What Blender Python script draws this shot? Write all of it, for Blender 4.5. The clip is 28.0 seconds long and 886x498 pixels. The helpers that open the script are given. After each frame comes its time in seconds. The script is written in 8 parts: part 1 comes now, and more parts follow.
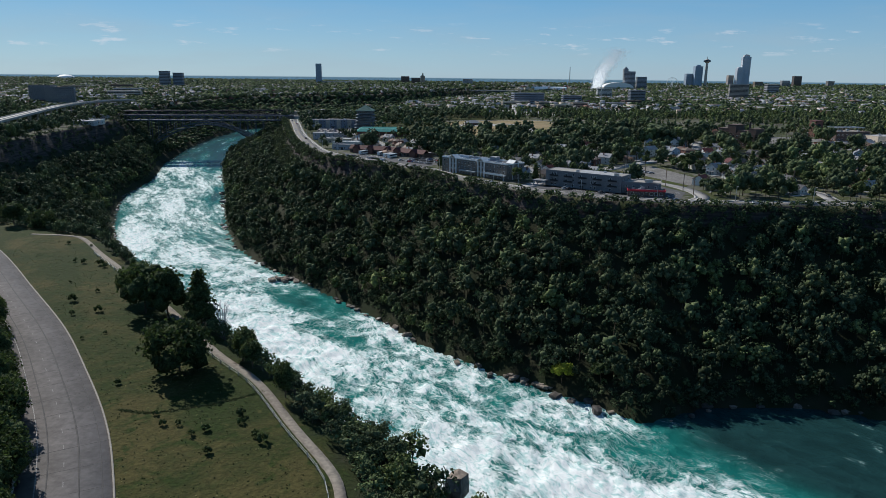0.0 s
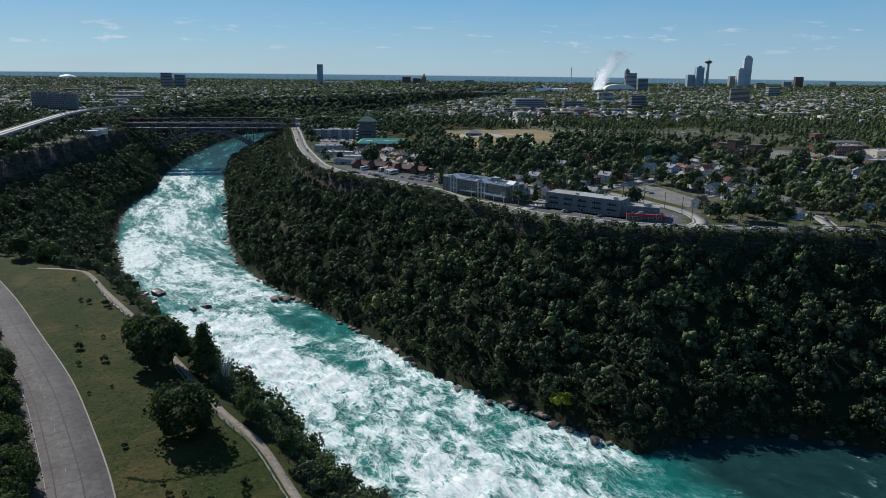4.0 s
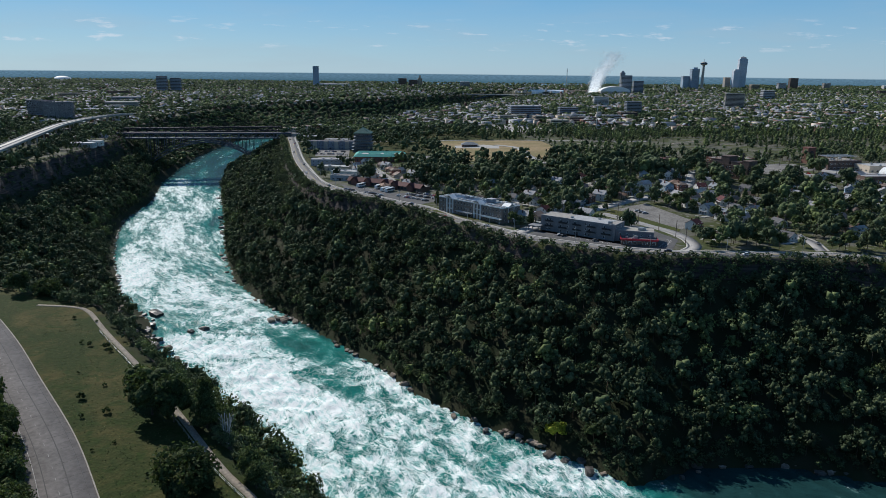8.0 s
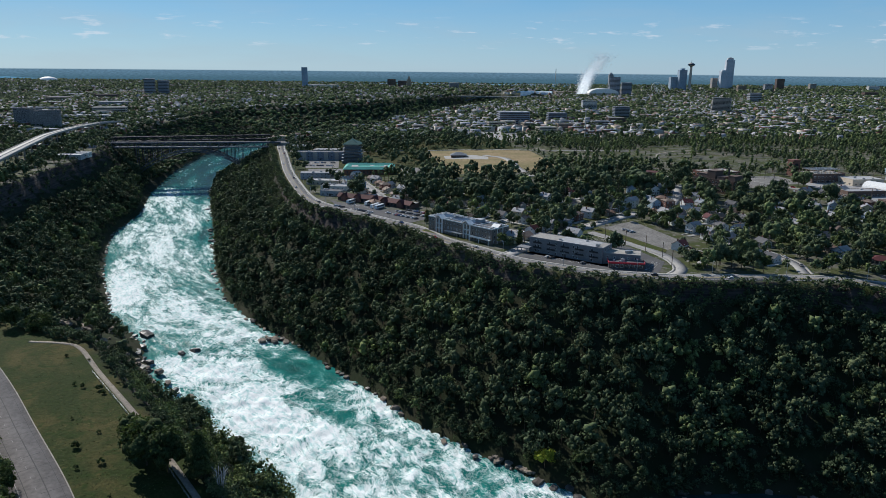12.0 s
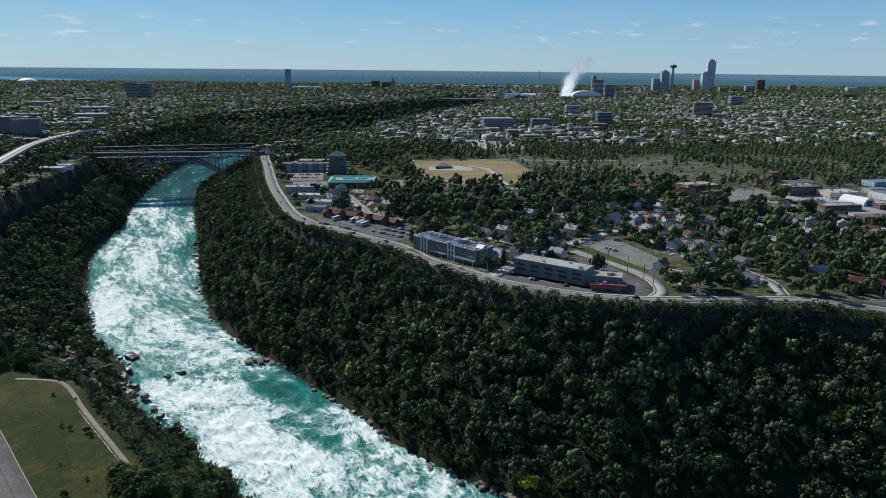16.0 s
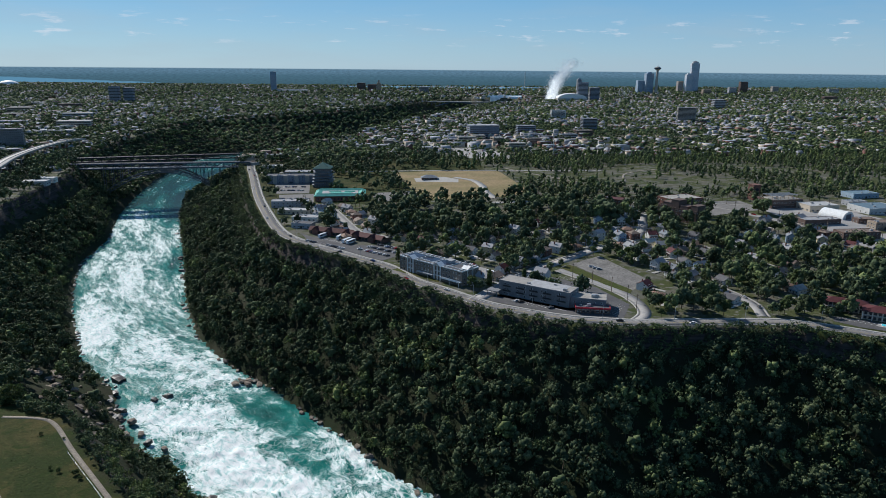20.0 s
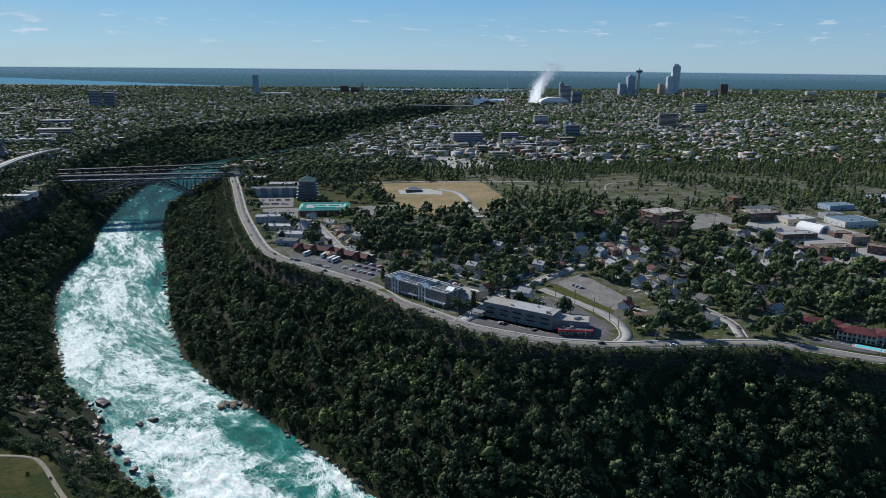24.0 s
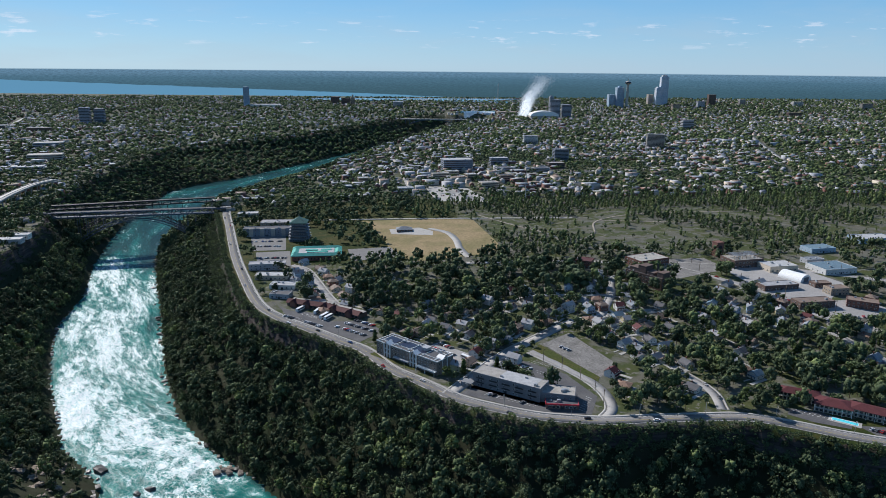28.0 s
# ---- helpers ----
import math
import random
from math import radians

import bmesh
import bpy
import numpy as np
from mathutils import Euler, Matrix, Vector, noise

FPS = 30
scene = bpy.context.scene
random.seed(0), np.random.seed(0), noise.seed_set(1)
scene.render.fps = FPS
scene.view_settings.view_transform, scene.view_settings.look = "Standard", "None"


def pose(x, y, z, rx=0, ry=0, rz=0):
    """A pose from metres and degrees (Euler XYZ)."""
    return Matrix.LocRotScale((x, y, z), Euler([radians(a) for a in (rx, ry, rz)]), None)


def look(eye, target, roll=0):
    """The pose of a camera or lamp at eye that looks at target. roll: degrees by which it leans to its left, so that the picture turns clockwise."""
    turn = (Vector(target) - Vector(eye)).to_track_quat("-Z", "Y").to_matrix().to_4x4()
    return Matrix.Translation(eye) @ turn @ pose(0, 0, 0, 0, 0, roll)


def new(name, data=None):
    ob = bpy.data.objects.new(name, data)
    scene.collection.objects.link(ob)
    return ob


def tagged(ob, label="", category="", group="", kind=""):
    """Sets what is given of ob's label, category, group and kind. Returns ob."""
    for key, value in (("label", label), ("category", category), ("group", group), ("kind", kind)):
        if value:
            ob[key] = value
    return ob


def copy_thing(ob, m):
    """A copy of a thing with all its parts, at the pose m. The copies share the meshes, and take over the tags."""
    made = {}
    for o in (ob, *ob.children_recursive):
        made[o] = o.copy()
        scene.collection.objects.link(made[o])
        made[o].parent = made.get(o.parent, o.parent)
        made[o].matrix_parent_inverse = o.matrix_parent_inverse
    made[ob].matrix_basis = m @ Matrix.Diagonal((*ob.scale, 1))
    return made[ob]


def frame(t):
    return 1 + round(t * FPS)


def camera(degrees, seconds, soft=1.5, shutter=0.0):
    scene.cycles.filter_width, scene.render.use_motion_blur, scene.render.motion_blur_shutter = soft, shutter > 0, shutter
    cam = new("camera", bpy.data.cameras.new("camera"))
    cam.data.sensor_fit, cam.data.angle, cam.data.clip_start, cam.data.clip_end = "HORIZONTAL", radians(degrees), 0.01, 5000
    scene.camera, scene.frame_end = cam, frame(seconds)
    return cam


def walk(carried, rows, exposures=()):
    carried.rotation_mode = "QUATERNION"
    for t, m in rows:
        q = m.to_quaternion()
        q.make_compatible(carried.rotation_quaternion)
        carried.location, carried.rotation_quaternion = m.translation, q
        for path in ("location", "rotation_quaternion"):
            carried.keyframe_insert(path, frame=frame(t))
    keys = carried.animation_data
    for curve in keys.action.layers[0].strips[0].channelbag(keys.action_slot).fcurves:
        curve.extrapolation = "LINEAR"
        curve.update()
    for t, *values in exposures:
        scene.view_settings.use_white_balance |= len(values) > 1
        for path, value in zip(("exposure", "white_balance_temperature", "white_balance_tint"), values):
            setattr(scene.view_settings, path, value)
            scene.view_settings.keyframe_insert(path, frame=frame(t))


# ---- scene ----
# ---------------------------------------------------------------- camera
cam = camera(65.43, 28.0, soft=0.55)
ROWS = [
    (0.0, 0.00, 0.00, 70.00, 75.743, -0.584, 0.000),
    (0.5, -0.02, 0.15, 71.96, 75.709, -0.609, 0.001),
    (1.0, 0.11, 0.16, 73.98, 75.665, -0.595, 0.034),
    (1.5, 0.17, 0.25, 75.97, 75.641, -0.596, 0.049),
    (2.0, 0.19, 0.23, 77.96, 75.627, -0.597, 0.065),
    (2.5, 0.27, 0.22, 79.99, 75.603, -0.609, 0.073),
    (4.5, 0.25, 0.42, 88.12, 75.542, -0.645, 0.119),
    (5.0, 0.13, 0.46, 90.18, 75.529, -0.634, 0.115),
    (5.5, 0.17, 0.52, 92.28, 75.522, -0.622, 0.129),
    (6.0, 0.13, 0.58, 94.34, 75.504, -0.631, 0.138),
    (6.5, 0.10, 0.62, 96.42, 75.487, -0.616, 0.120),
    (7.0, 0.09, 0.65, 98.51, 75.470, -0.604, 0.092),
    (7.5, 0.09, 0.71, 100.54, 75.454, -0.591, -0.091),
    (8.0, 0.09, 0.80, 102.59, 75.438, -0.594, -0.218),
    (8.5, 0.12, 0.78, 104.68, 75.427, -0.589, -0.292),
    (9.0, 0.08, 0.80, 106.76, 75.417, -0.586, -0.449),
    (9.5, 0.08, 0.79, 108.84, 75.428, -0.568, -0.630),
    (10.0, 0.09, 0.80, 110.91, 75.408, -0.583, -0.782),
    (10.5, 0.13, 0.89, 112.90, 75.408, -0.570, -0.900),
    (11.0, 0.02, 0.88, 115.00, 75.347, -0.571, -0.994),
    (11.5, 0.07, 0.94, 117.03, 75.304, -0.568, -1.042),
    (12.0, 0.04, 0.96, 119.07, 75.280, -0.577, -1.097),
    (12.5, 0.05, 0.94, 121.13, 75.258, -0.572, -1.218),
    (14.5, 0.13, 0.84, 129.05, 75.222, -0.608, -1.832),
    (15.0, -0.12, 0.67, 131.23, 75.221, -0.607, -2.090),
    (15.5, 0.07, 0.82, 133.28, 75.199, -0.580, -2.292),
    (16.0, 0.15, 0.90, 135.35, 75.184, -0.565, -2.378),
    (16.5, 0.22, 0.97, 137.39, 75.158, -0.546, -2.413),
    (17.0, 0.25, 1.00, 139.38, 75.142, -0.533, -2.426),
    (17.5, 0.31, 1.04, 141.48, 75.130, -0.521, -2.479),
    (18.0, 0.39, 1.09, 143.49, 75.148, -0.516, -2.551),
    (18.5, 0.48, 1.05, 145.51, 75.138, -0.530, -2.700),
    (19.0, 0.68, 1.23, 147.56, 75.132, -0.524, -2.969),
    (19.5, 0.55, 1.11, 149.65, 75.135, -0.538, -3.232),
    (20.0, 0.57, 1.10, 151.66, 75.120, -0.525, -3.513),
    (20.5, 0.50, 1.03, 153.74, 75.106, -0.536, -3.833),
    (21.0, 0.47, 0.94, 155.78, 75.092, -0.521, -4.098),
    (21.5, 0.42, 0.91, 157.88, 75.085, -0.525, -4.275),
    (23.5, 0.67, 0.95, 165.79, 75.118, -0.514, -4.640),
    (24.0, 0.41, 0.81, 167.98, 75.121, -0.525, -4.865),
    (24.5, 0.46, 0.92, 170.10, 75.105, -0.517, -5.094),
    (25.0, 0.52, 1.01, 172.15, 75.098, -0.508, -5.283),
    (25.5, 0.56, 1.06, 174.27, 75.085, -0.500, -5.316),
    (26.0, 0.62, 1.15, 176.38, 75.073, -0.482, -5.351),
    (26.5, 0.68, 1.21, 178.46, 75.071, -0.475, -5.426),
    (27.0, 0.05, 1.07, 189.11, 75.082, -0.490, -5.515),
    (27.5, 0.01, 0.77, 205.40, 75.138, -0.497, -5.640),
    (28.0, 0.41, 0.90, 219.78, 75.252, -0.522, -5.635),
]
walk(cam, [(t, pose(x, y, z, rx, ry, rz)) for t, x, y, z, rx, ry, rz in ROWS], [(0.0, -0.05, 6230, 11), (12.0, 0.06, 6200, 11), (26.4, 0.05, 6150, 12), (28.0, 0.26, 6100, 13)])

# ---------------------------------------------------------------- light
SUN_AZ, SUN_EL = radians(38), radians(35.5)      # azimuth left of straight ahead, height
sun_way = Vector((-math.sin(SUN_AZ) * math.cos(SUN_EL), math.cos(SUN_AZ) * math.cos(SUN_EL), math.sin(SUN_EL)))
sun = new("sun", bpy.data.lights.new("sun", "SUN"))
sun.data.energy, sun.data.angle, sun.data.color = 4.9, radians(0.53), (1.0, 0.95, 0.86)
sun.matrix_world = look((0, 0, 900), Vector((0, 0, 900)) - sun_way)


def nodes_of(tree):
    tree.nodes.clear()
    return tree.nodes, tree.links


def ramp(nt, src, stops, mode="LINEAR"):
    r = nt.nodes.new("ShaderNodeValToRGB")
    r.color_ramp.interpolation = mode
    while len(r.color_ramp.elements) < len(stops):
        r.color_ramp.elements.new(0.5)
    for el, (p, c) in zip(r.color_ramp.elements, stops):
        el.position, el.color = p, (*c, 1) if len(c) == 3 else c
    nt.links.new(src, r.inputs[0])
    return r.outputs[0]


def maths(nt, op, a, b=None, c=None, clamp=False):
    m = nt.nodes.new("ShaderNodeMath")
    m.operation, m.use_clamp = op, clamp
    for i, v in enumerate((a, b, c)):
        if v is None:
            continue
        if isinstance(v, (int, float)):
            m.inputs[i].default_value = v
        else:
            nt.links.new(v, m.inputs[i])
    return m.outputs[0]


def mixc(nt, f, a, b, mode="MIX"):
    m = nt.nodes.new("ShaderNodeMix")
    m.data_type, m.blend_type = "RGBA", mode
    for sock, v in ((m.inputs[0], f), (m.inputs[6], a), (m.inputs[7], b)):
        if isinstance(v, (int, float)):
            sock.default_value = v
        elif isinstance(v, tuple):
            sock.default_value = (*v, 1)
        else:
            nt.links.new(v, sock)
    return m.outputs[2]


def noise_of(nt, vec, scale, detail=4, rough=0.55, dist=0.0):
    n = nt.nodes.new("ShaderNodeTexNoise")
    n.inputs["Scale"].default_value, n.inputs["Detail"].default_value = scale, detail
    n.inputs["Roughness"].default_value, n.inputs["Distortion"].default_value = rough, dist
    if vec is not None:
        nt.links.new(vec, n.inputs["Vector"])
    return n.outputs["Fac"]


def step(nt, v, lo, hi):
    m = nt.nodes.new("ShaderNodeMapRange")
    m.interpolation_type = "SMOOTHSTEP"
    nt.links.new(v, m.inputs[0])
    m.inputs[1].default_value, m.inputs[2].default_value = lo, hi
    return m.outputs[0]


def build_world():
    w = bpy.data.worlds.new("sky")
    scene.world = w
    w.use_nodes = True
    nt = w.node_tree
    nd, ln = nodes_of(nt)
    sky = nd.new("ShaderNodeTexSky")
    sky.sky_type, sky.sun_disc = "NISHITA", False
    sky.sun_elevation, sky.sun_rotation = SUN_EL, -SUN_AZ
    sky.altitude, sky.air_density, sky.dust_density, sky.ozone_density = 200, 1.0, 0.15, 3.0
    co = nd.new("ShaderNodeTexCoord")
    sep = nd.new("ShaderNodeSeparateXYZ")
    ln.new(co.outputs["Generated"], sep.inputs[0])
    X, Y, Z = sep.outputs
    flat = maths(nt, "DIVIDE", X, maths(nt, "MAXIMUM", Y, 0.05))
    # small fair-weather clouds low over the horizon
    comb = nd.new("ShaderNodeCombineXYZ")
    ln.new(maths(nt, "MULTIPLY", flat, 14.0), comb.inputs[0])
    ln.new(maths(nt, "MULTIPLY", Z, 90.0), comb.inputs[1])
    cl = noise_of(nt, comb.outputs[0], 1.3, 6, 0.6)
    band = maths(nt, "MULTIPLY", step(nt, Z, 0.022, 0.034), maths(nt, "SUBTRACT", 1.0, step(nt, Z, 0.046, 0.075)))
    cloud = maths(nt, "MULTIPLY", step(nt, cl, 0.57, 0.70), band)
    veil = maths(nt, "MULTIPLY", step(nt, noise_of(nt, comb.outputs[0], 0.35, 3), 0.42, 0.7), maths(nt, "SUBTRACT", 1.0, step(nt, Z, 0.02, 0.16)))
    tint = mixc(nt, 1.0, sky.outputs[0], (0.74, 1.02, 1.22), "MULTIPLY")
    even = ramp(nt, maths(nt, "MULTIPLY", Z, 2.0), [(0.0, (4.0, 5.6, 6.9)), (0.05, (3.5, 5.4, 6.9)), (0.22, (1.5, 4.1, 6.8)), (0.6, (0.9, 2.1, 3.9)), (1.0, (0.7, 1.6, 3.1))])
    tint = mixc(nt, 0.78, tint, even)
    s1 = mixc(nt, maths(nt, "MULTIPLY", veil, 0.22), tint, (4.6, 5.6, 6.2))
    s2 = mixc(nt, maths(nt, "MULTIPLY", cloud, 0.55), s1, (8.0, 8.4, 9.0))
    # country beyond the plain, painted into the backdrop: hazy woods and the broad upper river
    az = noise_of(nt, comb.outputs[0], 3.0, 5)
    comb2 = nd.new("ShaderNodeCombineXYZ")
    ln.new(maths(nt, "MULTIPLY", flat, 120.0), comb2.inputs[0])
    ln.new(maths(nt, "MULTIPLY", Z, 900.0), comb2.inputs[1])
    woods = noise_of(nt, comb2.outputs[0], 1.6, 6, 0.7)
    comb3 = nd.new("ShaderNodeCombineXYZ")
    ln.new(maths(nt, "MULTIPLY", flat, 22.0), comb3.inputs[0])
    ln.new(maths(nt, "MULTIPLY", Z, 420.0), comb3.inputs[1])
    tracts = noise_of(nt, comb3.outputs[0], 1.2, 5, 0.6)
    # haze painted in: the land colour pales and turns bluer towards the horizon
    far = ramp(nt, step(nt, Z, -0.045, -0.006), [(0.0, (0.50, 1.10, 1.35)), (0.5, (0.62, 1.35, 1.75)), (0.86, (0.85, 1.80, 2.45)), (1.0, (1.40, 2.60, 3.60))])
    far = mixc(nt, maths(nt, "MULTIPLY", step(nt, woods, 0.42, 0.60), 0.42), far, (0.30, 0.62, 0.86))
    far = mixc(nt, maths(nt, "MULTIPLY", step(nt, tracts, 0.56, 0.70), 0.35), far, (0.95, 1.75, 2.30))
    wob = maths(nt, "MULTIPLY", maths(nt, "SUBTRACT", az, 0.5), 0.003)
    zz = maths(nt, "ADD", Z, wob)
    # upper edge of the river falls from the left to the right, the near edge too
    top = maths(nt, "ADD", maths(nt, "MULTIPLY", maths(nt, "ADD", flat, 0.62), -0.036), -0.0140)
    bot = maths(nt, "ADD", maths(nt, "MULTIPLY", maths(nt, "ADD", flat, 0.62), -0.012), -0.036)
    inside = maths(nt, "MULTIPLY", step(nt, maths(nt, "SUBTRACT", top, zz), -0.0004, 0.0006), step(nt, maths(nt, "SUBTRACT", zz, bot), -0.0004, 0.0006))
    inside = maths(nt, "MULTIPLY", inside, maths(nt, "SUBTRACT", 1.0, step(nt, flat, 0.10, 0.16)))
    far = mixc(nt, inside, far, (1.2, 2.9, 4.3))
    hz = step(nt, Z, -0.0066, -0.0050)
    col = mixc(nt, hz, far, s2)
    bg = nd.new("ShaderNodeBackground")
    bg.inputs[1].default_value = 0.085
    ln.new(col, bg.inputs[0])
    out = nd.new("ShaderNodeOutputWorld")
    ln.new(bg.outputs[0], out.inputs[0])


build_world()

# ---------------------------------------------------------------- materials
MATS = {}


def material(name, base, rough=0.8, second=None, scale=0.3, amount=0.6, fine=3.0, fine_amount=0.25, bump=0.0, bump_scale=4.0,
             metal=0.0, tint=0.0, island=0.0, each=0.0, spec=0.3, leafy=0.0, sheer=0.0):
    """A surface with two scales of variation: patches of the second colour, and a fine grain."""
    m = bpy.data.materials.new(name)
    m.use_nodes = True
    nt = m.node_tree
    nd, ln = nodes_of(nt)
    geo = nd.new("ShaderNodeNewGeometry")
    p = geo.outputs["Position"]
    second = second or tuple(c * 0.6 for c in base)
    n1 = step(nt, noise_of(nt, p, scale, 4), 0.35, 0.68)
    col = mixc(nt, maths(nt, "MULTIPLY", n1, amount), base, second)
    n2 = noise_of(nt, p, fine, 3)
    col = mixc(nt, fine_amount, col, ramp(nt, n2, [(0.3, (0.25, 0.25, 0.25)), (0.7, (1.7, 1.7, 1.7))]), "MULTIPLY")
    if tint:
        at = nd.new("ShaderNodeAttribute")
        at.attribute_name = "tint"
        col = mixc(nt, tint, col, ramp(nt, at.outputs["Fac"], [(0.0, (0.42, 0.45, 0.45)), (0.35, (0.72, 0.78, 0.75)), (0.6, (1.0, 1.0, 1.0)), (0.85, (1.3, 1.35, 1.05)), (1.0, (1.7, 1.65, 1.15))]), "MULTIPLY")
    if island:
        col = mixc(nt, island, col, ramp(nt, geo.outputs["Random Per Island"], [(0.0, (0.45, 0.5, 0.45)), (0.5, (1.0, 1.0, 1.0)), (1.0, (1.7, 1.6, 1.5))]), "MULTIPLY")
    if each:
        oi = nd.new("ShaderNodeObjectInfo")
        col = mixc(nt, each, col, ramp(nt, oi.outputs["Random"], [(0.0, (0.5, 0.52, 0.55)), (0.5, (1.0, 1.0, 1.0)), (1.0, (1.5, 1.45, 1.35))]), "MULTIPLY")
    b = nd.new("ShaderNodeBsdfPrincipled")
    ln.new(col, b.inputs["Base Color"])
    b.inputs["Roughness"].default_value, b.inputs["Metallic"].default_value = rough, metal
    b.inputs["Specular IOR Level"].default_value = spec
    if bump:
        bm = nd.new("ShaderNodeBump")
        bm.inputs["Strength"].default_value, bm.inputs["Distance"].default_value = 0.8, bump
        ln.new(noise_of(nt, p, bump_scale, 5), bm.inputs["Height"])
        ln.new(bm.outputs[0], b.inputs["Normal"])
    out = nd.new("ShaderNodeOutputMaterial")
    surface = b.outputs[0]
    if leafy:
        tr, mx = nd.new("ShaderNodeBsdfTranslucent"), nd.new("ShaderNodeMixShader")
        ln.new(mixc(nt, 1.0, col, (1.1, 1.25, 0.8), "MULTIPLY"), tr.inputs[0])
        mx.inputs[0].default_value = leafy
        ln.new(surface, mx.inputs[1])
        ln.new(tr.outputs[0], mx.inputs[2])
        surface = mx.outputs[0]
    if sheer:
        tr, mx = nd.new("ShaderNodeBsdfTransparent"), nd.new("ShaderNodeMixShader")
        mx.inputs[0].default_value = sheer
        ln.new(surface, mx.inputs[1])
        ln.new(tr.outputs[0], mx.inputs[2])
        surface = mx.outputs[0]
    ln.new(surface, out.inputs[0])
    MATS[name] = m
    return m


LEAF = material("foliage", (0.082, 0.104, 0.056), 0.85, (0.056, 0.080, 0.047), 0.02, 0.5, 1.5, 0.6, tint=0.9, island=0.75, spec=0.08, leafy=0.05)
LEAF_NEAR = material("foliage_single", (0.070, 0.094, 0.038), 0.85, (0.050, 0.074, 0.032), 0.05, 0.5, 2.6, 0.85, bump=0.5, bump_scale=2.4, island=0.6, each=0.5, spec=0.08, leafy=0.22)
LEAF_YELLOW = material("foliage_yellow", (0.26, 0.28, 0.03), 0.75, (0.18, 0.22, 0.03), 0.3, 0.5, 0.9, 0.25, island=0.4, spec=0.12)
BARK = material("bark", (0.10, 0.075, 0.055), 0.9, None, 1.2, 0.5, 6, 0.4)
GRASS = material("grass", (0.055, 0.070, 0.020), 0.95, (0.090, 0.078, 0.028), 0.035, 0.75, 0.6, 0.4, 0.15, 2.0, spec=0.1)
ROCK = material("rock", (0.27, 0.225, 0.18), 0.9, (0.13, 0.108, 0.092), 0.12, 0.8, 0.9, 0.5, 0.4, 0.7, each=0.4, spec=0.2)
WETROCK = material("wet_rock", (0.10, 0.090, 0.080), 0.45, (0.05, 0.047, 0.044), 0.3, 0.7, 1.2, 0.4, 0.3, 0.9, each=0.4)
PARKWAY = material("parkway_asphalt", (0.150, 0.138, 0.132), 0.9, (0.110, 0.103, 0.098), 0.06, 0.7, 0.8, 0.3, spec=0.15)
ASPHALT = material("asphalt", (0.32, 0.308, 0.295), 0.9, (0.25, 0.24, 0.23), 0.06, 0.6, 0.8, 0.2, spec=0.2)
ROADTOP = material("road_asphalt", (0.185, 0.178, 0.172), 0.9, (0.145, 0.14, 0.135), 0.06, 0.6, 0.8, 0.25, spec=0.2)
DARKASPHALT = material("dark_asphalt", (0.085, 0.084, 0.087), 0.9, (0.13, 0.126, 0.123), 0.08, 0.6, 0.9, 0.25, spec=0.2)
CONCRETE = material("concrete", (0.36, 0.345, 0.32), 0.85, (0.27, 0.26, 0.24), 0.15, 0.6, 1.5, 0.2)
GRAVEL = material("gravel", (0.27, 0.235, 0.19), 0.95, (0.20, 0.17, 0.14), 0.1, 0.7, 1.2, 0.4)
HAY = material("dry_grass", (0.27, 0.205, 0.115), 0.95, (0.17, 0.15, 0.07), 0.025, 0.9, 0.4, 0.3, spec=0.1)
PAINT = material("white_paint", (0.78, 0.78, 0.76), 0.6, (0.6, 0.6, 0.58), 0.5, 0.4)
STEEL = material("dark_steel", (0.032, 0.034, 0.040), 0.7, (0.05, 0.045, 0.042), 0.3, 0.5, metal=0.3)
BLUESTEEL = material("blue_grey_steel", (0.065, 0.09, 0.125), 0.55, (0.09, 0.11, 0.14), 0.3, 0.5, metal=0.2)
GLASS = material("window_glass", (0.030, 0.036, 0.045), 0.12, (0.05, 0.055, 0.06), 0.4, 0.5, 1, 0.1, each=0.5, spec=0.6)
WOOD = material("pole_wood", (0.17, 0.13, 0.10), 0.9)


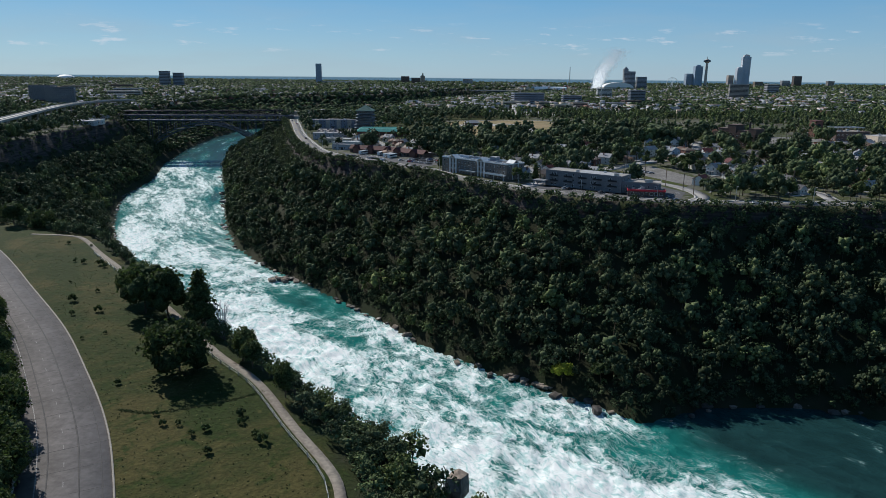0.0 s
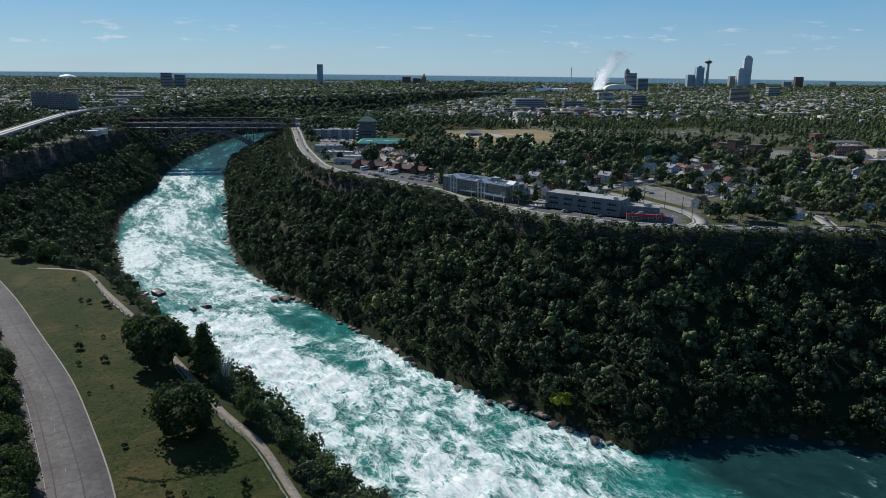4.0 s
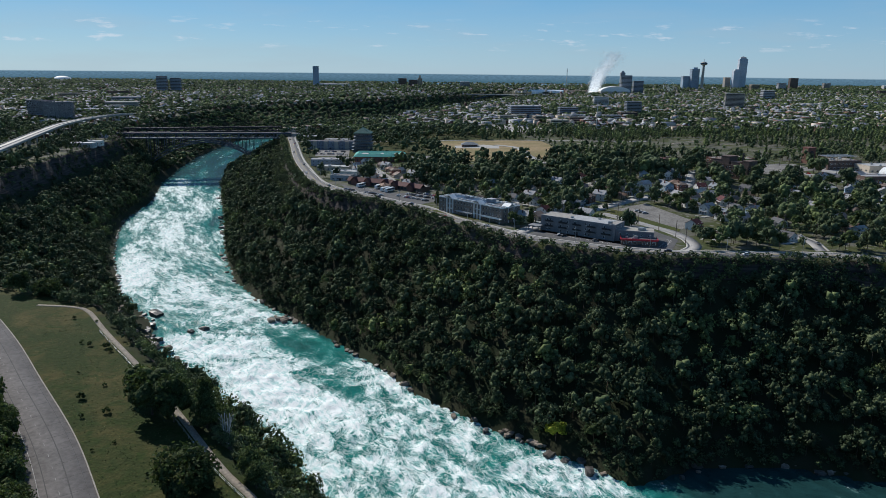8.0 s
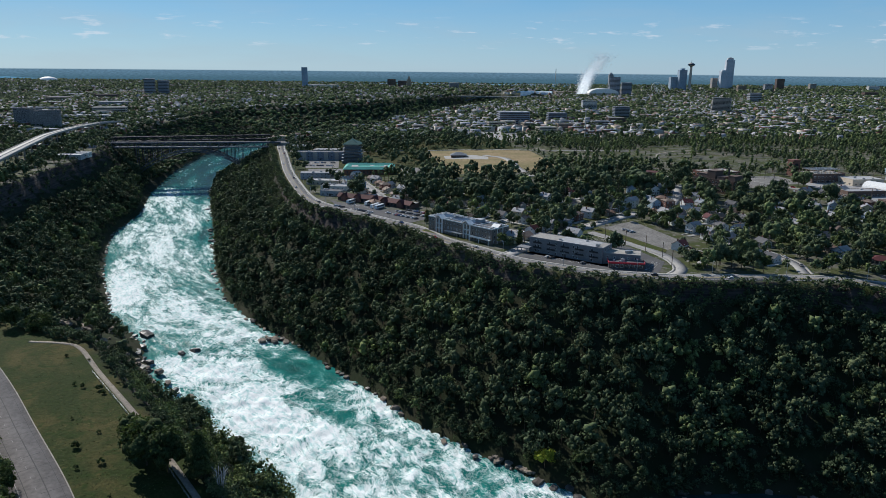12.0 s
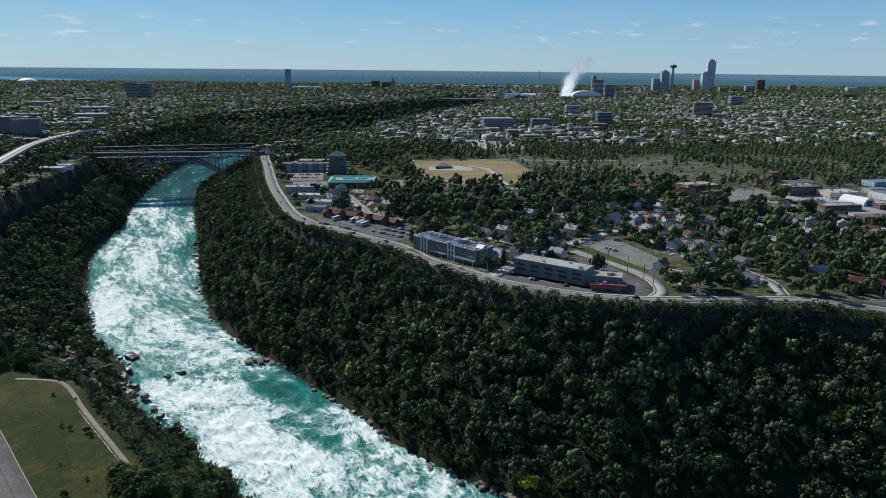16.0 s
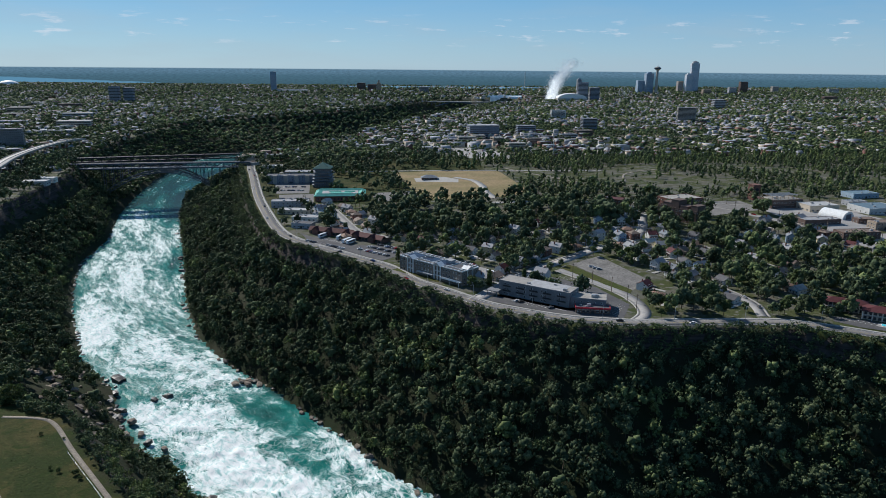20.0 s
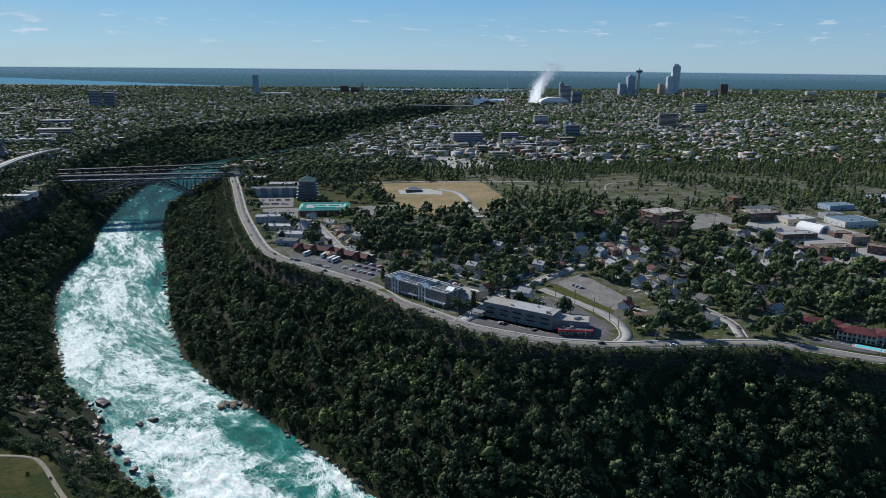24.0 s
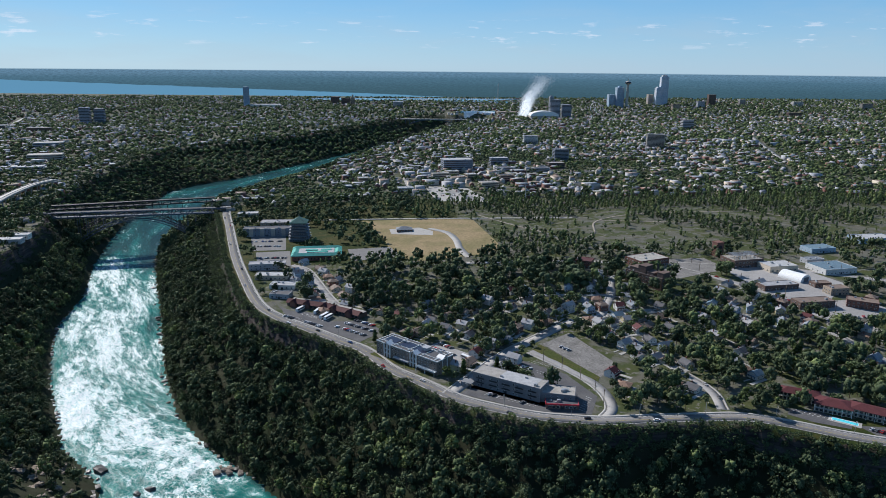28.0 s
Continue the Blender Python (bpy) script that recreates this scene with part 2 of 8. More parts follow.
def ground_material():
    """Plateau soil and lawn, wooded slope litter and bare rock faces, told apart by steepness and an attribute."""
    m = bpy.data.materials.new("ground_cover")
    m.use_nodes = True
    nt = m.node_tree
    nd, ln = nodes_of(nt)
    geo = nd.new("ShaderNodeNewGeometry")
    p = geo.outputs["Position"]
    sep = nd.new("ShaderNodeSeparateXYZ")
    ln.new(geo.outputs["True Normal"], sep.inputs[0])
    lawn = mixc(nt, step(nt, noise_of(nt, p, 0.030, 6, 0.65, 0.8), 0.42, 0.64), (0.024, 0.036, 0.009), (0.064, 0.057, 0.020))
    lawn = mixc(nt, step(nt, noise_of(nt, p, 0.18, 6, 0.65, 0.6), 0.48, 0.66), lawn, (0.021, 0.036, 0.007))
    lawn = mixc(nt, step(nt, noise_of(nt, p, 0.5, 6, 0.7), 0.56, 0.72), lawn, (0.062, 0.060, 0.020))
    lawn = mixc(nt, 0.75, lawn, ramp(nt, noise_of(nt, p, 1.5, 8, 0.78), [(0.3, (0.3, 0.32, 0.3)), (0.7, (1.75, 1.72, 1.6))]), "MULTIPLY")
    wood = mixc(nt, step(nt, noise_of(nt, p, 0.06, 4), 0.4, 0.6), (0.022, 0.031, 0.014), (0.032, 0.034, 0.019))
    at = nd.new("ShaderNodeAttribute")
    at.attribute_name = "wooded"
    col = mixc(nt, at.outputs["Fac"], lawn, wood)
    bu = nd.new("ShaderNodeAttribute")
    bu.attribute_name = "built"
    yard = mixc(nt, step(nt, noise_of(nt, p, 0.045, 5, 0.6), 0.46, 0.58), (0.068, 0.082, 0.034), (0.15, 0.142, 0.125))
    yard = mixc(nt, step(nt, noise_of(nt, p, 0.16, 4, 0.6), 0.56, 0.62), yard, (0.20, 0.19, 0.175))
    col = mixc(nt, bu.outputs["Fac"], col, yard)
    strat = nd.new("ShaderNodeMapping")
    strat.inputs["Scale"].default_value = (0.04, 0.04, 0.9)
    ln.new(p, strat.inputs[0])
    rk = mixc(nt, step(nt, noise_of(nt, strat.outputs[0], 1.0, 5), 0.35, 0.65), (0.085, 0.070, 0.062), (0.036, 0.030, 0.028))
    col = mixc(nt, maths(nt, "SUBTRACT", 1.0, step(nt, sep.outputs[2], 0.42, 0.62)), col, rk)
    b = nd.new("ShaderNodeBsdfPrincipled")
    ln.new(col, b.inputs["Base Color"])
    b.inputs["Roughness"].default_value, b.inputs["Specular IOR Level"].default_value = 0.95, 0.1
    bm = nd.new("ShaderNodeBump")
    bm.inputs["Strength"].default_value, bm.inputs["Distance"].default_value = 0.7, 0.5
    ln.new(noise_of(nt, p, 0.8, 5), bm.inputs["Height"])
    ln.new(bm.outputs[0], b.inputs["Normal"])
    out = nd.new("ShaderNodeOutputMaterial")
    ln.new(b.outputs[0], out.inputs[0])
    return m


def water_material():
    """Green glacial-looking river water with torn white foam; 'foam' says how wild the stretch is, 'flow' gives metres along and across."""
    m = bpy.data.materials.new("river_water")
    m.use_nodes = True
    nt = m.node_tree
    nd, ln = nodes_of(nt)
    at = nd.new("ShaderNodeAttribute")
    at.attribute_name = "foam"
    fl = nd.new("ShaderNodeAttribute")
    fl.attribute_name = "flow"
    mp = nd.new("ShaderNodeMapping")
    mp.inputs["Scale"].default_value = (0.72, 1.0, 1.0)
    ln.new(fl.outputs["Vector"], mp.inputs[0])
    flat = mp.outputs[0]
    # currents curl round one another
    turn = nd.new("ShaderNodeCombineXYZ")
    ln.new(maths(nt, "MULTIPLY", maths(nt, "SUBTRACT", noise_of(nt, flat, 0.055, 3, 0.5), 0.5), 12.0), turn.inputs[0])
    shifted = nd.new("ShaderNodeVectorMath")
    shifted.inputs[1].default_value = (71.0, 37.0, 9.0)
    ln.new(flat, shifted.inputs[0])
    ln.new(maths(nt, "MULTIPLY", maths(nt, "SUBTRACT", noise_of(nt, shifted.outputs[0], 0.07, 3, 0.5), 0.5), 10.0), turn.inputs[1])
    bent = nd.new("ShaderNodeVectorMath")
    ln.new(flat, bent.inputs[0])
    ln.new(turn.outputs[0], bent.inputs[1])
    v = bent.outputs[0]
    big = noise_of(nt, flat, 0.034, 3, 0.5, 0.5)
    mid = noise_of(nt, v, 0.11, 6, 0.6, 0.4)
    fine = noise_of(nt, v, 0.55, 6, 0.68, 0.6)
    h = maths(nt, "ADD", maths(nt, "MULTIPLY", big, 0.75), maths(nt, "ADD", maths(nt, "MULTIPLY", mid, 0.95), maths(nt, "MULTIPLY", fine, 0.30)))
    h = maths(nt, "SUBTRACT", h, 1.0)
    lev = maths(nt, "ADD", maths(nt, "MULTIPLY", h, 2.2), maths(nt, "MULTIPLY", maths(nt, "SUBTRACT", at.outputs["Fac"], 0.58), 1.15))
    milk = step(nt, lev, -0.26, 0.18)
    torn = noise_of(nt, v, 0.36, 8, 0.74, 0.5)
    crest = step(nt, maths(nt, "ADD", lev, maths(nt, "MULTIPLY", maths(nt, "SUBTRACT", torn, 0.5), 1.9)), 0.14, 0.27)
    # thin lace where currents shear
    rid = maths(nt, "ABSOLUTE", maths(nt, "SUBTRACT", noise_of(nt, v, 0.085, 6, 0.6, 0.5), 0.5))
    rid2 = maths(nt, "ABSOLUTE", maths(nt, "SUBTRACT", noise_of(nt, v, 0.22, 6, 0.62, 0.5), 0.5))
    live = step(nt, maths(nt, "ADD", at.outputs["Fac"], maths(nt, "MULTIPLY", h, 0.9)), 0.15, 0.62)
    streak = maths(nt, "MULTIPLY", maths(nt, "MAXIMUM", maths(nt, "SUBTRACT", 1.0, step(nt, rid, 0.0, 0.030)), maths(nt, "MULTIPLY", maths(nt, "SUBTRACT", 1.0, step(nt, rid2, 0.0, 0.045)), 0.75)), live)
    # torn lace: white webs round cells of green water, filling in as the water grows wilder
    def lace(scale, lo, hi):
        vo = nd.new("ShaderNodeTexVoronoi")
        vo.feature = "DISTANCE_TO_EDGE"
        vo.inputs["Scale"].default_value = scale
        rip = nd.new("ShaderNodeVectorMath")
        wr = nd.new("ShaderNodeTexNoise")
        wr.inputs["Scale"].default_value, wr.inputs["Detail"].default_value = scale * 1.3, 5
        ln.new(v, wr.inputs["Vector"])
        rip.operation = "MULTIPLY_ADD"
        ln.new(wr.outputs["Color"], rip.inputs[0])
        rip.inputs[1].default_value = (1.6 / scale, 1.6 / scale, 0)
        ln.new(v, rip.inputs[2])
        ln.new(rip.outputs[0], vo.inputs["Vector"])
        wide = maths(nt, "ADD", 0.060, maths(nt, "MULTIPLY", lev, 0.34))
        return maths(nt, "SUBTRACT", 1.0, step(nt, maths(nt, "SUBTRACT", vo.outputs["Distance"], wide), lo, hi))
    web = maths(nt, "MAXIMUM", maths(nt, "MULTIPLY", lace(0.10, -0.05, 0.05), 0.80), maths(nt, "MULTIPLY", lace(0.27, -0.06, 0.06), 0.72))
    web = maths(nt, "MULTIPLY", web, live)
    foam = maths(nt, "MAXIMUM", maths(nt, "MULTIPLY", crest, 0.95), maths(nt, "MAXIMUM", web, maths(nt, "MULTIPLY", streak, 0.5)))
    green = mixc(nt, step(nt, mid, 0.35, 0.65), (0.010, 0.120, 0.106), (0.026, 0.205, 0.178))
    calm = mixc(nt, step(nt, mid, 0.3, 0.7), (0.010, 0.034, 0.035), (0.015, 0.052, 0.053))
    col = mixc(nt, step(nt, at.outputs["Fac"], 0.06, 0.30), calm, green)
    col = mixc(nt, maths(nt, "MULTIPLY", milk, 0.34), col, (0.20, 0.44, 0.41))
    # inside the foam: hollows of thinner, greener froth
    hollow = step(nt, noise_of(nt, v, 0.33, 7, 0.7, 0.6), 0.34, 0.56)
    froth = mixc(nt, hollow, (0.40, 0.62, 0.60), (0.90, 0.92, 0.90))
    froth = mixc(nt, 0.6, froth, ramp(nt, fine, [(0.3, (0.72, 0.76, 0.76)), (0.6, (1.05, 1.05, 1.05))]), "MULTIPLY")
    col = mixc(nt, foam, col, froth)
    b = nd.new("ShaderNodeBsdfPrincipled")
    ln.new(col, b.inputs["Base Color"])
    ln.new(maths(nt, "ADD", 0.22, maths(nt, "MULTIPLY", foam, 0.7)), b.inputs["Roughness"])
    b.inputs["Specular IOR Level"].default_value = 0.03
    bm = nd.new("ShaderNodeBump")
    bm.inputs["Strength"].default_value, bm.inputs["Distance"].default_value = 0.8, 1.0
    ln.new(maths(nt, "ADD", mid, maths(nt, "MULTIPLY", fine, 0.4)), bm.inputs["Height"])
    ln.new(bm.outputs[0], b.inputs["Normal"])
    out = nd.new("ShaderNodeOutputMaterial")
    ln.new(b.outputs[0], out.inputs[0])
    return m


GROUND, WATER = ground_material(), water_material()

# ---------------------------------------------------------------- helpers for meshes


def mesh_of(name, verts, faces, mats, mat_index=None, smooth=False, attrs=()):
    """A mesh straight from arrays: verts (n, 3), faces (m, k) or a list of such arrays with different k."""
    verts = np.asarray(verts, np.float32)
    groups = faces if isinstance(faces, list) else [faces]
    groups = [np.asarray(f, np.int32) for f in groups if len(f)]
    me = bpy.data.meshes.new(name)
    me.vertices.add(len(verts))
    me.vertices.foreach_set("co", verts.ravel())
    sizes = np.concatenate([np.full(len(f), f.shape[1], np.int32) for f in groups])
    loops = np.concatenate([f.ravel() for f in groups])
    me.loops.add(len(loops))
    me.loops.foreach_set("vertex_index", loops)
    me.polygons.add(len(sizes))
    starts = np.concatenate([[0], np.cumsum(sizes)[:-1]]).astype(np.int32)
    me.polygons.foreach_set("loop_start", starts)
    me.polygons.foreach_set("loop_total", sizes)
    if mat_index is not None:
        me.polygons.foreach_set("material_index", np.asarray(mat_index, np.int32))
    if smooth:
        me.polygons.foreach_set("use_smooth", np.ones(len(sizes), bool))
    for m in mats:
        me.materials.append(m)
    for key, kind, data in attrs:
        a = me.attributes.new(key, kind, "POINT")
        a.data.foreach_set("vector" if kind == "FLOAT_VECTOR" else "value", np.asarray(data, np.float32).ravel())
    me.update(calc_edges=True)
    return me


def part(name, bm, mat, parent=None, label=""):
    """Links a bmesh as one mesh object under a thing or a part."""
    me = bpy.data.meshes.new(name)
    bm.to_mesh(me)
    bm.free()
    for m in (mat if isinstance(mat, (list, tuple)) else [mat]):
        me.materials.append(m)
    ob = new(name, me)
    if parent:
        ob.parent = parent
    return tagged(ob, label) if label else ob


def share(name, me, parent, m):
    ob = new(name, me)
    ob.parent = parent
    ob.matrix_basis = m
    return ob


def thing(name, label, category, m=None, group="", kind=""):
    ob = new(name)
    ob.empty_display_size = 0.2
    if m is not None:
        ob.matrix_basis = m
    return tagged(ob, label, category, group, kind)


def add_box(bm, x0, y0, z0, x1, y1, z1):
    v = [bm.verts.new(c) for c in ((x0, y0, z0), (x1, y0, z0), (x1, y1, z0), (x0, y1, z0), (x0, y0, z1), (x1, y0, z1), (x1, y1, z1), (x0, y1, z1))]
    for f in ((3, 2, 1, 0), (4, 5, 6, 7), (0, 1, 5, 4), (1, 2, 6, 5), (2, 3, 7, 6), (3, 0, 4, 7)):
        bm.faces.new([v[i] for i in f])
    return v


def boxes(*bs):
    bm = bmesh.new()
    for b in bs:
        add_box(bm, *b)
    return bm


def beam(bm, a, b, w, h=None):
    """A square bar from a to b."""
    a, b = Vector(a), Vector(b)
    d = (b - a).normalized()
    s = d.cross(Vector((0, 0, 1)))
    s = Vector((1, 0, 0)) if s.length < 1e-4 else s.normalized()
    u = s.cross(d)
    h = h or w
    vs = [bm.verts.new(p + s * i * w / 2 + u * j * h / 2) for p in (a, b) for i, j in ((-1, -1), (1, -1), (1, 1), (-1, 1))]
    for f in ((3, 2, 1, 0), (4, 5, 6, 7), (0, 1, 5, 4), (1, 2, 6, 5), (2, 3, 7, 6), (3, 0, 4, 7)):
        bm.faces.new([vs[i] for i in f])


def prism(bm, pts, z0, z1):
    """An upright prism over a plan polygon, anticlockwise."""
    lo, hi = [bm.verts.new((x, y, z0)) for x, y in pts], [bm.verts.new((x, y, z1)) for x, y in pts]
    bm.faces.new(hi)
    bm.faces.new(lo[::-1])
    n = len(pts)
    for i in range(n):
        j = (i + 1) % n
        bm.faces.new((lo[i], lo[j], hi[j], hi[i]))


# ---------------------------------------------------------------- the plan
BANK_US = np.array([(140, 20), (80, 85), (40, 135), (8, 175), (-16, 207), (-38, 240), (-51, 261), (-61, 274), (-80, 297), (-98, 326), (-126, 348), (-151, 378), (-180, 413),
                    (-205, 465), (-246, 511), (-298, 613), (-327, 679), (-358, 767), (-371, 881), (-407, 1005), (-440, 1177), (-462, 1330), (-470, 1618),
                    (-420, 1720), (-349, 1800), (-218, 2060), (-80, 2330), (100, 2800), (330, 3250)], float)
BANK_CA = np.array([(900, 320), (600, 300), (420, 298), (280, 285), (196, 276), (161, 288), (121, 285), (97, 273), (87, 272), (70, 288), (41, 310), (9, 338), (-14, 364),
                    (-40, 398), (-84, 450), (-130, 499), (-171, 557), (-205, 640), (-252, 794), (-288, 900), (-327, 1031), (-345, 1120), (-350, 1300), (-335, 1500),
                    (-270, 1680), (-150, 1900), (0, 2200), (200, 2700), (430, 3200)], float)
RIM_US = np.array([(500, -420), (200, -160), (80, -30), (40, 20), (12, 60), (-5, 85), (-12, 99), (-24, 122), (-37, 143), (-51, 160), (-96, 219), (-124, 253), (-146, 282), (-175, 296),
                   (-250, 330), (-330, 410), (-385, 520), (-408, 640), (-425, 760), (-445, 900), (-462, 1000), (-520, 1150), (-548, 1400), (-550, 1650),
                   (-520, 1910), (-400, 2055), (-195, 2310), (-40, 2700), (130, 3080), (300, 3320)], float)
RIM_CA = np.array([(900, 300), (600, 318), (420, 320), (330, 333), (286, 346), (235, 377), (200, 381), (144, 381), (98, 390), (74, 402), (48, 421), (23, 450), (2, 473),
                   (-20, 513), (-40, 533), (-70, 564), (-98, 593), (-125, 640), (-153, 727), (-181, 822), (-218, 978), (-245, 1078), (-262, 1200), (-165, 1390),
                   (-115, 1540), (-40, 1800), (75, 2120), (270, 2650), (500, 3150)], float)
RIM_CA[0] = (900, 345)
RIM_CA[1] = (600, 330)


def seg_dist(x, y, line):
    best = np.full(x.shape, 1e9)
    for (ax, ay), (bx, by) in zip(line[:-1], line[1:]):
        dx, dy = bx - ax, by - ay
        t = np.clip(((x - ax) * dx + (y - ay) * dy) / (dx * dx + dy * dy), 0, 1)
        best = np.minimum(best, (x - ax - t * dx) ** 2 + (y - ay - t * dy) ** 2)
    return np.sqrt(best)


def inside(x, y, poly):
    r = np.zeros(x.shape, bool)
    for (ax, ay), (bx, by) in zip(poly, np.roll(poly, -1, axis=0)):
        if ay != by:
            r ^= ((ay > y) != (by > y)) & (x < (bx - ax) * (y - ay) / (by - ay) + ax)
    return r


GORGE = np.vstack([RIM_US, RIM_CA[::-1], [(1500, 345), (1500, -420)]])
RIVER = np.vstack([BANK_US, BANK_CA[::-1], [(1500, 320), (1500, -200), (300, -200)]])


def water_z(y):
    return np.interp(y, [350, 1000, 2000, 3200], [-76.0, -62.5, -60.0, -58.0])


def wobble(x, y, s, k=0.0):
    return np.sin(x / s + 1.3 * np.sin(y / (s * 1.7) + k)) * np.cos(y / s * 0.9 + 1.1 * np.sin(x / (s * 1.3) + 2 * k))


def ease(v, lo, hi):
    t = np.clip((v - lo) / (hi - lo), 0, 1)
    return t * t * (3 - 2 * t)


def ground_z(x, y):
    """Height of the ground sheet, and how wooded it is."""
    x, y = np.asarray(x, float), np.asarray(y, float)
    dus, dca = seg_dist(x, y, RIM_US), seg_dist(x, y, RIM_CA)
    side = np.where(dus < dca, 3.0 + 8.0 * ease(dus, 60, 220), -0.3 + 9.0 * ease(dca, 80, 330) + 6.0 * ease(dca, 500, 1200))
    z = side.copy()
    g = inside(x, y, GORGE)
    d = np.minimum(dus, dca)
    db = np.where(inside(x, y, RIVER), 0.0, np.minimum(seg_dist(x, y, BANK_US), seg_dist(x, y, BANK_CA)))
    drop = (11 + 3 * wobble(x, y, 23)) * np.interp(y, [1200, 1500], [1.0, 0.6])
    drop = np.where((dca < dus) & (y > 1250), 6.0, drop)
    drop = np.where((dca <= dus) & (y < 620), 11 + 3 * wobble(x, y, 23), drop)
    drop = np.where((dus < dca) & (y > 430) & (y < 900), 18 + 4 * wobble(x, y, 31), drop)
    near_us = (dus < dca) & (y < 300) & (x > -170)
    drop = np.where(near_us, 5.0, drop)
    cliff = side - drop * np.clip(d / np.where(near_us, 8, 3.5), 0, 1)
    bench = np.where(near_us, 3.5 + 14 * ease(-y, -160, -110), 3.5)
    u = np.clip((d - bench) / np.maximum(d - bench + db, 0.1), 0, 1) ** 0.9
    wz = water_z(y)
    slope = cliff + (wz + 1.0 - cliff) * u + 1.6 * wobble(x, y, 11, 1) * np.sin(np.pi * u)
    slope = np.where(db <= 0, wz - 2.5, slope)
    z = np.where(g, slope, z)
    z = z - 52 * ease(1 - np.hypot((x - 480) / 110, (y - 3190) / 190), 0.0, 0.45)
    return z, np.where(g, 1.0, 0.85 * ease(y, 1050, 1400) + 0.15 * ease(y, 2000, 3000))


def lines(*spans):
    out = []
    for a, b, s in spans:
        out += list(np.arange(a, b, s))
    return np.array(out + [spans[-1][1]])


def built(x, y, w):
    """How much of the plateau is yards, lots and trodden ground rather than lawn."""
    town = (x > -120) & (y > 380) & (y < 770)
    field = (x > 120) & (y >= 770) & (y < 1130)
    b = np.where(town, 0.65, np.where(field, 0.62, np.where(y > 1130, 0.7, 0.0)))
    b = np.where((x < -330) & (y > 560), 0.75, b)
    return np.where(inside(x, y, GORGE), 0.0, b)


def build_ground():
    xs = lines((-14000, -5000, 3000), (-5000, -1500, 250), (-1500, -620, 30), (-620, 460, 5.2), (460, 900, 20), (900, 2500, 100), (2500, 5000, 250), (5000, 14000, 3000))
    ys = lines((-3000, -400, 400), (-400, 60, 25), (60, 1140, 5.2), (1140, 2400, 14), (2400, 3600, 40), (3600, 5200, 200), (5200, 16000, 1800))
    X, Y = np.meshgrid(xs, ys)
    z, w = ground_z(X.ravel(), Y.ravel())
    nx, ny = len(xs), len(ys)
    i = (np.arange(ny - 1)[:, None] * nx + np.arange(nx - 1)[None]).ravel()
    f = np.stack([i, i + 1, i + nx + 1, i + nx], 1)
    me = mesh_of("ground", np.stack([X.ravel(), Y.ravel(), z], 1), f, [GROUND], smooth=True, attrs=[("wooded", "FLOAT", w), ("built", "FLOAT", built(X.ravel(), Y.ravel(), w))])
    tagged(new("ground", me), "wooded gorge slopes, rock cliffs and grassy plateau", "ground", kind="structure")


def resample(line, n):
    d = np.concatenate([[0], np.cumsum(np.hypot(*np.diff(line, axis=0).T))])
    s = np.linspace(0, d[-1], n)
    return np.stack([np.interp(s, d, line[:, 0]), np.interp(s, d, line[:, 1])], 1), s


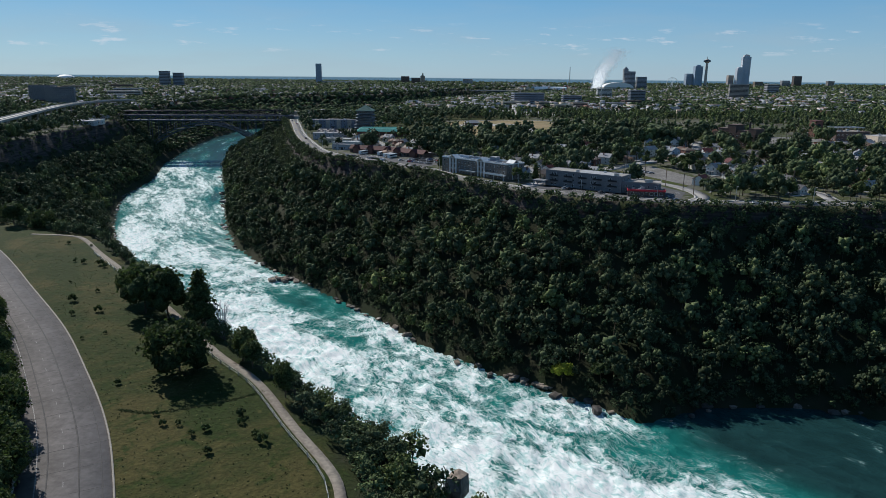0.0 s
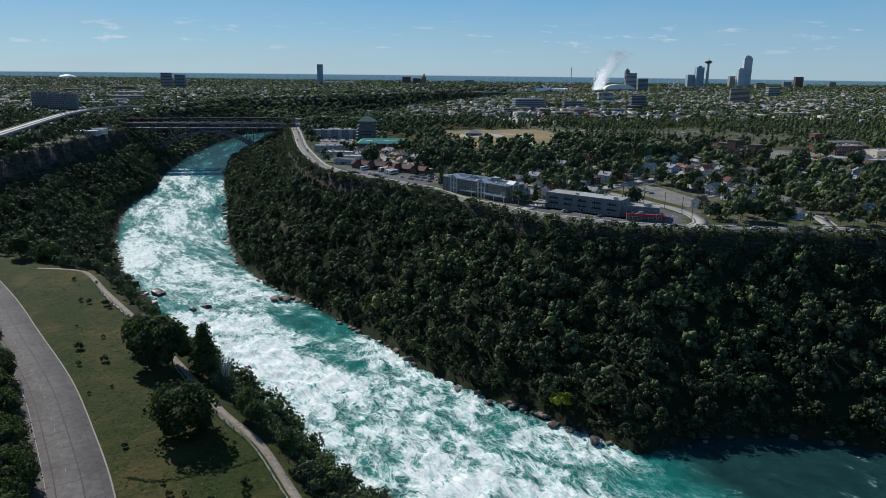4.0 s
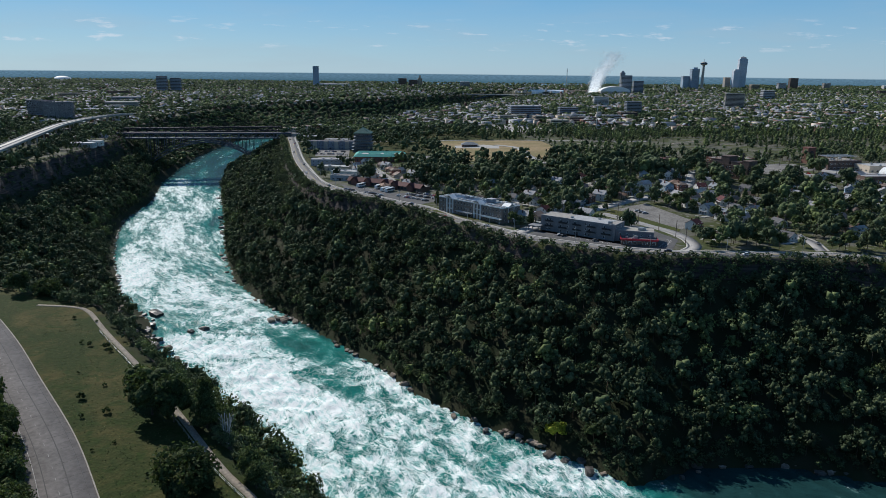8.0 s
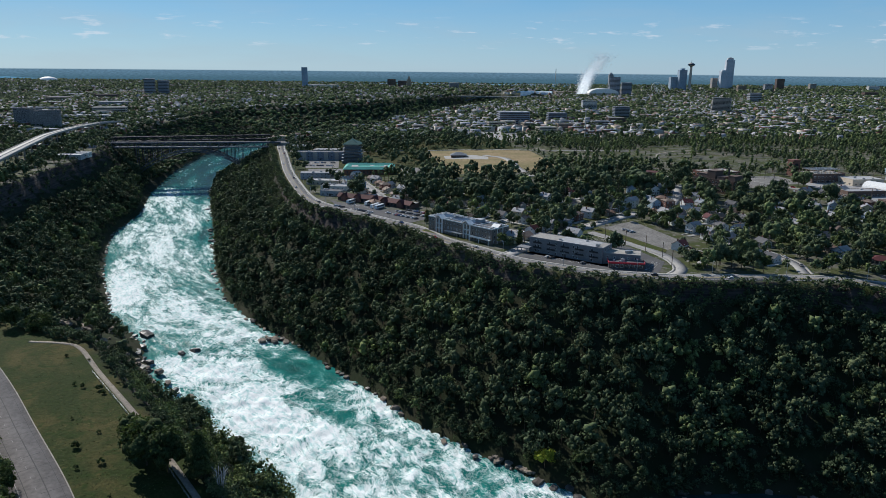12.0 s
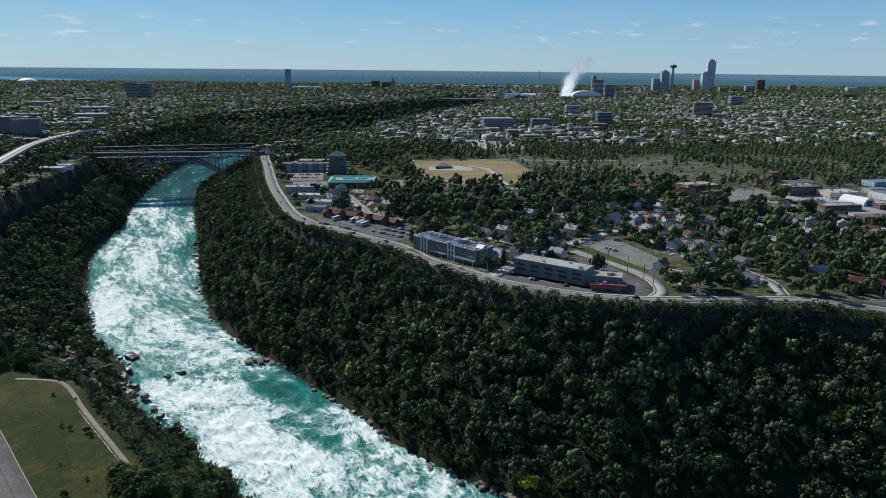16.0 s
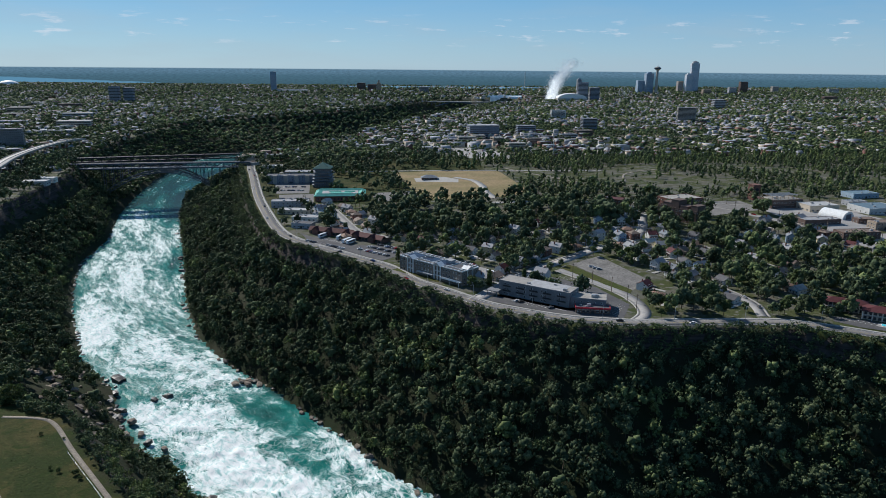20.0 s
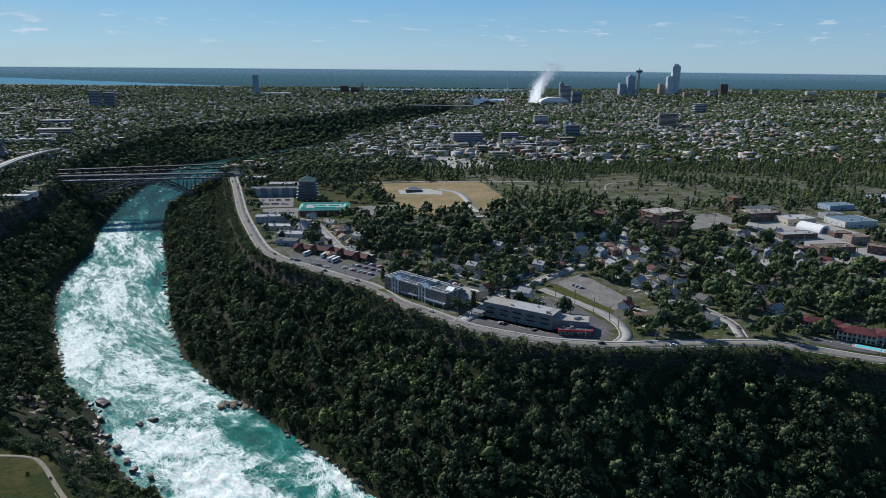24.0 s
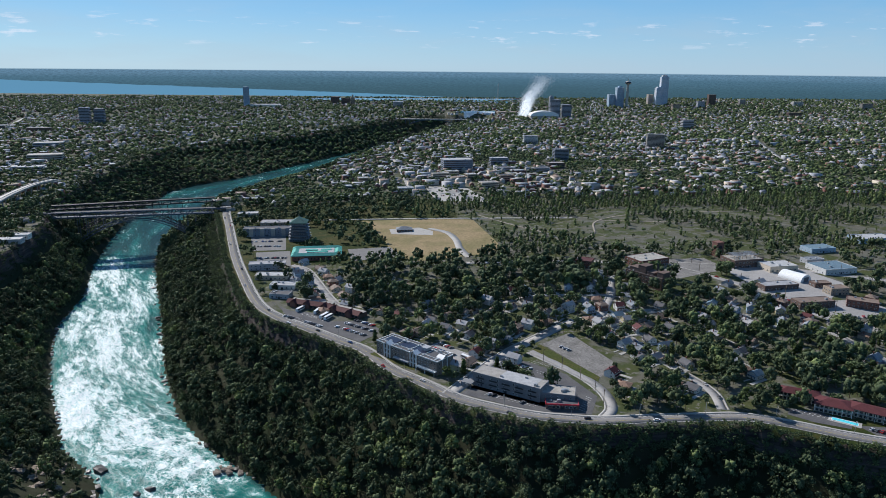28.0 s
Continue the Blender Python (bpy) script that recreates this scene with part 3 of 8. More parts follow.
def build_river():
    """One sheet from bank to bank, following the current, with standing waves."""
    rng = np.random.default_rng(5)
    a, b = np.vstack([[(420, -60), (200, -10)], BANK_US[1:]]), BANK_CA[2:]
    # match the two banks by stations down the river
    st_a = [0, 2, 5, 10, 14, 18, 20, 22, 24, 27, 29]
    st_b = [0, 4, 8, 11, 13, 15, 17, 19, 21, 24, 26]
    n_each = [70, 70, 64, 60, 60, 60, 60, 40, 24, 24]
    A, B = [], []
    for k, n in enumerate(n_each):
        pa, _ = resample(a[st_a[k]:st_a[k + 1] + 1], n + 1)
        pb, _ = resample(b[st_b[k]:st_b[k + 1] + 1], n + 1)
        A.append(pa[:-1]), B.append(pb[:-1])
    A, B = np.vstack(A), np.vstack(B)
    m = 72
    t = np.linspace(-0.04, 1.04, m)
    P = A[:, None] * (1 - t[None, :, None]) + B[:, None] * t[None, :, None]
    mid = (A + B) / 2
    s = np.concatenate([[0], np.cumsum(np.hypot(*np.diff(mid, axis=0).T))])
    wid = np.hypot(*(B - A).T)
    W = (t[None] - 0.5) * wid[:, None]
    y = P[..., 1]
    s = s - s[70]
    wild = np.interp(y.mean(1), [60, 150, 200, 260, 400, 700, 900, 960, 1000, 1030, 1070, 1200], [0.46, 0.60, 0.70, 0.73, 0.68, 0.57, 0.54, 0.52, 0.46, 0.24, 0.15, 0.13])
    S = np.repeat(s[:, None], m, 1)
    cross = np.interp(t, [0, 0.05, 0.16, 0.45, 0.66, 0.86, 0.93, 1.0], [0.6, 0.80, 0.98, 1.08, 1.02, 0.70, 0.80, 0.55])
    open_ = np.clip(-s / 90, 0, 1)
    cross = cross[None] * (1 - open_[:, None] * np.interp(t, [0.2, 0.5], [0, 0.95])[None])
    cross = cross * (1 - np.clip((75 - s) / 90, 0, 1)[:, None] * np.interp(t, [0.60, 0.84], [0, 0.92])[None])
    big = 0.22 * np.sin(S / 33 + 1.4 * np.sin(W / 21)) + 0.2 * np.sin(S / 57 - W / 17 + 2) + 0.12 * np.sin(W / 9 + S / 80)
    # a smooth green tongue runs down beside the far bank
    tongue = np.array([(-205, 610), (-172, 550), (-145, 512), (-118, 466), (-90, 415), (-64, 378), (-46, 356)], float)
    dt = seg_dist(P[..., 0], y, tongue)
    cross = cross * (1 - (0.34 + 0.22 * np.sin(S / 19 + W / 7)) * np.exp(-(dt / 15) ** 2))
    foam = np.clip(wild[:, None] * cross + big * wild[:, None] * np.minimum(1, 1.6 * cross), 0, 1)
    wave = (0.8 * wobble(S + 5 * np.sin(W / 11 + S / 31), W + 4 * np.sin(S / 17), 5.3, 1.0) + 0.55 * wobble(S * 0.9 + W * 0.4, W - S * 0.3, 3.1, 2.0) + 0.4 * wobble(S + W, W, 1.9, 0.5) + 0.4 * rng.standard_normal(S.shape)) * foam
    Z = water_z(y) + wave * 0.9
    n = len(s)
    i = (np.arange(n - 1)[:, None] * m + np.arange(m - 1)[None]).ravel()
    f = np.stack([i, i + 1, i + m + 1, i + m], 1)
    V = np.stack([P[..., 0], y, Z], -1).reshape(-1, 3)
    me = mesh_of("river", V, f, [WATER], smooth=True, attrs=[("foam", "FLOAT", foam.ravel()), ("flow", "FLOAT_VECTOR", np.stack([S, W, 0 * S], -1).reshape(-1, 3))])
    tagged(new("water", me), "green river in white foaming rapids", "water", kind="structure")


build_ground()
build_river()

# ---------------------------------------------------------------- where trees may not stand
MX0, MY0, CELL = -720, 40, 2.0
TAKEN = np.zeros((680, 900), bool)
GX, GY = np.meshgrid(MX0 + CELL * (np.arange(900) + 0.5), MY0 + CELL * (np.arange(680) + 0.5))


def near_cells(p, pad):
    """The part of the raster round some plan points."""
    j0, j1 = [int(np.clip((v - MX0) / CELL, 0, 900)) for v in (p[:, 0].min() - pad, p[:, 0].max() + pad + 2)]
    i0, i1 = [int(np.clip((v - MY0) / CELL, 0, 680)) for v in (p[:, 1].min() - pad, p[:, 1].max() + pad + 2)]
    return slice(i0, i1), slice(j0, j1)


def keep_line(pts, half):
    p = np.asarray(pts, float)
    c = near_cells(p, half)
    if GX[c].size:
        TAKEN[c] |= seg_dist(GX[c], GY[c], p) < half


def keep_poly(pts, grow=0.0):
    p = np.asarray(pts, float)
    c = near_cells(p, grow)
    if GX[c].size:
        hit = inside(GX[c], GY[c], p)
        if grow:
            hit |= seg_dist(GX[c], GY[c], np.vstack([p, p[:1]])) < grow
        TAKEN[c] |= hit


def keep_round(x, y, r):
    c = near_cells(np.array([(x, y)], float), r)
    if GX[c].size:
        TAKEN[c] |= np.hypot(GX[c] - x, GY[c] - y) < r


def is_taken(x, y):
    i, j = ((np.asarray(y) - MY0) / CELL).astype(int), ((np.asarray(x) - MX0) / CELL).astype(int)
    ok = (i >= 0) & (i < 680) & (j >= 0) & (j < 900)
    return np.where(ok, TAKEN[np.clip(i, 0, 679), np.clip(j, 0, 899)], False)


def smooth_line(pts, n):
    """A smooth curve through plan points."""
    p = np.asarray(pts, float)
    q = np.vstack([2 * p[0] - p[1], p, 2 * p[-1] - p[-2]])
    out = []
    for i in range(1, len(q) - 2):
        for t in np.linspace(0, 1, n, endpoint=False):
            a, b, c, d = q[i - 1], q[i], q[i + 1], q[i + 2]
            out.append(0.5 * (2 * b + (c - a) * t + (2 * a - 5 * b + 4 * c - d) * t ** 2 + (3 * b - a - 3 * c + d) * t ** 3))
    return np.array(out + [p[-1]])


def sides(c, lo, hi):
    d = np.gradient(c, axis=0)
    d /= np.hypot(d[:, 0], d[:, 1])[:, None]
    nrm = np.stack([-d[:, 1], d[:, 0]], 1)
    return c + nrm * lo, c + nrm * hi


def gz(x, y):
    return float(ground_z(np.array([x]), np.array([y]))[0][0])


def site(x, y):
    """The plan is drawn as if the plateau were level; it climbs gently away from the rim, which draws places in a little."""
    s = 1.0
    for _ in range(3):
        s = 1 - max(gz(x * s, y * s), 0) / 219
    return x * s, y * s, gz(x * s, y * s)


def sited(pts):
    return np.array([site(x, y)[:2] for x, y in pts])


def strip(name, c, lo, hi, z, thick, mat, label="", category="", kind="structure", parent=None):
    """A slab that follows a plan curve, between two offsets to its left."""
    a, b = sides(c, lo, hi)
    n = len(c)
    za, zb = ground_z(a[:, 0], a[:, 1])[0] + z, ground_z(b[:, 0], b[:, 1])[0] + z
    za = zb = np.maximum(za, zb)
    V = np.vstack([np.c_[a, za], np.c_[b, zb], np.c_[a, za - thick], np.c_[b, zb - thick]])
    i = np.arange(n - 1)
    f = np.vstack([np.stack(q, 1) for q in ((i, i + 1, i + n + 1, i + n), (i + 2 * n, i + 2 * n + 1, i + 1, i), (i + n, i + n + 1, i + 3 * n + 1, i + 3 * n))])
    f[:n - 1] = f[:n - 1, ::-1] if lo > hi else f[:n - 1]
    ob = new(name, mesh_of(name, V, f, [mat]))
    if parent:
        ob.parent = parent
    if category:
        tagged(ob, label, category, kind=kind)
    return ob


def plate(name, pts, lift, mat, label, category, kind="structure"):
    bm = bmesh.new()
    p = sited(pts)
    pts = p
    area = np.sum(p[:, 0] * np.roll(p[:, 1], -1) - np.roll(p[:, 0], -1) * p[:, 1])
    bm.faces.new([bm.verts.new((u, v, 0)) for u, v in (p if area > 0 else p[::-1])])
    bmesh.ops.triangulate(bm, faces=bm.faces[:])
    for _ in range(4):
        bmesh.ops.subdivide_edges(bm, edges=[e for e in bm.edges if e.calc_length() > 12], cuts=1)
        bmesh.ops.triangulate(bm, faces=bm.faces[:])
    co = np.array([v.co[:2] for v in bm.verts])
    zs = ground_z(co[:, 0], co[:, 1])[0] + lift + 0.06
    for v, h in zip(bm.verts, zs):
        v.co.z = h
    ob = part(name, bm, mat)
    keep_poly(pts, 2.0)
    return tagged(ob, label, category, kind=kind)


PL = -0.3     # the Canadian plateau
US = 3.0      # the American one
RIVER_ROAD = smooth_line([(520, 345), (400, 337), (330, 345), (294, 359), (266, 376), (240, 388), (217, 390), (180, 391), (147, 391), (125, 395), (103, 401), (80, 413), (55, 430), (31, 458),
                          (10, 482), (-10, 519), (-31, 541), (-62, 573), (-89, 601), (-114, 643), (-142, 729), (-169, 824), (-206, 979), (-230, 1080), (-240, 1180)], 6)
PARKWAY_IN = smooth_line([(-230, 320), (-166, 252), (-129, 208), (-101, 174), (-81, 146), (-67, 125), (-57, 107), (-47, 85), (-35, 50)], 6)
FOOTPATH = smooth_line([(-172, 282), (-156, 280), (-146, 274), (-128, 251), (-100, 217), (-76, 186), (-55, 158), (-41, 142), (-28, 121), (-18, 105), (-14, 92), (-4, 70)], 6)
STREETS = {
    "street_cross": (smooth_line([(50, 436), (93, 492), (125, 524), (171, 564), (204, 577), (260, 590)], 5), 9.0),
    "street_loop": (smooth_line([(147, 394), (157, 408), (159, 432), (150, 461), (123, 506)], 5), 7.0),
    "street_right": (smooth_line([(205, 578), (213, 519), (224, 470), (235, 429), (230, 400)], 5), 6.5),
    "street_oak": (smooth_line([(300, 600), (340, 570), (390, 538), (397, 465), (420, 400)], 5), 7.0),
    "street_temple": (smooth_line([(-96, 770), (-75, 746), (-47, 656), (-30, 610)], 5), 7.0),
    "street_mill": (smooth_line([(204, 577), (236, 640), (255, 690), (300, 735), (330, 752)], 5), 7.0),
    "street_mill_back": (smooth_line([(105, 765), (180, 768), (255, 760), (330, 752), (400, 735), (470, 715), (560, 660)], 5), 8.0),
    "street_factory": (smooth_line([(330, 752), (370, 690), (405, 620), (430, 560), (445, 470)], 5), 7.0),
    "street_back": (smooth_line([(60, 540), (95, 590), (150, 640), (236, 640)], 5), 6.0),
    "street_rail": (smooth_line([(-215, 1010), (-120, 1010), (60, 1012), (300, 1006)], 5), 6.0),
    "street_north": (smooth_line([(72, 1200), (68, 1300), (63, 1447), (60, 1600)], 5), 9.0),
}
FAR_STREETS = [smooth_line(p, 8) for p in ([(946, 1500), (1090, 1850), (1240, 2200)], [(300, 1400), (950, 1510), (1600, 1620)], [(-880, 1420), (-1140, 2200), (-1400, 3000)], [(-640, 1460), (-1070, 1540), (-1500, 1620)],
               [(420, 1700), (960, 1780), (1500, 1860)])]
STREETS = {k: (sited(c), w) for k, (c, w) in STREETS.items()}
keep_line(RIVER_ROAD, 9)
keep_line(FOOTPATH, 4)
for c, w in STREETS.values():
    keep_line(c, w / 2 + 2.5)
keep_poly(np.vstack([PARKWAY_IN, sides(PARKWAY_IN, 0, -22)[1][::-1]]))


# ---------------------------------------------------------------- trees


def crown_cloud(rng, clumps, leaves, size, spread=(0.40, 0.40, 0.36), lift=0.62, shape="round", low=-0.45):
    """Leaf quads over clumps, for a tree one high: corner array (n, 4, 3)."""
    out = []
    for k in range(clumps):
        if shape == "round":
            a, e = rng.uniform(0, 2 * np.pi), np.arcsin(rng.uniform(low, 1.0))
            r = rng.uniform(0.55, 0.82)
            c = np.array([math.cos(a) * math.cos(e) * spread[0] * r, math.sin(a) * math.cos(e) * spread[1] * r, lift + math.sin(e) * spread[2] * r])
            cr = rng.uniform(0.11, 0.19)
        else:
            h = (k + 0.5) / clumps
            a = k * 2.4
            w = (0.20 if shape == "tall" else 0.26) * (1 - h) ** (0.55 if shape == "tall" else 0.9) + 0.02
            c = np.array([math.cos(a) * w * 0.6, math.sin(a) * w * 0.6, 0.14 + 0.82 * h])
            cr = 0.07 + w * 0.45
        d = rng.standard_normal((leaves, 3))
        d /= np.linalg.norm(d, axis=1)[:, None]
        d[:, 2] = np.abs(d[:, 2]) * 0.9 - 0.25 * rng.random(leaves)
        d /= np.linalg.norm(d, axis=1)[:, None]
        p = c + d * cr * rng.uniform(0.75, 1.12, leaves)[:, None]
        nrm = d + 0.55 * rng.standard_normal((leaves, 3))
        nrm /= np.linalg.norm(nrm, axis=1)[:, None]
        t = np.cross(nrm, rng.standard_normal((leaves, 3)))
        t /= np.linalg.norm(t, axis=1)[:, None]
        b = np.cross(nrm, t)
        s = size * rng.uniform(0.6, 1.25, leaves)[:, None]
        out.append(np.stack([p - t * s - b * s * 0.7, p + t * s - b * s * 0.8, p + t * s * 0.8 + b * s, p - t * s + b * s * 0.7], 1))
    return np.concatenate(out)


def trunk_tube(rng, r=0.022, top=0.62, limbs=4, seg=None):
    seg = seg or (5 if limbs else 3)
    V, F = [], []

    def tube(pts, r0, r1):
        base = len(V)
        for i, p in enumerate(pts):
            rr = r0 + (r1 - r0) * i / (len(pts) - 1)
            for k in range(seg):
                a = 2 * np.pi * k / seg
                V.append((p[0] + rr * math.cos(a), p[1] + rr * math.sin(a), p[2]))
        for i in range(len(pts) - 1):
            for k in range(seg):
                q = (k + 1) % seg
                F.append((base + i * seg + k, base + i * seg + q, base + (i + 1) * seg + q, base + (i + 1) * seg + k))
    lean = rng.uniform(-0.03, 0.03, 2)
    tube([(0, 0, -0.05), (lean[0] * 0.4, lean[1] * 0.4, 0.2), (lean[0], lean[1], top)], r, r * 0.45)
    for k in range(limbs):
        a, z = 2 * np.pi * k / limbs + rng.uniform(-0.4, 0.4), rng.uniform(0.26, 0.45)
        l = rng.uniform(0.18, 0.28)
        tube([(lean[0] * z, lean[1] * z, z), (math.cos(a) * l, math.sin(a) * l, z + l * 0.9)], r * 0.5, r * 0.2)
    return np.array(V), np.array(F)


def ico():
    g = (1 + 5 ** 0.5) / 2
    v = np.array([(-1, g, 0), (1, g, 0), (-1, -g, 0), (1, -g, 0), (0, -1, g), (0, 1, g), (0, -1, -g), (0, 1, -g), (g, 0, -1), (g, 0, 1), (-g, 0, -1), (-g, 0, 1)]) / math.hypot(1, g)
    f = np.array([(0, 11, 5), (0, 5, 1), (0, 1, 7), (0, 7, 10), (0, 10, 11), (1, 5, 9), (5, 11, 4), (11, 10, 2), (10, 7, 6), (7, 1, 8), (3, 9, 4), (3, 4, 2), (3, 2, 6), (3, 6, 8), (3, 8, 9), (4, 9, 5), (2, 4, 11), (6, 2, 10), (8, 6, 7), (9, 8, 1)])
    return v, f


def octa():
    v = np.array([(1, 0, 0), (0, 1, 0), (-1, 0, 0), (0, -1, 0), (0, 0, 1), (0, 0, -1)], float)
    return v, np.array([(0, 1, 4), (1, 2, 4), (2, 3, 4), (3, 0, 4), (1, 0, 5), (2, 1, 5), (3, 2, 5), (0, 3, 5)])


def lumps(rng, n, spread, lift, shape, low, size=1.0, solid=ico):
    """Rough leafy masses of a crown, for a tree one high."""
    bv, bf = solid()
    nv = len(bv)
    V, F = [], []
    for k in range(n):
        if shape == "round":
            a, e = rng.uniform(0, 2 * np.pi), np.arcsin(low + (1 - low) * (k + rng.random()) / n)
            r = rng.uniform(0.45, 0.72)
            c = np.array([math.cos(a) * math.cos(e) * spread[0] * r, math.sin(a) * math.cos(e) * spread[1] * r, lift + math.sin(e) * spread[2] * r])
            cr = rng.uniform(0.13, 0.20) * size
        else:
            h = (k + 0.5) / n
            w = (0.20 if shape == "tall" else 0.26) * (1 - h) ** (0.55 if shape == "tall" else 0.9) + 0.02
            c = np.array([math.cos(k * 2.4) * w * 0.45, math.sin(k * 2.4) * w * 0.45, 0.14 + 0.80 * h])
            cr = (0.07 + w * 0.5) * size
        q, _ = np.linalg.qr(rng.standard_normal((3, 3)))
        q = q if np.linalg.det(q) > 0 else -q
        V.append((bv * cr * rng.uniform(0.8, 1.25, (1, 3)) * rng.uniform(0.74, 1.24, (nv, 1))) @ q + c)
        F.append(bf + nv * k)
    return np.concatenate(V), np.concatenate(F)


def tree_kit(seed, clumps, leaves, size, shape="round", limbs=4, wide=1.0, low=-0.45, masses=9, fat=1.0, solid=ico):
    rng = np.random.default_rng(seed)
    spread = (0.42 * wide, 0.42 * wide, 0.36 if low > -0.6 else 0.44)
    lift = 0.60 if low > -0.6 else 0.53
    q = crown_cloud(rng, clumps, leaves, size, spread, lift, shape, low)
    tv, tf = trunk_tube(rng, 0.02, 0.6 if shape == "round" else 0.85, limbs if shape == "round" else 0)
    lv, lf = lumps(rng, masses, spread, lift, shape, low, fat * (1.0 if masses > 4 else 1.9), solid)
    return q, tv, tf, lv, lf


def scatter(name, label, kits, px, py, pz, hs, tints, rng, wid=1.0, group=""):
    """Many trees in one mesh: kits of leafy masses, loose leaf quads and trunks, set down at the places given."""
    V, Q, R, T, M = [], [], [], [], []
    off = 0
    pick = rng.integers(0, len(kits), len(px))
    for k, (q, tv, tf, lv, lf) in enumerate(kits):
        ids = np.where(pick == k)[0]
        if not len(ids):
            continue
        base = np.concatenate([q.reshape(-1, 3), tv, lv])
        ang = rng.uniform(0, 2 * np.pi, len(ids))
        ca, sa = np.cos(ang)[:, None], np.sin(ang)[:, None]
        w = (hs[ids] * wid * rng.uniform(0.85, 1.2, len(ids)))[:, None]
        x = px[ids][:, None] + (ca * base[:, 0] - sa * base[:, 1]) * w
        y = py[ids][:, None] + (sa * base[:, 0] + ca * base[:, 1]) * w
        z = pz[ids][:, None] + base[:, 2] * hs[ids][:, None]
        V.append(np.stack([x, y, z], -1).reshape(-1, 3))
        T.append(np.repeat(tints[ids], len(base)))
        nq = len(q)
        start = (off + np.arange(len(ids)) * len(base))[:, None, None]
        f0 = np.concatenate([np.arange(nq * 4).reshape(-1, 4), tf + nq * 4]) if len(tf) else np.arange(nq * 4).reshape(-1, 4)
        Q.append((f0[None] + start).reshape(-1, 4))
        R.append(((lf + nq * 4 + len(tv))[None] + start).reshape(-1, 3))
        M.append(np.tile(np.r_[np.zeros(nq, int), np.ones(len(f0) - nq, int)], len(ids)))
        off += len(ids) * len(base)
    R = np.concatenate(R)
    me = mesh_of(name, np.concatenate(V), [np.concatenate(Q), R], [LEAF, BARK], np.concatenate(M + [np.zeros(len(R), int)]), attrs=[("tint", "FLOAT", np.concatenate(T))])
    return tagged(new(name, me), label, "trees", group, "stuff")


def jitter_grid(rng, x0, x1, y0, y1, s):
    xs, ys = np.meshgrid(np.arange(x0, x1, s), np.arange(y0, y1, s))
    n = xs.size
    return xs.ravel() + rng.uniform(-0.48, 0.48, n) * s, ys.ravel() + rng.uniform(-0.48, 0.48, n) * s


def patchy(x, y, s, k=0.0):
    return 0.5 + 0.5 * wobble(x, y, s, k)


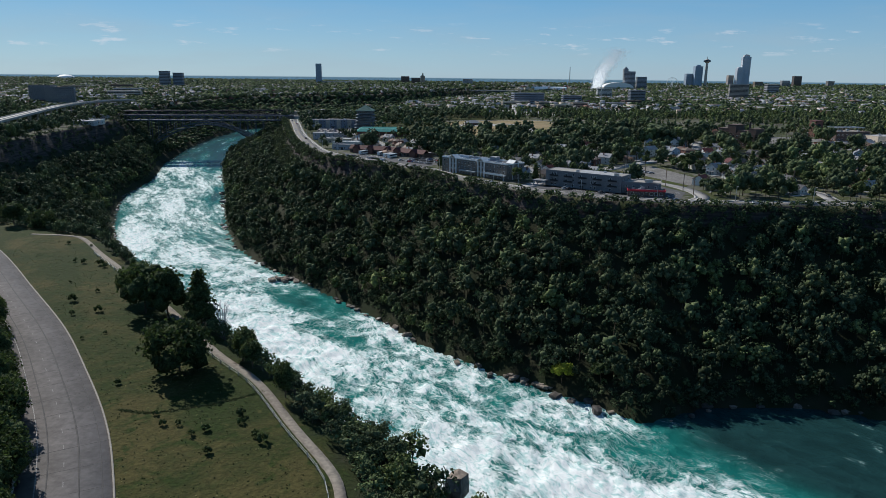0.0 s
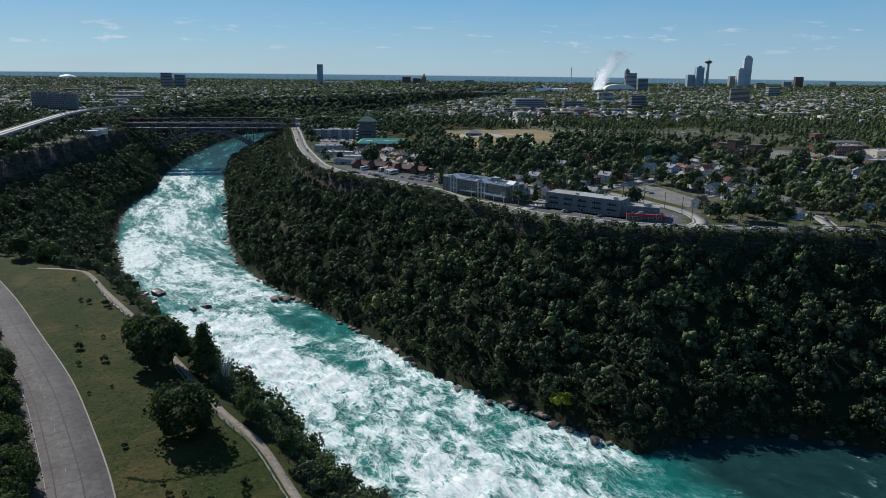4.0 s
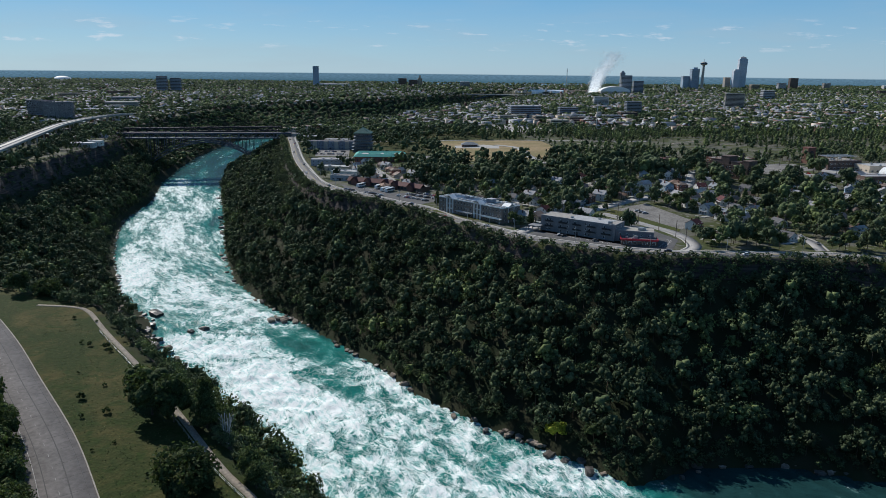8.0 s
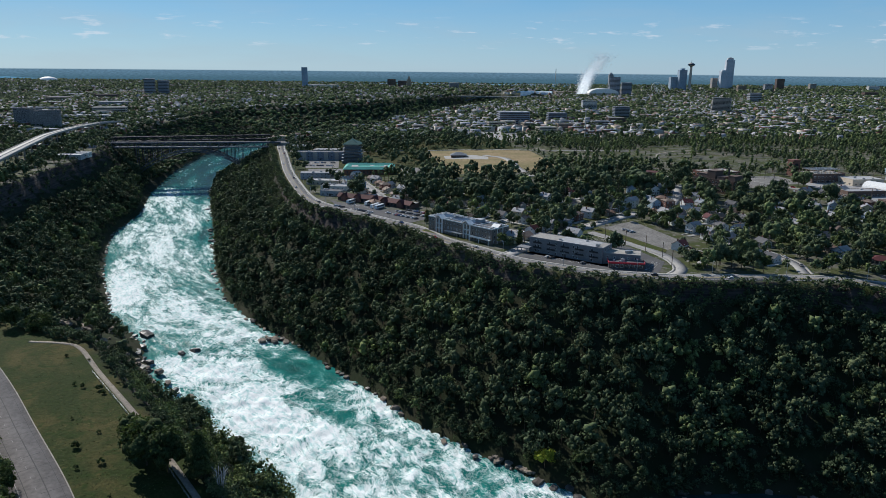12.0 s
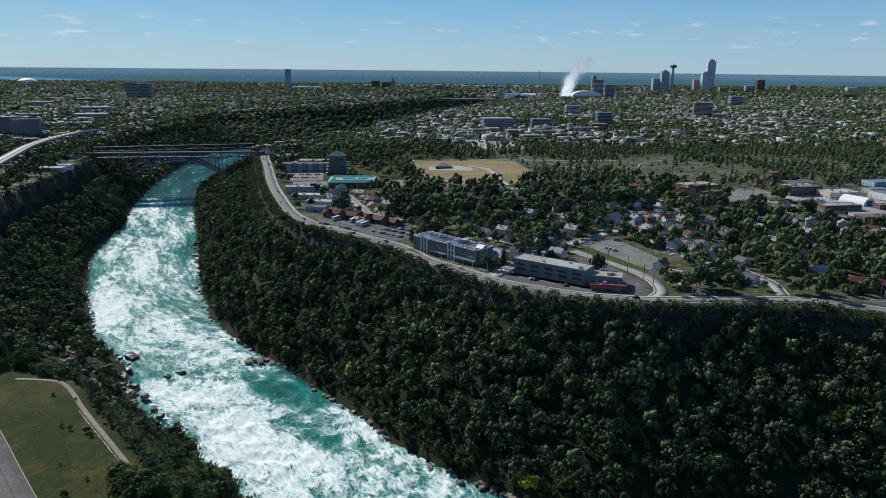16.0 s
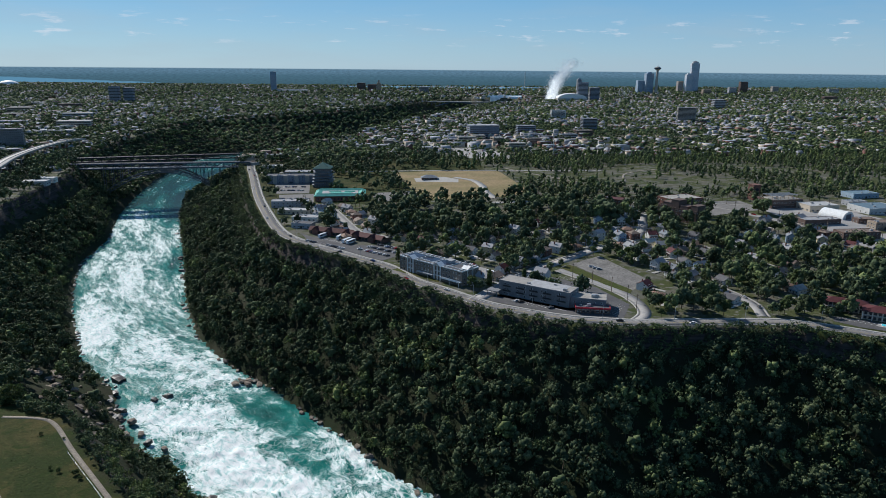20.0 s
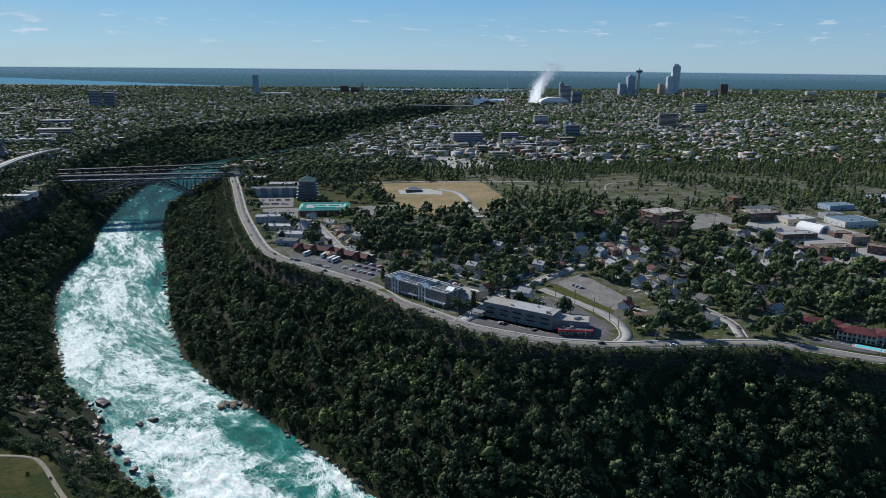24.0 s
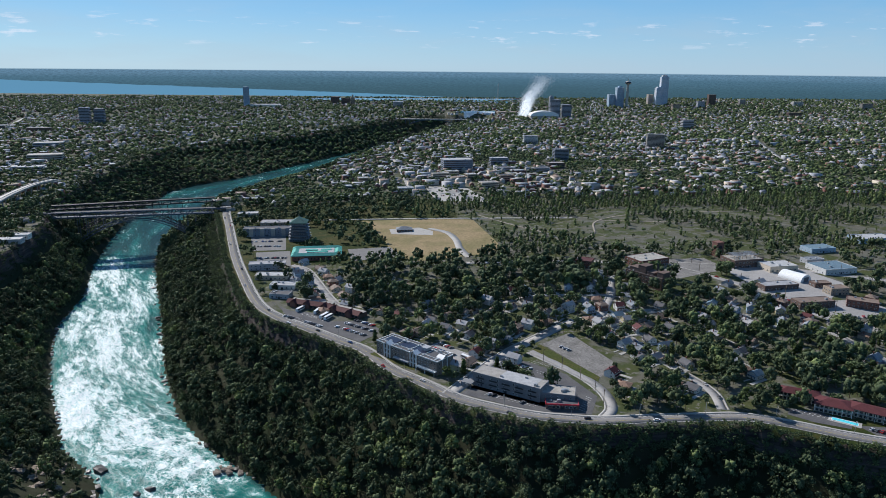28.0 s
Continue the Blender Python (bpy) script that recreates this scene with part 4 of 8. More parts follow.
def build_woods():
    rng = np.random.default_rng(11)
    near = [tree_kit(100 + k, 24, 6, 0.030, limbs=0, wide=w, low=-0.62, masses=9, fat=0.82, solid=octa) for k, w in enumerate((1.0, 0.86, 1.12, 0.8, 1.05, 0.92, 1.2, 0.75))]
    mid = [tree_kit(200 + k, 9, 4, 0.05, limbs=0, wide=w, low=-0.62, masses=5, fat=0.95, solid=octa) for k, w in enumerate((1.0, 0.85, 1.15, 0.95))]
    young = [tree_kit(300 + k, 7, 5, 0.04, "tall", masses=4, fat=0.7, solid=octa) for k in range(3)]
    far = [tree_kit(400 + k, 2, 2, 0.12, limbs=0, masses=1) for k in range(4)]
    shrub = [tree_kit(350 + k, 10, 6, 0.052, limbs=0, wide=w, low=-0.8, masses=5, fat=0.75, solid=octa) for k, w in enumerate((1.1, 0.8, 1.3))]
    town = [tree_kit(250 + k, 30, 7, 0.031, limbs=3, wide=w, low=-0.75, masses=12, fat=1.0, solid=octa) for k, w in enumerate((1.0, 0.86, 1.15, 0.95, 1.08))]
    # distant crowns: one rough lump of eight faces and a few loose sprays
    ov, of = octa()
    far = [(q[:3], tv[:0].reshape(0, 3), tf[:0], ov * rng.uniform(0.32, 0.52, (6, 1)) + np.array((0, 0, 0.52)), of) for q, tv, tf, lv, lf in far]
    far_round = []
    for k in range(5):
        q, tv, tf, lv, lf = tree_kit(450 + k, 5, 2, 0.085, limbs=0, masses=2, fat=0.72, solid=octa)
        far_round.append((q, tv[:0].reshape(0, 3), tf[:0], lv, lf))
    # gorge slopes
    x, y = jitter_grid(rng, -560, 470, 70, 1150, 7.0)
    z, w = ground_z(x, y)
    db = np.minimum(seg_dist(x, y, BANK_US), seg_dist(x, y, BANK_CA))
    dr = np.minimum(seg_dist(x, y, RIM_US), seg_dist(x, y, RIM_CA))
    # open rock shelf below the footpath bend
    shelf = (np.hypot((x + 205) / 78, (y - 415) / 88) < 1) & (db < 52) & (x < -95)
    ok = (w > 0.5) & ~inside(x, y, RIVER) & (db > 2.5) & (dr > 1.6) & ~(shelf & (rng.random(len(x)) < 0.75))
    ok &= ~((seg_dist(x, y, BANK_US) < 6) & (x < -60)) & (np.hypot(x + 96, y - 315) > 15)
    ok &= ~((x > 250) & (y < 250))
    ok &= (np.hypot(x - 3, y - 110) > 6) & (np.hypot(x - 57, y - 299) > 8)
    x, y, z, db, dr = x[ok], y[ok], z[ok], db[ok], dr[ok]
    h = (6.2 + 11.5 * rng.random(len(x)) ** 1.3) * np.interp(db, [1.5, 9], [0.6, 1.0]) * np.where((x < -150) & (y > 420), np.interp(dr, [3, 16, 24], [0.3, 0.45, 1.0]), np.interp(dr, [3, 9, 14], [0.6, 0.85, 1.0]))
    h *= np.where((x < -20) & (y < 420) & (seg_dist(x, y, RIM_US) < 40), 0.62, 1.0)
    h *= np.where((x > -60) & (x < 60) & (y < 150) & (seg_dist(x, y, RIM_US) < 40), 0.5, 1.0)
    t = np.clip(0.48 + 0.27 * rng.standard_normal(len(x)) + 0.18 * wobble(x, y, 31), 0, 1)
    close = (y < 310) & (x < 60) & (x > -150)
    scatter("slope_woods", "dense dark green deciduous woods on gorge slopes", near, x[~close], y[~close], (z - 0.4)[~close], h[~close], t[~close], rng, 0.95)
    fine = [tree_kit(370 + k, 24, 11, 0.032, limbs=3, wide=w, low=-0.8, masses=8, fat=0.70, solid=octa) for k, w in enumerate((1.05, 0.8, 1.25, 0.95))]
    scatter("rim_woods", "green bushes and small trees below the footpath", fine, x[close], y[close], (z - 0.4)[close], h[close], np.clip(t[close] + 0.28, 0, 1), rng, 0.95)
    # bushes along both rims and both banks
    def row(line, n, lo, hi):
        c, _ = resample(line, n)
        return c + rng.uniform(lo, hi, c.shape)
    for name, label, kit, pts, h0, h1, t0 in (
            ("rim_bushes", "light green bushes and saplings along the cliff rim", shrub, np.vstack([row(RIM_CA[3:22], 1200, -2.2, 2.2), row(RIM_CA[3:14], 700, -6.0, -1.0), row(RIM_CA[12:22], 1200, -15.0, -2.0), row(RIM_US[12:21], 420, -3, 4)]), 2.0, 6.0, 0.64),
            ("verge_bushes", "tangled green bushes below footpath", fine, np.vstack([row(RIM_US[4:14], 240, -4.0, 4.5), row(RIM_US[4:11], 260, 1.0, 11.0)]), 2.2, 5.5, 0.66),
            ("bank_bushes", "dark green bushes overhanging the water", shrub, np.vstack([row(BANK_CA[3:22], 1100, 0, 10), row(BANK_US[2:20], 420, -10, -3)]), 2.0, 5.0, 0.55),
            ("far_rim_trees", "dark trees along the distant gorge rim", mid, np.vstack([row(RIM_US[20:], 330, -9, 9), row(RIM_CA[21:], 330, -9, 9)]), 9.0, 15.0, 0.42)):
        x, y = pts[:, 0], pts[:, 1]
        z, w = ground_z(x, y)
        ok = ~is_taken(x, y) & ~inside(x, y, RIVER) & (np.hypot(x - 3, y - 110) > 5)
        ok &= np.hypot(x - 57, y - 299) > 9
        if name == "bank_bushes":
            ok &= ~((np.hypot((x + 205) / 78, (y - 415) / 88) < 1) & (x < -95) & (rng.random(len(x)) < 0.7)) & ~((np.hypot(x - 47, y - 308) < 22) & (rng.random(len(x)) < 0.7))
        x, y, z = x[ok], y[ok], z[ok]
        t = np.clip(t0 + 0.18 * rng.standard_normal(len(x)), 0, 1)
        scatter(name, label, kit, x, y, z - 0.3, rng.uniform(h0, h1, len(x)), t, rng, 1.15)
    return town, mid, young, (far_round, far)


def zone_density(x, y):
    """How thick the trees stand on the plateau, zero to one."""
    d = np.full(x.shape, 0.55)
    d = np.where((x > -40) & (x < 460) & (y < 640), 0.24 + 0.52 * patchy(x, y, 38, 2) + 0.16 * (x > 225), d)     # housing
    d = np.where((x < -20) & (x > -180) & (y > 540) & (y < 960), 0.16, d)                         # shops, temple and lots
    d = np.where((y > 610) & (y < 770) & (x > -30) & (x < 235), 0.54, d)                          # the dark grove behind
    d = np.where((y > 770) & (y < 1075) & (x > 150), 0.10 + 0.85 * (patchy(x, y, 60, 3) + 0.25 * patchy(x, y, 17, 1) > 0.66), d)  # scrub meadow
    d = np.where((y > 1030) & (y < 1130) & (x > 100), 0.95, d)
    d = np.where((x > 320) & (y > 560) & (y < 760), 0.22, d)                                         # works
    d = np.where((x < 130) & (y > 860) & (x > -30), 0.5, d)
    d = np.where((x < -400), 0.62, d)
    return d


def build_plateau_trees(town, mid, young, far):
    rng = np.random.default_rng(23)
    x, y = jitter_grid(rng, -700, 900, 330, 1140, 8.0)
    z, w = ground_z(x, y)
    dr = np.minimum(seg_dist(x, y, RIM_US), seg_dist(x, y, RIM_CA))
    ok = (w < 0.5) & ~is_taken(x, y) & (rng.random(len(x)) < zone_density(x, y)) & (dr > 6) & (x > -0.72 * y - 40) & (x < 0.80 * y + 40)
    x, y, z = x[ok], y[ok], z[ok]
    meadow = (y > 770) & (y < 1130) & (x > 60)
    h = (6.5 + 12.0 * rng.random(len(x)) ** 1.4) * np.where((y > 610) & (y < 770) & (x < 235), 1.15, 1.0)
    t = np.clip(0.54 + 0.24 * rng.standard_normal(len(x)) - 0.10 * ((y > 610) & (y < 770) & (x < 235)), 0, 1)
    s = ~meadow & (y < 700)
    scatter("town_trees", "green garden and street trees between houses", town, x[s], y[s], z[s], h[s], t[s], rng, 0.95)
    s = ~meadow & (y >= 700)
    scatter("plateau_trees", "green trees and scrub on the plateau", mid, x[s], y[s], z[s], h[s], t[s], rng, 0.9)
    s = meadow & (rng.random(len(x)) < 0.55) & (y < 1030)
    scatter("meadow_scrub", "dark green scrub and bushes on open meadow", mid, x[s], y[s], z[s], h[s] * 0.6, t[s], rng, 1.0)
    s = meadow & ~s
    scatter("young_trees", "slender light green poplars and scrub on open meadow", young, x[s], y[s], z[s], h[s] * 0.75, np.clip(t[s] + 0.34, 0, 1), rng, 1.0)
    # distance
    for y0, y1, sp, hh in ((1130, 1800, 11.5, 11), (1800, 2800, 16, 12), (2800, 4940, 29, 15)):
        x, y = jitter_grid(rng, -0.75 * y1, 0.9 * y1, y0, y1, sp)
        z, w = ground_z(x, y)
        dens = 0.66 + 0.26 * wobble(x, y, 120, 4) + 0.25 * wobble(x, y, 47, 1)
        dens = np.where((x > 40) & (x < 420) & (y > 1150) & (y < 1560), 0.25, dens)
        dens = np.where(inside(x, y, GORGE), 1.0, dens)
        for c in FAR_STREETS:
            dens = np.where(seg_dist(x, y, c[::3]) < 11, 0.0, dens)
        ok = (x > -0.74 * y) & (x < 0.90 * y) & ~inside(x, y, RIVER) & (rng.random(len(x)) < dens)
        if y0 > 2000:
            ok &= np.hypot((x - 475) / 110, (y - 3130) / 260) > 1
            ok &= ~((y > 4480) & (x > -400) & (x < 1000) & (y < 4760 + 0.1 * x))
        x, y, z = x[ok], y[ok], z[ok]
        # tint raised over the whole distance, making up for haze and sunlit crowns
        t = np.clip(0.74 + 0.22 * rng.standard_normal(len(x)), 0, 1)
        scatter("far_woods", "dark green tree canopy over the distant town", far[0] if y0 < 1500 else far[1], x, y, z - 1.5, rng.uniform(0.75, 1.25, len(x)) * hh, t, rng, 1.35)

# ---------------------------------------------------------------- roads
KERB = material("kerb_concrete", (0.31, 0.28, 0.24), 0.85, (0.21, 0.19, 0.165), 0.4, 0.5)
JOINT = material("tar_joint", (0.055, 0.053, 0.052), 0.8, None, 0.5, 0.4)
YELLOW = material("yellow_paint", (0.55, 0.40, 0.06), 0.7)

river_road = strip("road", RIVER_ROAD, -4.6, 4.6, 0.12, 0.5, ROADTOP, "grey asphalt two-lane road along the cliff rim", "road")
strip("centre_line", RIVER_ROAD, -0.09, 0.09, 0.135, 0.01, YELLOW, parent=river_road)
strip("edge_line", RIVER_ROAD, 4.1, 4.25, 0.135, 0.01, PAINT, parent=river_road)
strip("edge_line", RIVER_ROAD, -4.25, -4.1, 0.135, 0.01, PAINT, parent=river_road)
strip("pavement", RIVER_ROAD, -7.2, -5.0, 0.22, 0.5, CONCRETE, "pale concrete pavement beside the rim road", "pavement")
strip("kerb", RIVER_ROAD, 4.6, 5.0, 0.24, 0.5, KERB, "pale concrete kerb", "kerb")
for key, (c, w) in STREETS.items():
    st = strip("road", c, -w / 2, w / 2, 0.10, 0.5, ASPHALT, "worn grey asphalt side street", "road")
    if w > 6.2:
        strip("pavement", c, w / 2 + 0.3, w / 2 + 1.9, 0.17, 0.5, CONCRETE, "pale concrete street pavement", "pavement")
        strip("kerb", c, w / 2, w / 2 + 0.3, 0.2, 0.5, KERB, "pale concrete kerb", "kerb")
for c in FAR_STREETS:
    strip("road", c, -5.5, 5.5, 0.4, 0.6, CONCRETE, "pale straight street through the distant town", "road")
parkway = strip("road", PARKWAY_IN, -14.6, 0.0, 0.12, 0.5, PARKWAY, "wide weathered grey parkway with worn lanes and tarred joints", "road")
strip("kerb", PARKWAY_IN, 0.0, 0.34, 0.22, 0.5, KERB, "long pale concrete kerb with mown verge", "kerb")
strip("kerb", PARKWAY_IN, -15.05, -14.6, 0.22, 0.5, KERB, "long pale concrete kerb with mown verge", "kerb")
for off, wd in ((-5.0, 0.28), (-9.9, 0.22), (-1.5, 0.10)):
    strip("lane_joint", PARKWAY_IN, off - wd / 2, off + wd / 2, 0.128, 0.008, JOINT, parent=parkway)
WORN = material("worn_paint", (0.30, 0.29, 0.275), 0.8, (0.2, 0.19, 0.18), 0.5, 0.8, 2.5, 0.6)
strip("lane_line", PARKWAY_IN, -11.68, -11.52, 0.129, 0.008, WORN, parent=parkway)
pw, pws = resample(PARKWAY_IN, 420)
pa, pb = sides(pw, -14.4, -0.2)
rng = np.random.default_rng(3)
for k in range(40, 400, 10):
    bm = bmesh.new()
    j = k if k % 20 else k
    z = US + 0.130
    wd = 0.09 if k % 30 else 0.16
    p0, p1 = Vector((*pa[k], z)), Vector((*pb[k], z))
    if rng.random() < 0.35:
        p0 = p0.lerp(p1, 0.55)
    beam(bm, p0, p1, wd, 0.012)
    part("cross_joint", bm, JOINT, parkway)
dash, _ = resample(sides(PARKWAY_IN, -7.4, -7.4)[0], 200)
for k in range(20, 196, 4):
    bm = bmesh.new()
    beam(bm, (*dash[k], US + 0.131), (*dash[k + 1], US + 0.131), 0.10, 0.012)
    part("lane_dash", bm, WORN, parkway)
strip("footpath", FOOTPATH, -0.95, 0.95, 0.08, 0.4, GRAVEL, "trodden gravel footpath along the rim", "path")


def bench_line(name, pts, w, mat, label, category):
    return strip(name, sited(smooth_line(pts, 5)), -w / 2, w / 2, 0.24, 0.3, mat, label, category)


# ---------------------------------------------------------------- ground plates: lots, lawns, fields
plate("parking_lot", [(58, 437), (107, 405), (140, 400), (152, 425), (140, 462), (112, 490), (98, 478), (128, 448), (136, 416), (108, 415), (66, 446)], 0.06, DARKASPHALT, "dark asphalt motel parking with white bay lines", "parking lot")
GREYGRAVEL = material("grey_gravel", (0.20, 0.19, 0.175), 0.95, (0.13, 0.124, 0.115), 0.1, 0.8, 0.7, 0.5)
plate("parking_lot", [(136, 520), (165, 543), (184, 478), (164, 455)], 0.05, GREYGRAVEL, "empty grey gravel lot with a few cars", "parking lot")
plate("lawn", [(125, 509), (134, 519), (164, 456), (160, 448)], 0.05, GRASS, "narrow mown grass strip beside street", "lawn")
plate("parking_lot", [(-92, 632), (-80, 600), (-45, 566), (-14, 536), (6, 560), (-10, 585), (-42, 586), (-50, 608), (-78, 616)], 0.05, DARKASPHALT, "dark asphalt plaza parking beside shops", "parking lot")
plate("parking_lot", [(58, 470), (78, 500), (50, 530), (30, 512)], 0.05, ASPHALT, "grey asphalt yard behind the hotel", "parking lot")
plate("lawn", [(-6, 511), (27, 478), (31, 482), (-1, 515)], 0.10, GRASS, "mown lawn in front of hotel", "lawn")
plate("parking_lot", [(-168, 930), (-120, 930), (-110, 840), (-150, 838)], 0.05, ROADTOP, "grey paved temple forecourt and parking", "parking lot")
plate("parking_lot", [(-145, 830), (-104, 835), (-95, 760), (-128, 745)], 0.05, ROADTOP, "grey paved temple parking with young trees", "parking lot")
plate("parking_lot", [(-34, 838), (20, 846), (30, 800), (-28, 782)], 0.05, ROADTOP, "grey paved yard beside temple hall", "parking lot")
plate("hay_field", [(-22, 1000), (146, 1000), (161, 826), (122, 800), (53, 778), (22, 800), (10, 900)], 0.05, HAY, "dry golden mown hay field", "field", kind="structure")
plate("forecourt", [(20, 944), (62, 952), (80, 930), (78, 905), (22, 915)], 0.12, CONCRETE, "pale concrete apron round the pump house", "pavement")
bench_line("track", [(76, 945), (98, 920), (106, 880), (106, 830), (112, 790)], 9, CONCRETE, "pale concrete drive curving round the field", "road")
plate("parking_lot", [(276, 398), (292, 391), (306, 377), (300, 368), (282, 378), (270, 390)], 0.06, DARKASPHALT, "dark asphalt motel parking with white bay lines", "parking lot")
plate("parking_lot", [(306, 372), (325, 368), (332, 352), (312, 356)], 0.06, DARKASPHALT, "dark asphalt motel parking beside pool", "parking lot")
plate("works_yard", [(300, 760), (395, 770), (400, 720), (330, 690), (285, 730)], 0.05, GREYGRAVEL, "bare grey weathered works yard", "yard")
plate("works_yard", [(395, 735), (480, 735), (500, 660), (440, 600), (395, 630)], 0.05, ASPHALT, "grey paved factory yard", "yard")
plate("works_yard", [(395, 600), (485, 610), (490, 560), (410, 555)], 0.05, ASPHALT, "grey paved yard between brick workshops", "yard")
plate("parking_lot", [(95, 1300), (175, 1280), (195, 1140), (105, 1150)], 0.05, CONCRETE, "broad pale concrete town parking", "parking lot")
for k, pts in enumerate(([(160, 1030), (200, 960), (240, 900), (250, 840), (330, 800)], [(250, 845), (300, 900), (330, 980), (420, 1030), (600, 1040)], [(330, 985), (480, 960), (640, 930)], [(600, 1060), (640, 990), (700, 940)])):
    bench_line("dirt_track", pts, 3.0, GRAVEL, "pale dirt track through the meadow", "path")

# ---------------------------------------------------------------- building kit
WALL = {}
# the tower colour is lightened to carry distance haze
for key, col in (("white", (0.62, 0.62, 0.60)), ("grey", (0.36, 0.37, 0.39)), ("dark", (0.17, 0.17, 0.18)), ("beige", (0.48, 0.42, 0.34)), ("tan", (0.36, 0.29, 0.22)), ("brick", (0.17, 0.085, 0.068)),
                 ("brown", (0.135, 0.092, 0.076)), ("blue", (0.30, 0.40, 0.50)), ("bluegrey", (0.22, 0.25, 0.30)), ("stone", (0.40, 0.37, 0.33)), ("tower", (0.56, 0.57, 0.60)), ("taupe", (0.20, 0.175, 0.15)), ("steelgrey", (0.20, 0.205, 0.215)), ("yellow", (0.55, 0.47, 0.28)), ("sage", (0.34, 0.38, 0.32))):
    WALL[key] = material("wall_" + key, col, 0.85, tuple(c * 0.78 for c in col), 0.12, 0.6, 1.4, 0.22, each=0.18)
ROOF = {}
for key, col in (("grey", (0.31, 0.31, 0.32)), ("dark", (0.10, 0.10, 0.108)), ("brown", (0.20, 0.15, 0.12)), ("red", (0.095, 0.026, 0.028)), ("pale", (0.38, 0.385, 0.39)), ("green", (0.075, 0.36, 0.30)),
                 ("darkgreen", (0.045, 0.13, 0.115)), ("blue", (0.13, 0.20, 0.25)), ("orange", (0.25, 0.16, 0.115)), ("gravel", (0.34, 0.32, 0.29)), ("maroon", (0.105, 0.036, 0.035)), ("slate", (0.21, 0.23, 0.255))):
    ROOF[key] = material("roof_" + key, col, 0.8, tuple(c * 0.7 for c in col), 0.2, 0.7, 2.2, 0.3, each=0.25)
METAL = material("galvanised_metal", (0.45, 0.46, 0.47), 0.45, (0.33, 0.34, 0.35), 0.4, 0.6, metal=0.6)
WINDOW_CACHE = {}


def window_mesh(w, h, frame=PAINT):
    key = (round(w, 2), round(h, 2), frame.name)
    if key not in WINDOW_CACHE:
        bm = bmesh.new()
        t = 0.09
        add_box(bm, -w / 2, -0.05, 0, w / 2, 0.02, h)
        n = len(bm.faces)
        add_box(bm, -w / 2 + t, -0.062, t, w / 2 - t, -0.052, h - t)
        bm.faces.ensure_lookup_table()
        for f in bm.faces[n:]:
            f.material_index = 1
        me = bpy.data.meshes.new("window")
        bm.to_mesh(me)
        bm.free()
        me.materials.append(frame)
        me.materials.append(GLASS)
        WINDOW_CACHE[key] = me
    return WINDOW_CACHE[key]


def put_windows(ob, xs, zs, y, w, h, rz=0.0, swap=None, frame=PAINT):
    """Windows on a wall that faces -y (rz 0), +x (90), -x (-90) or +y (180) of the thing."""
    me = window_mesh(w, h, frame)
    for z in zs:
        for x in xs:
            m = pose(x, y, z, 0, 0, 0) if rz == 0 else pose(y, x, z, 0, 0, rz)
            share("window", me, ob, m)


def spread(a, b, n):
    return [a + (b - a) * (i + 0.5) / n for i in range(n)]


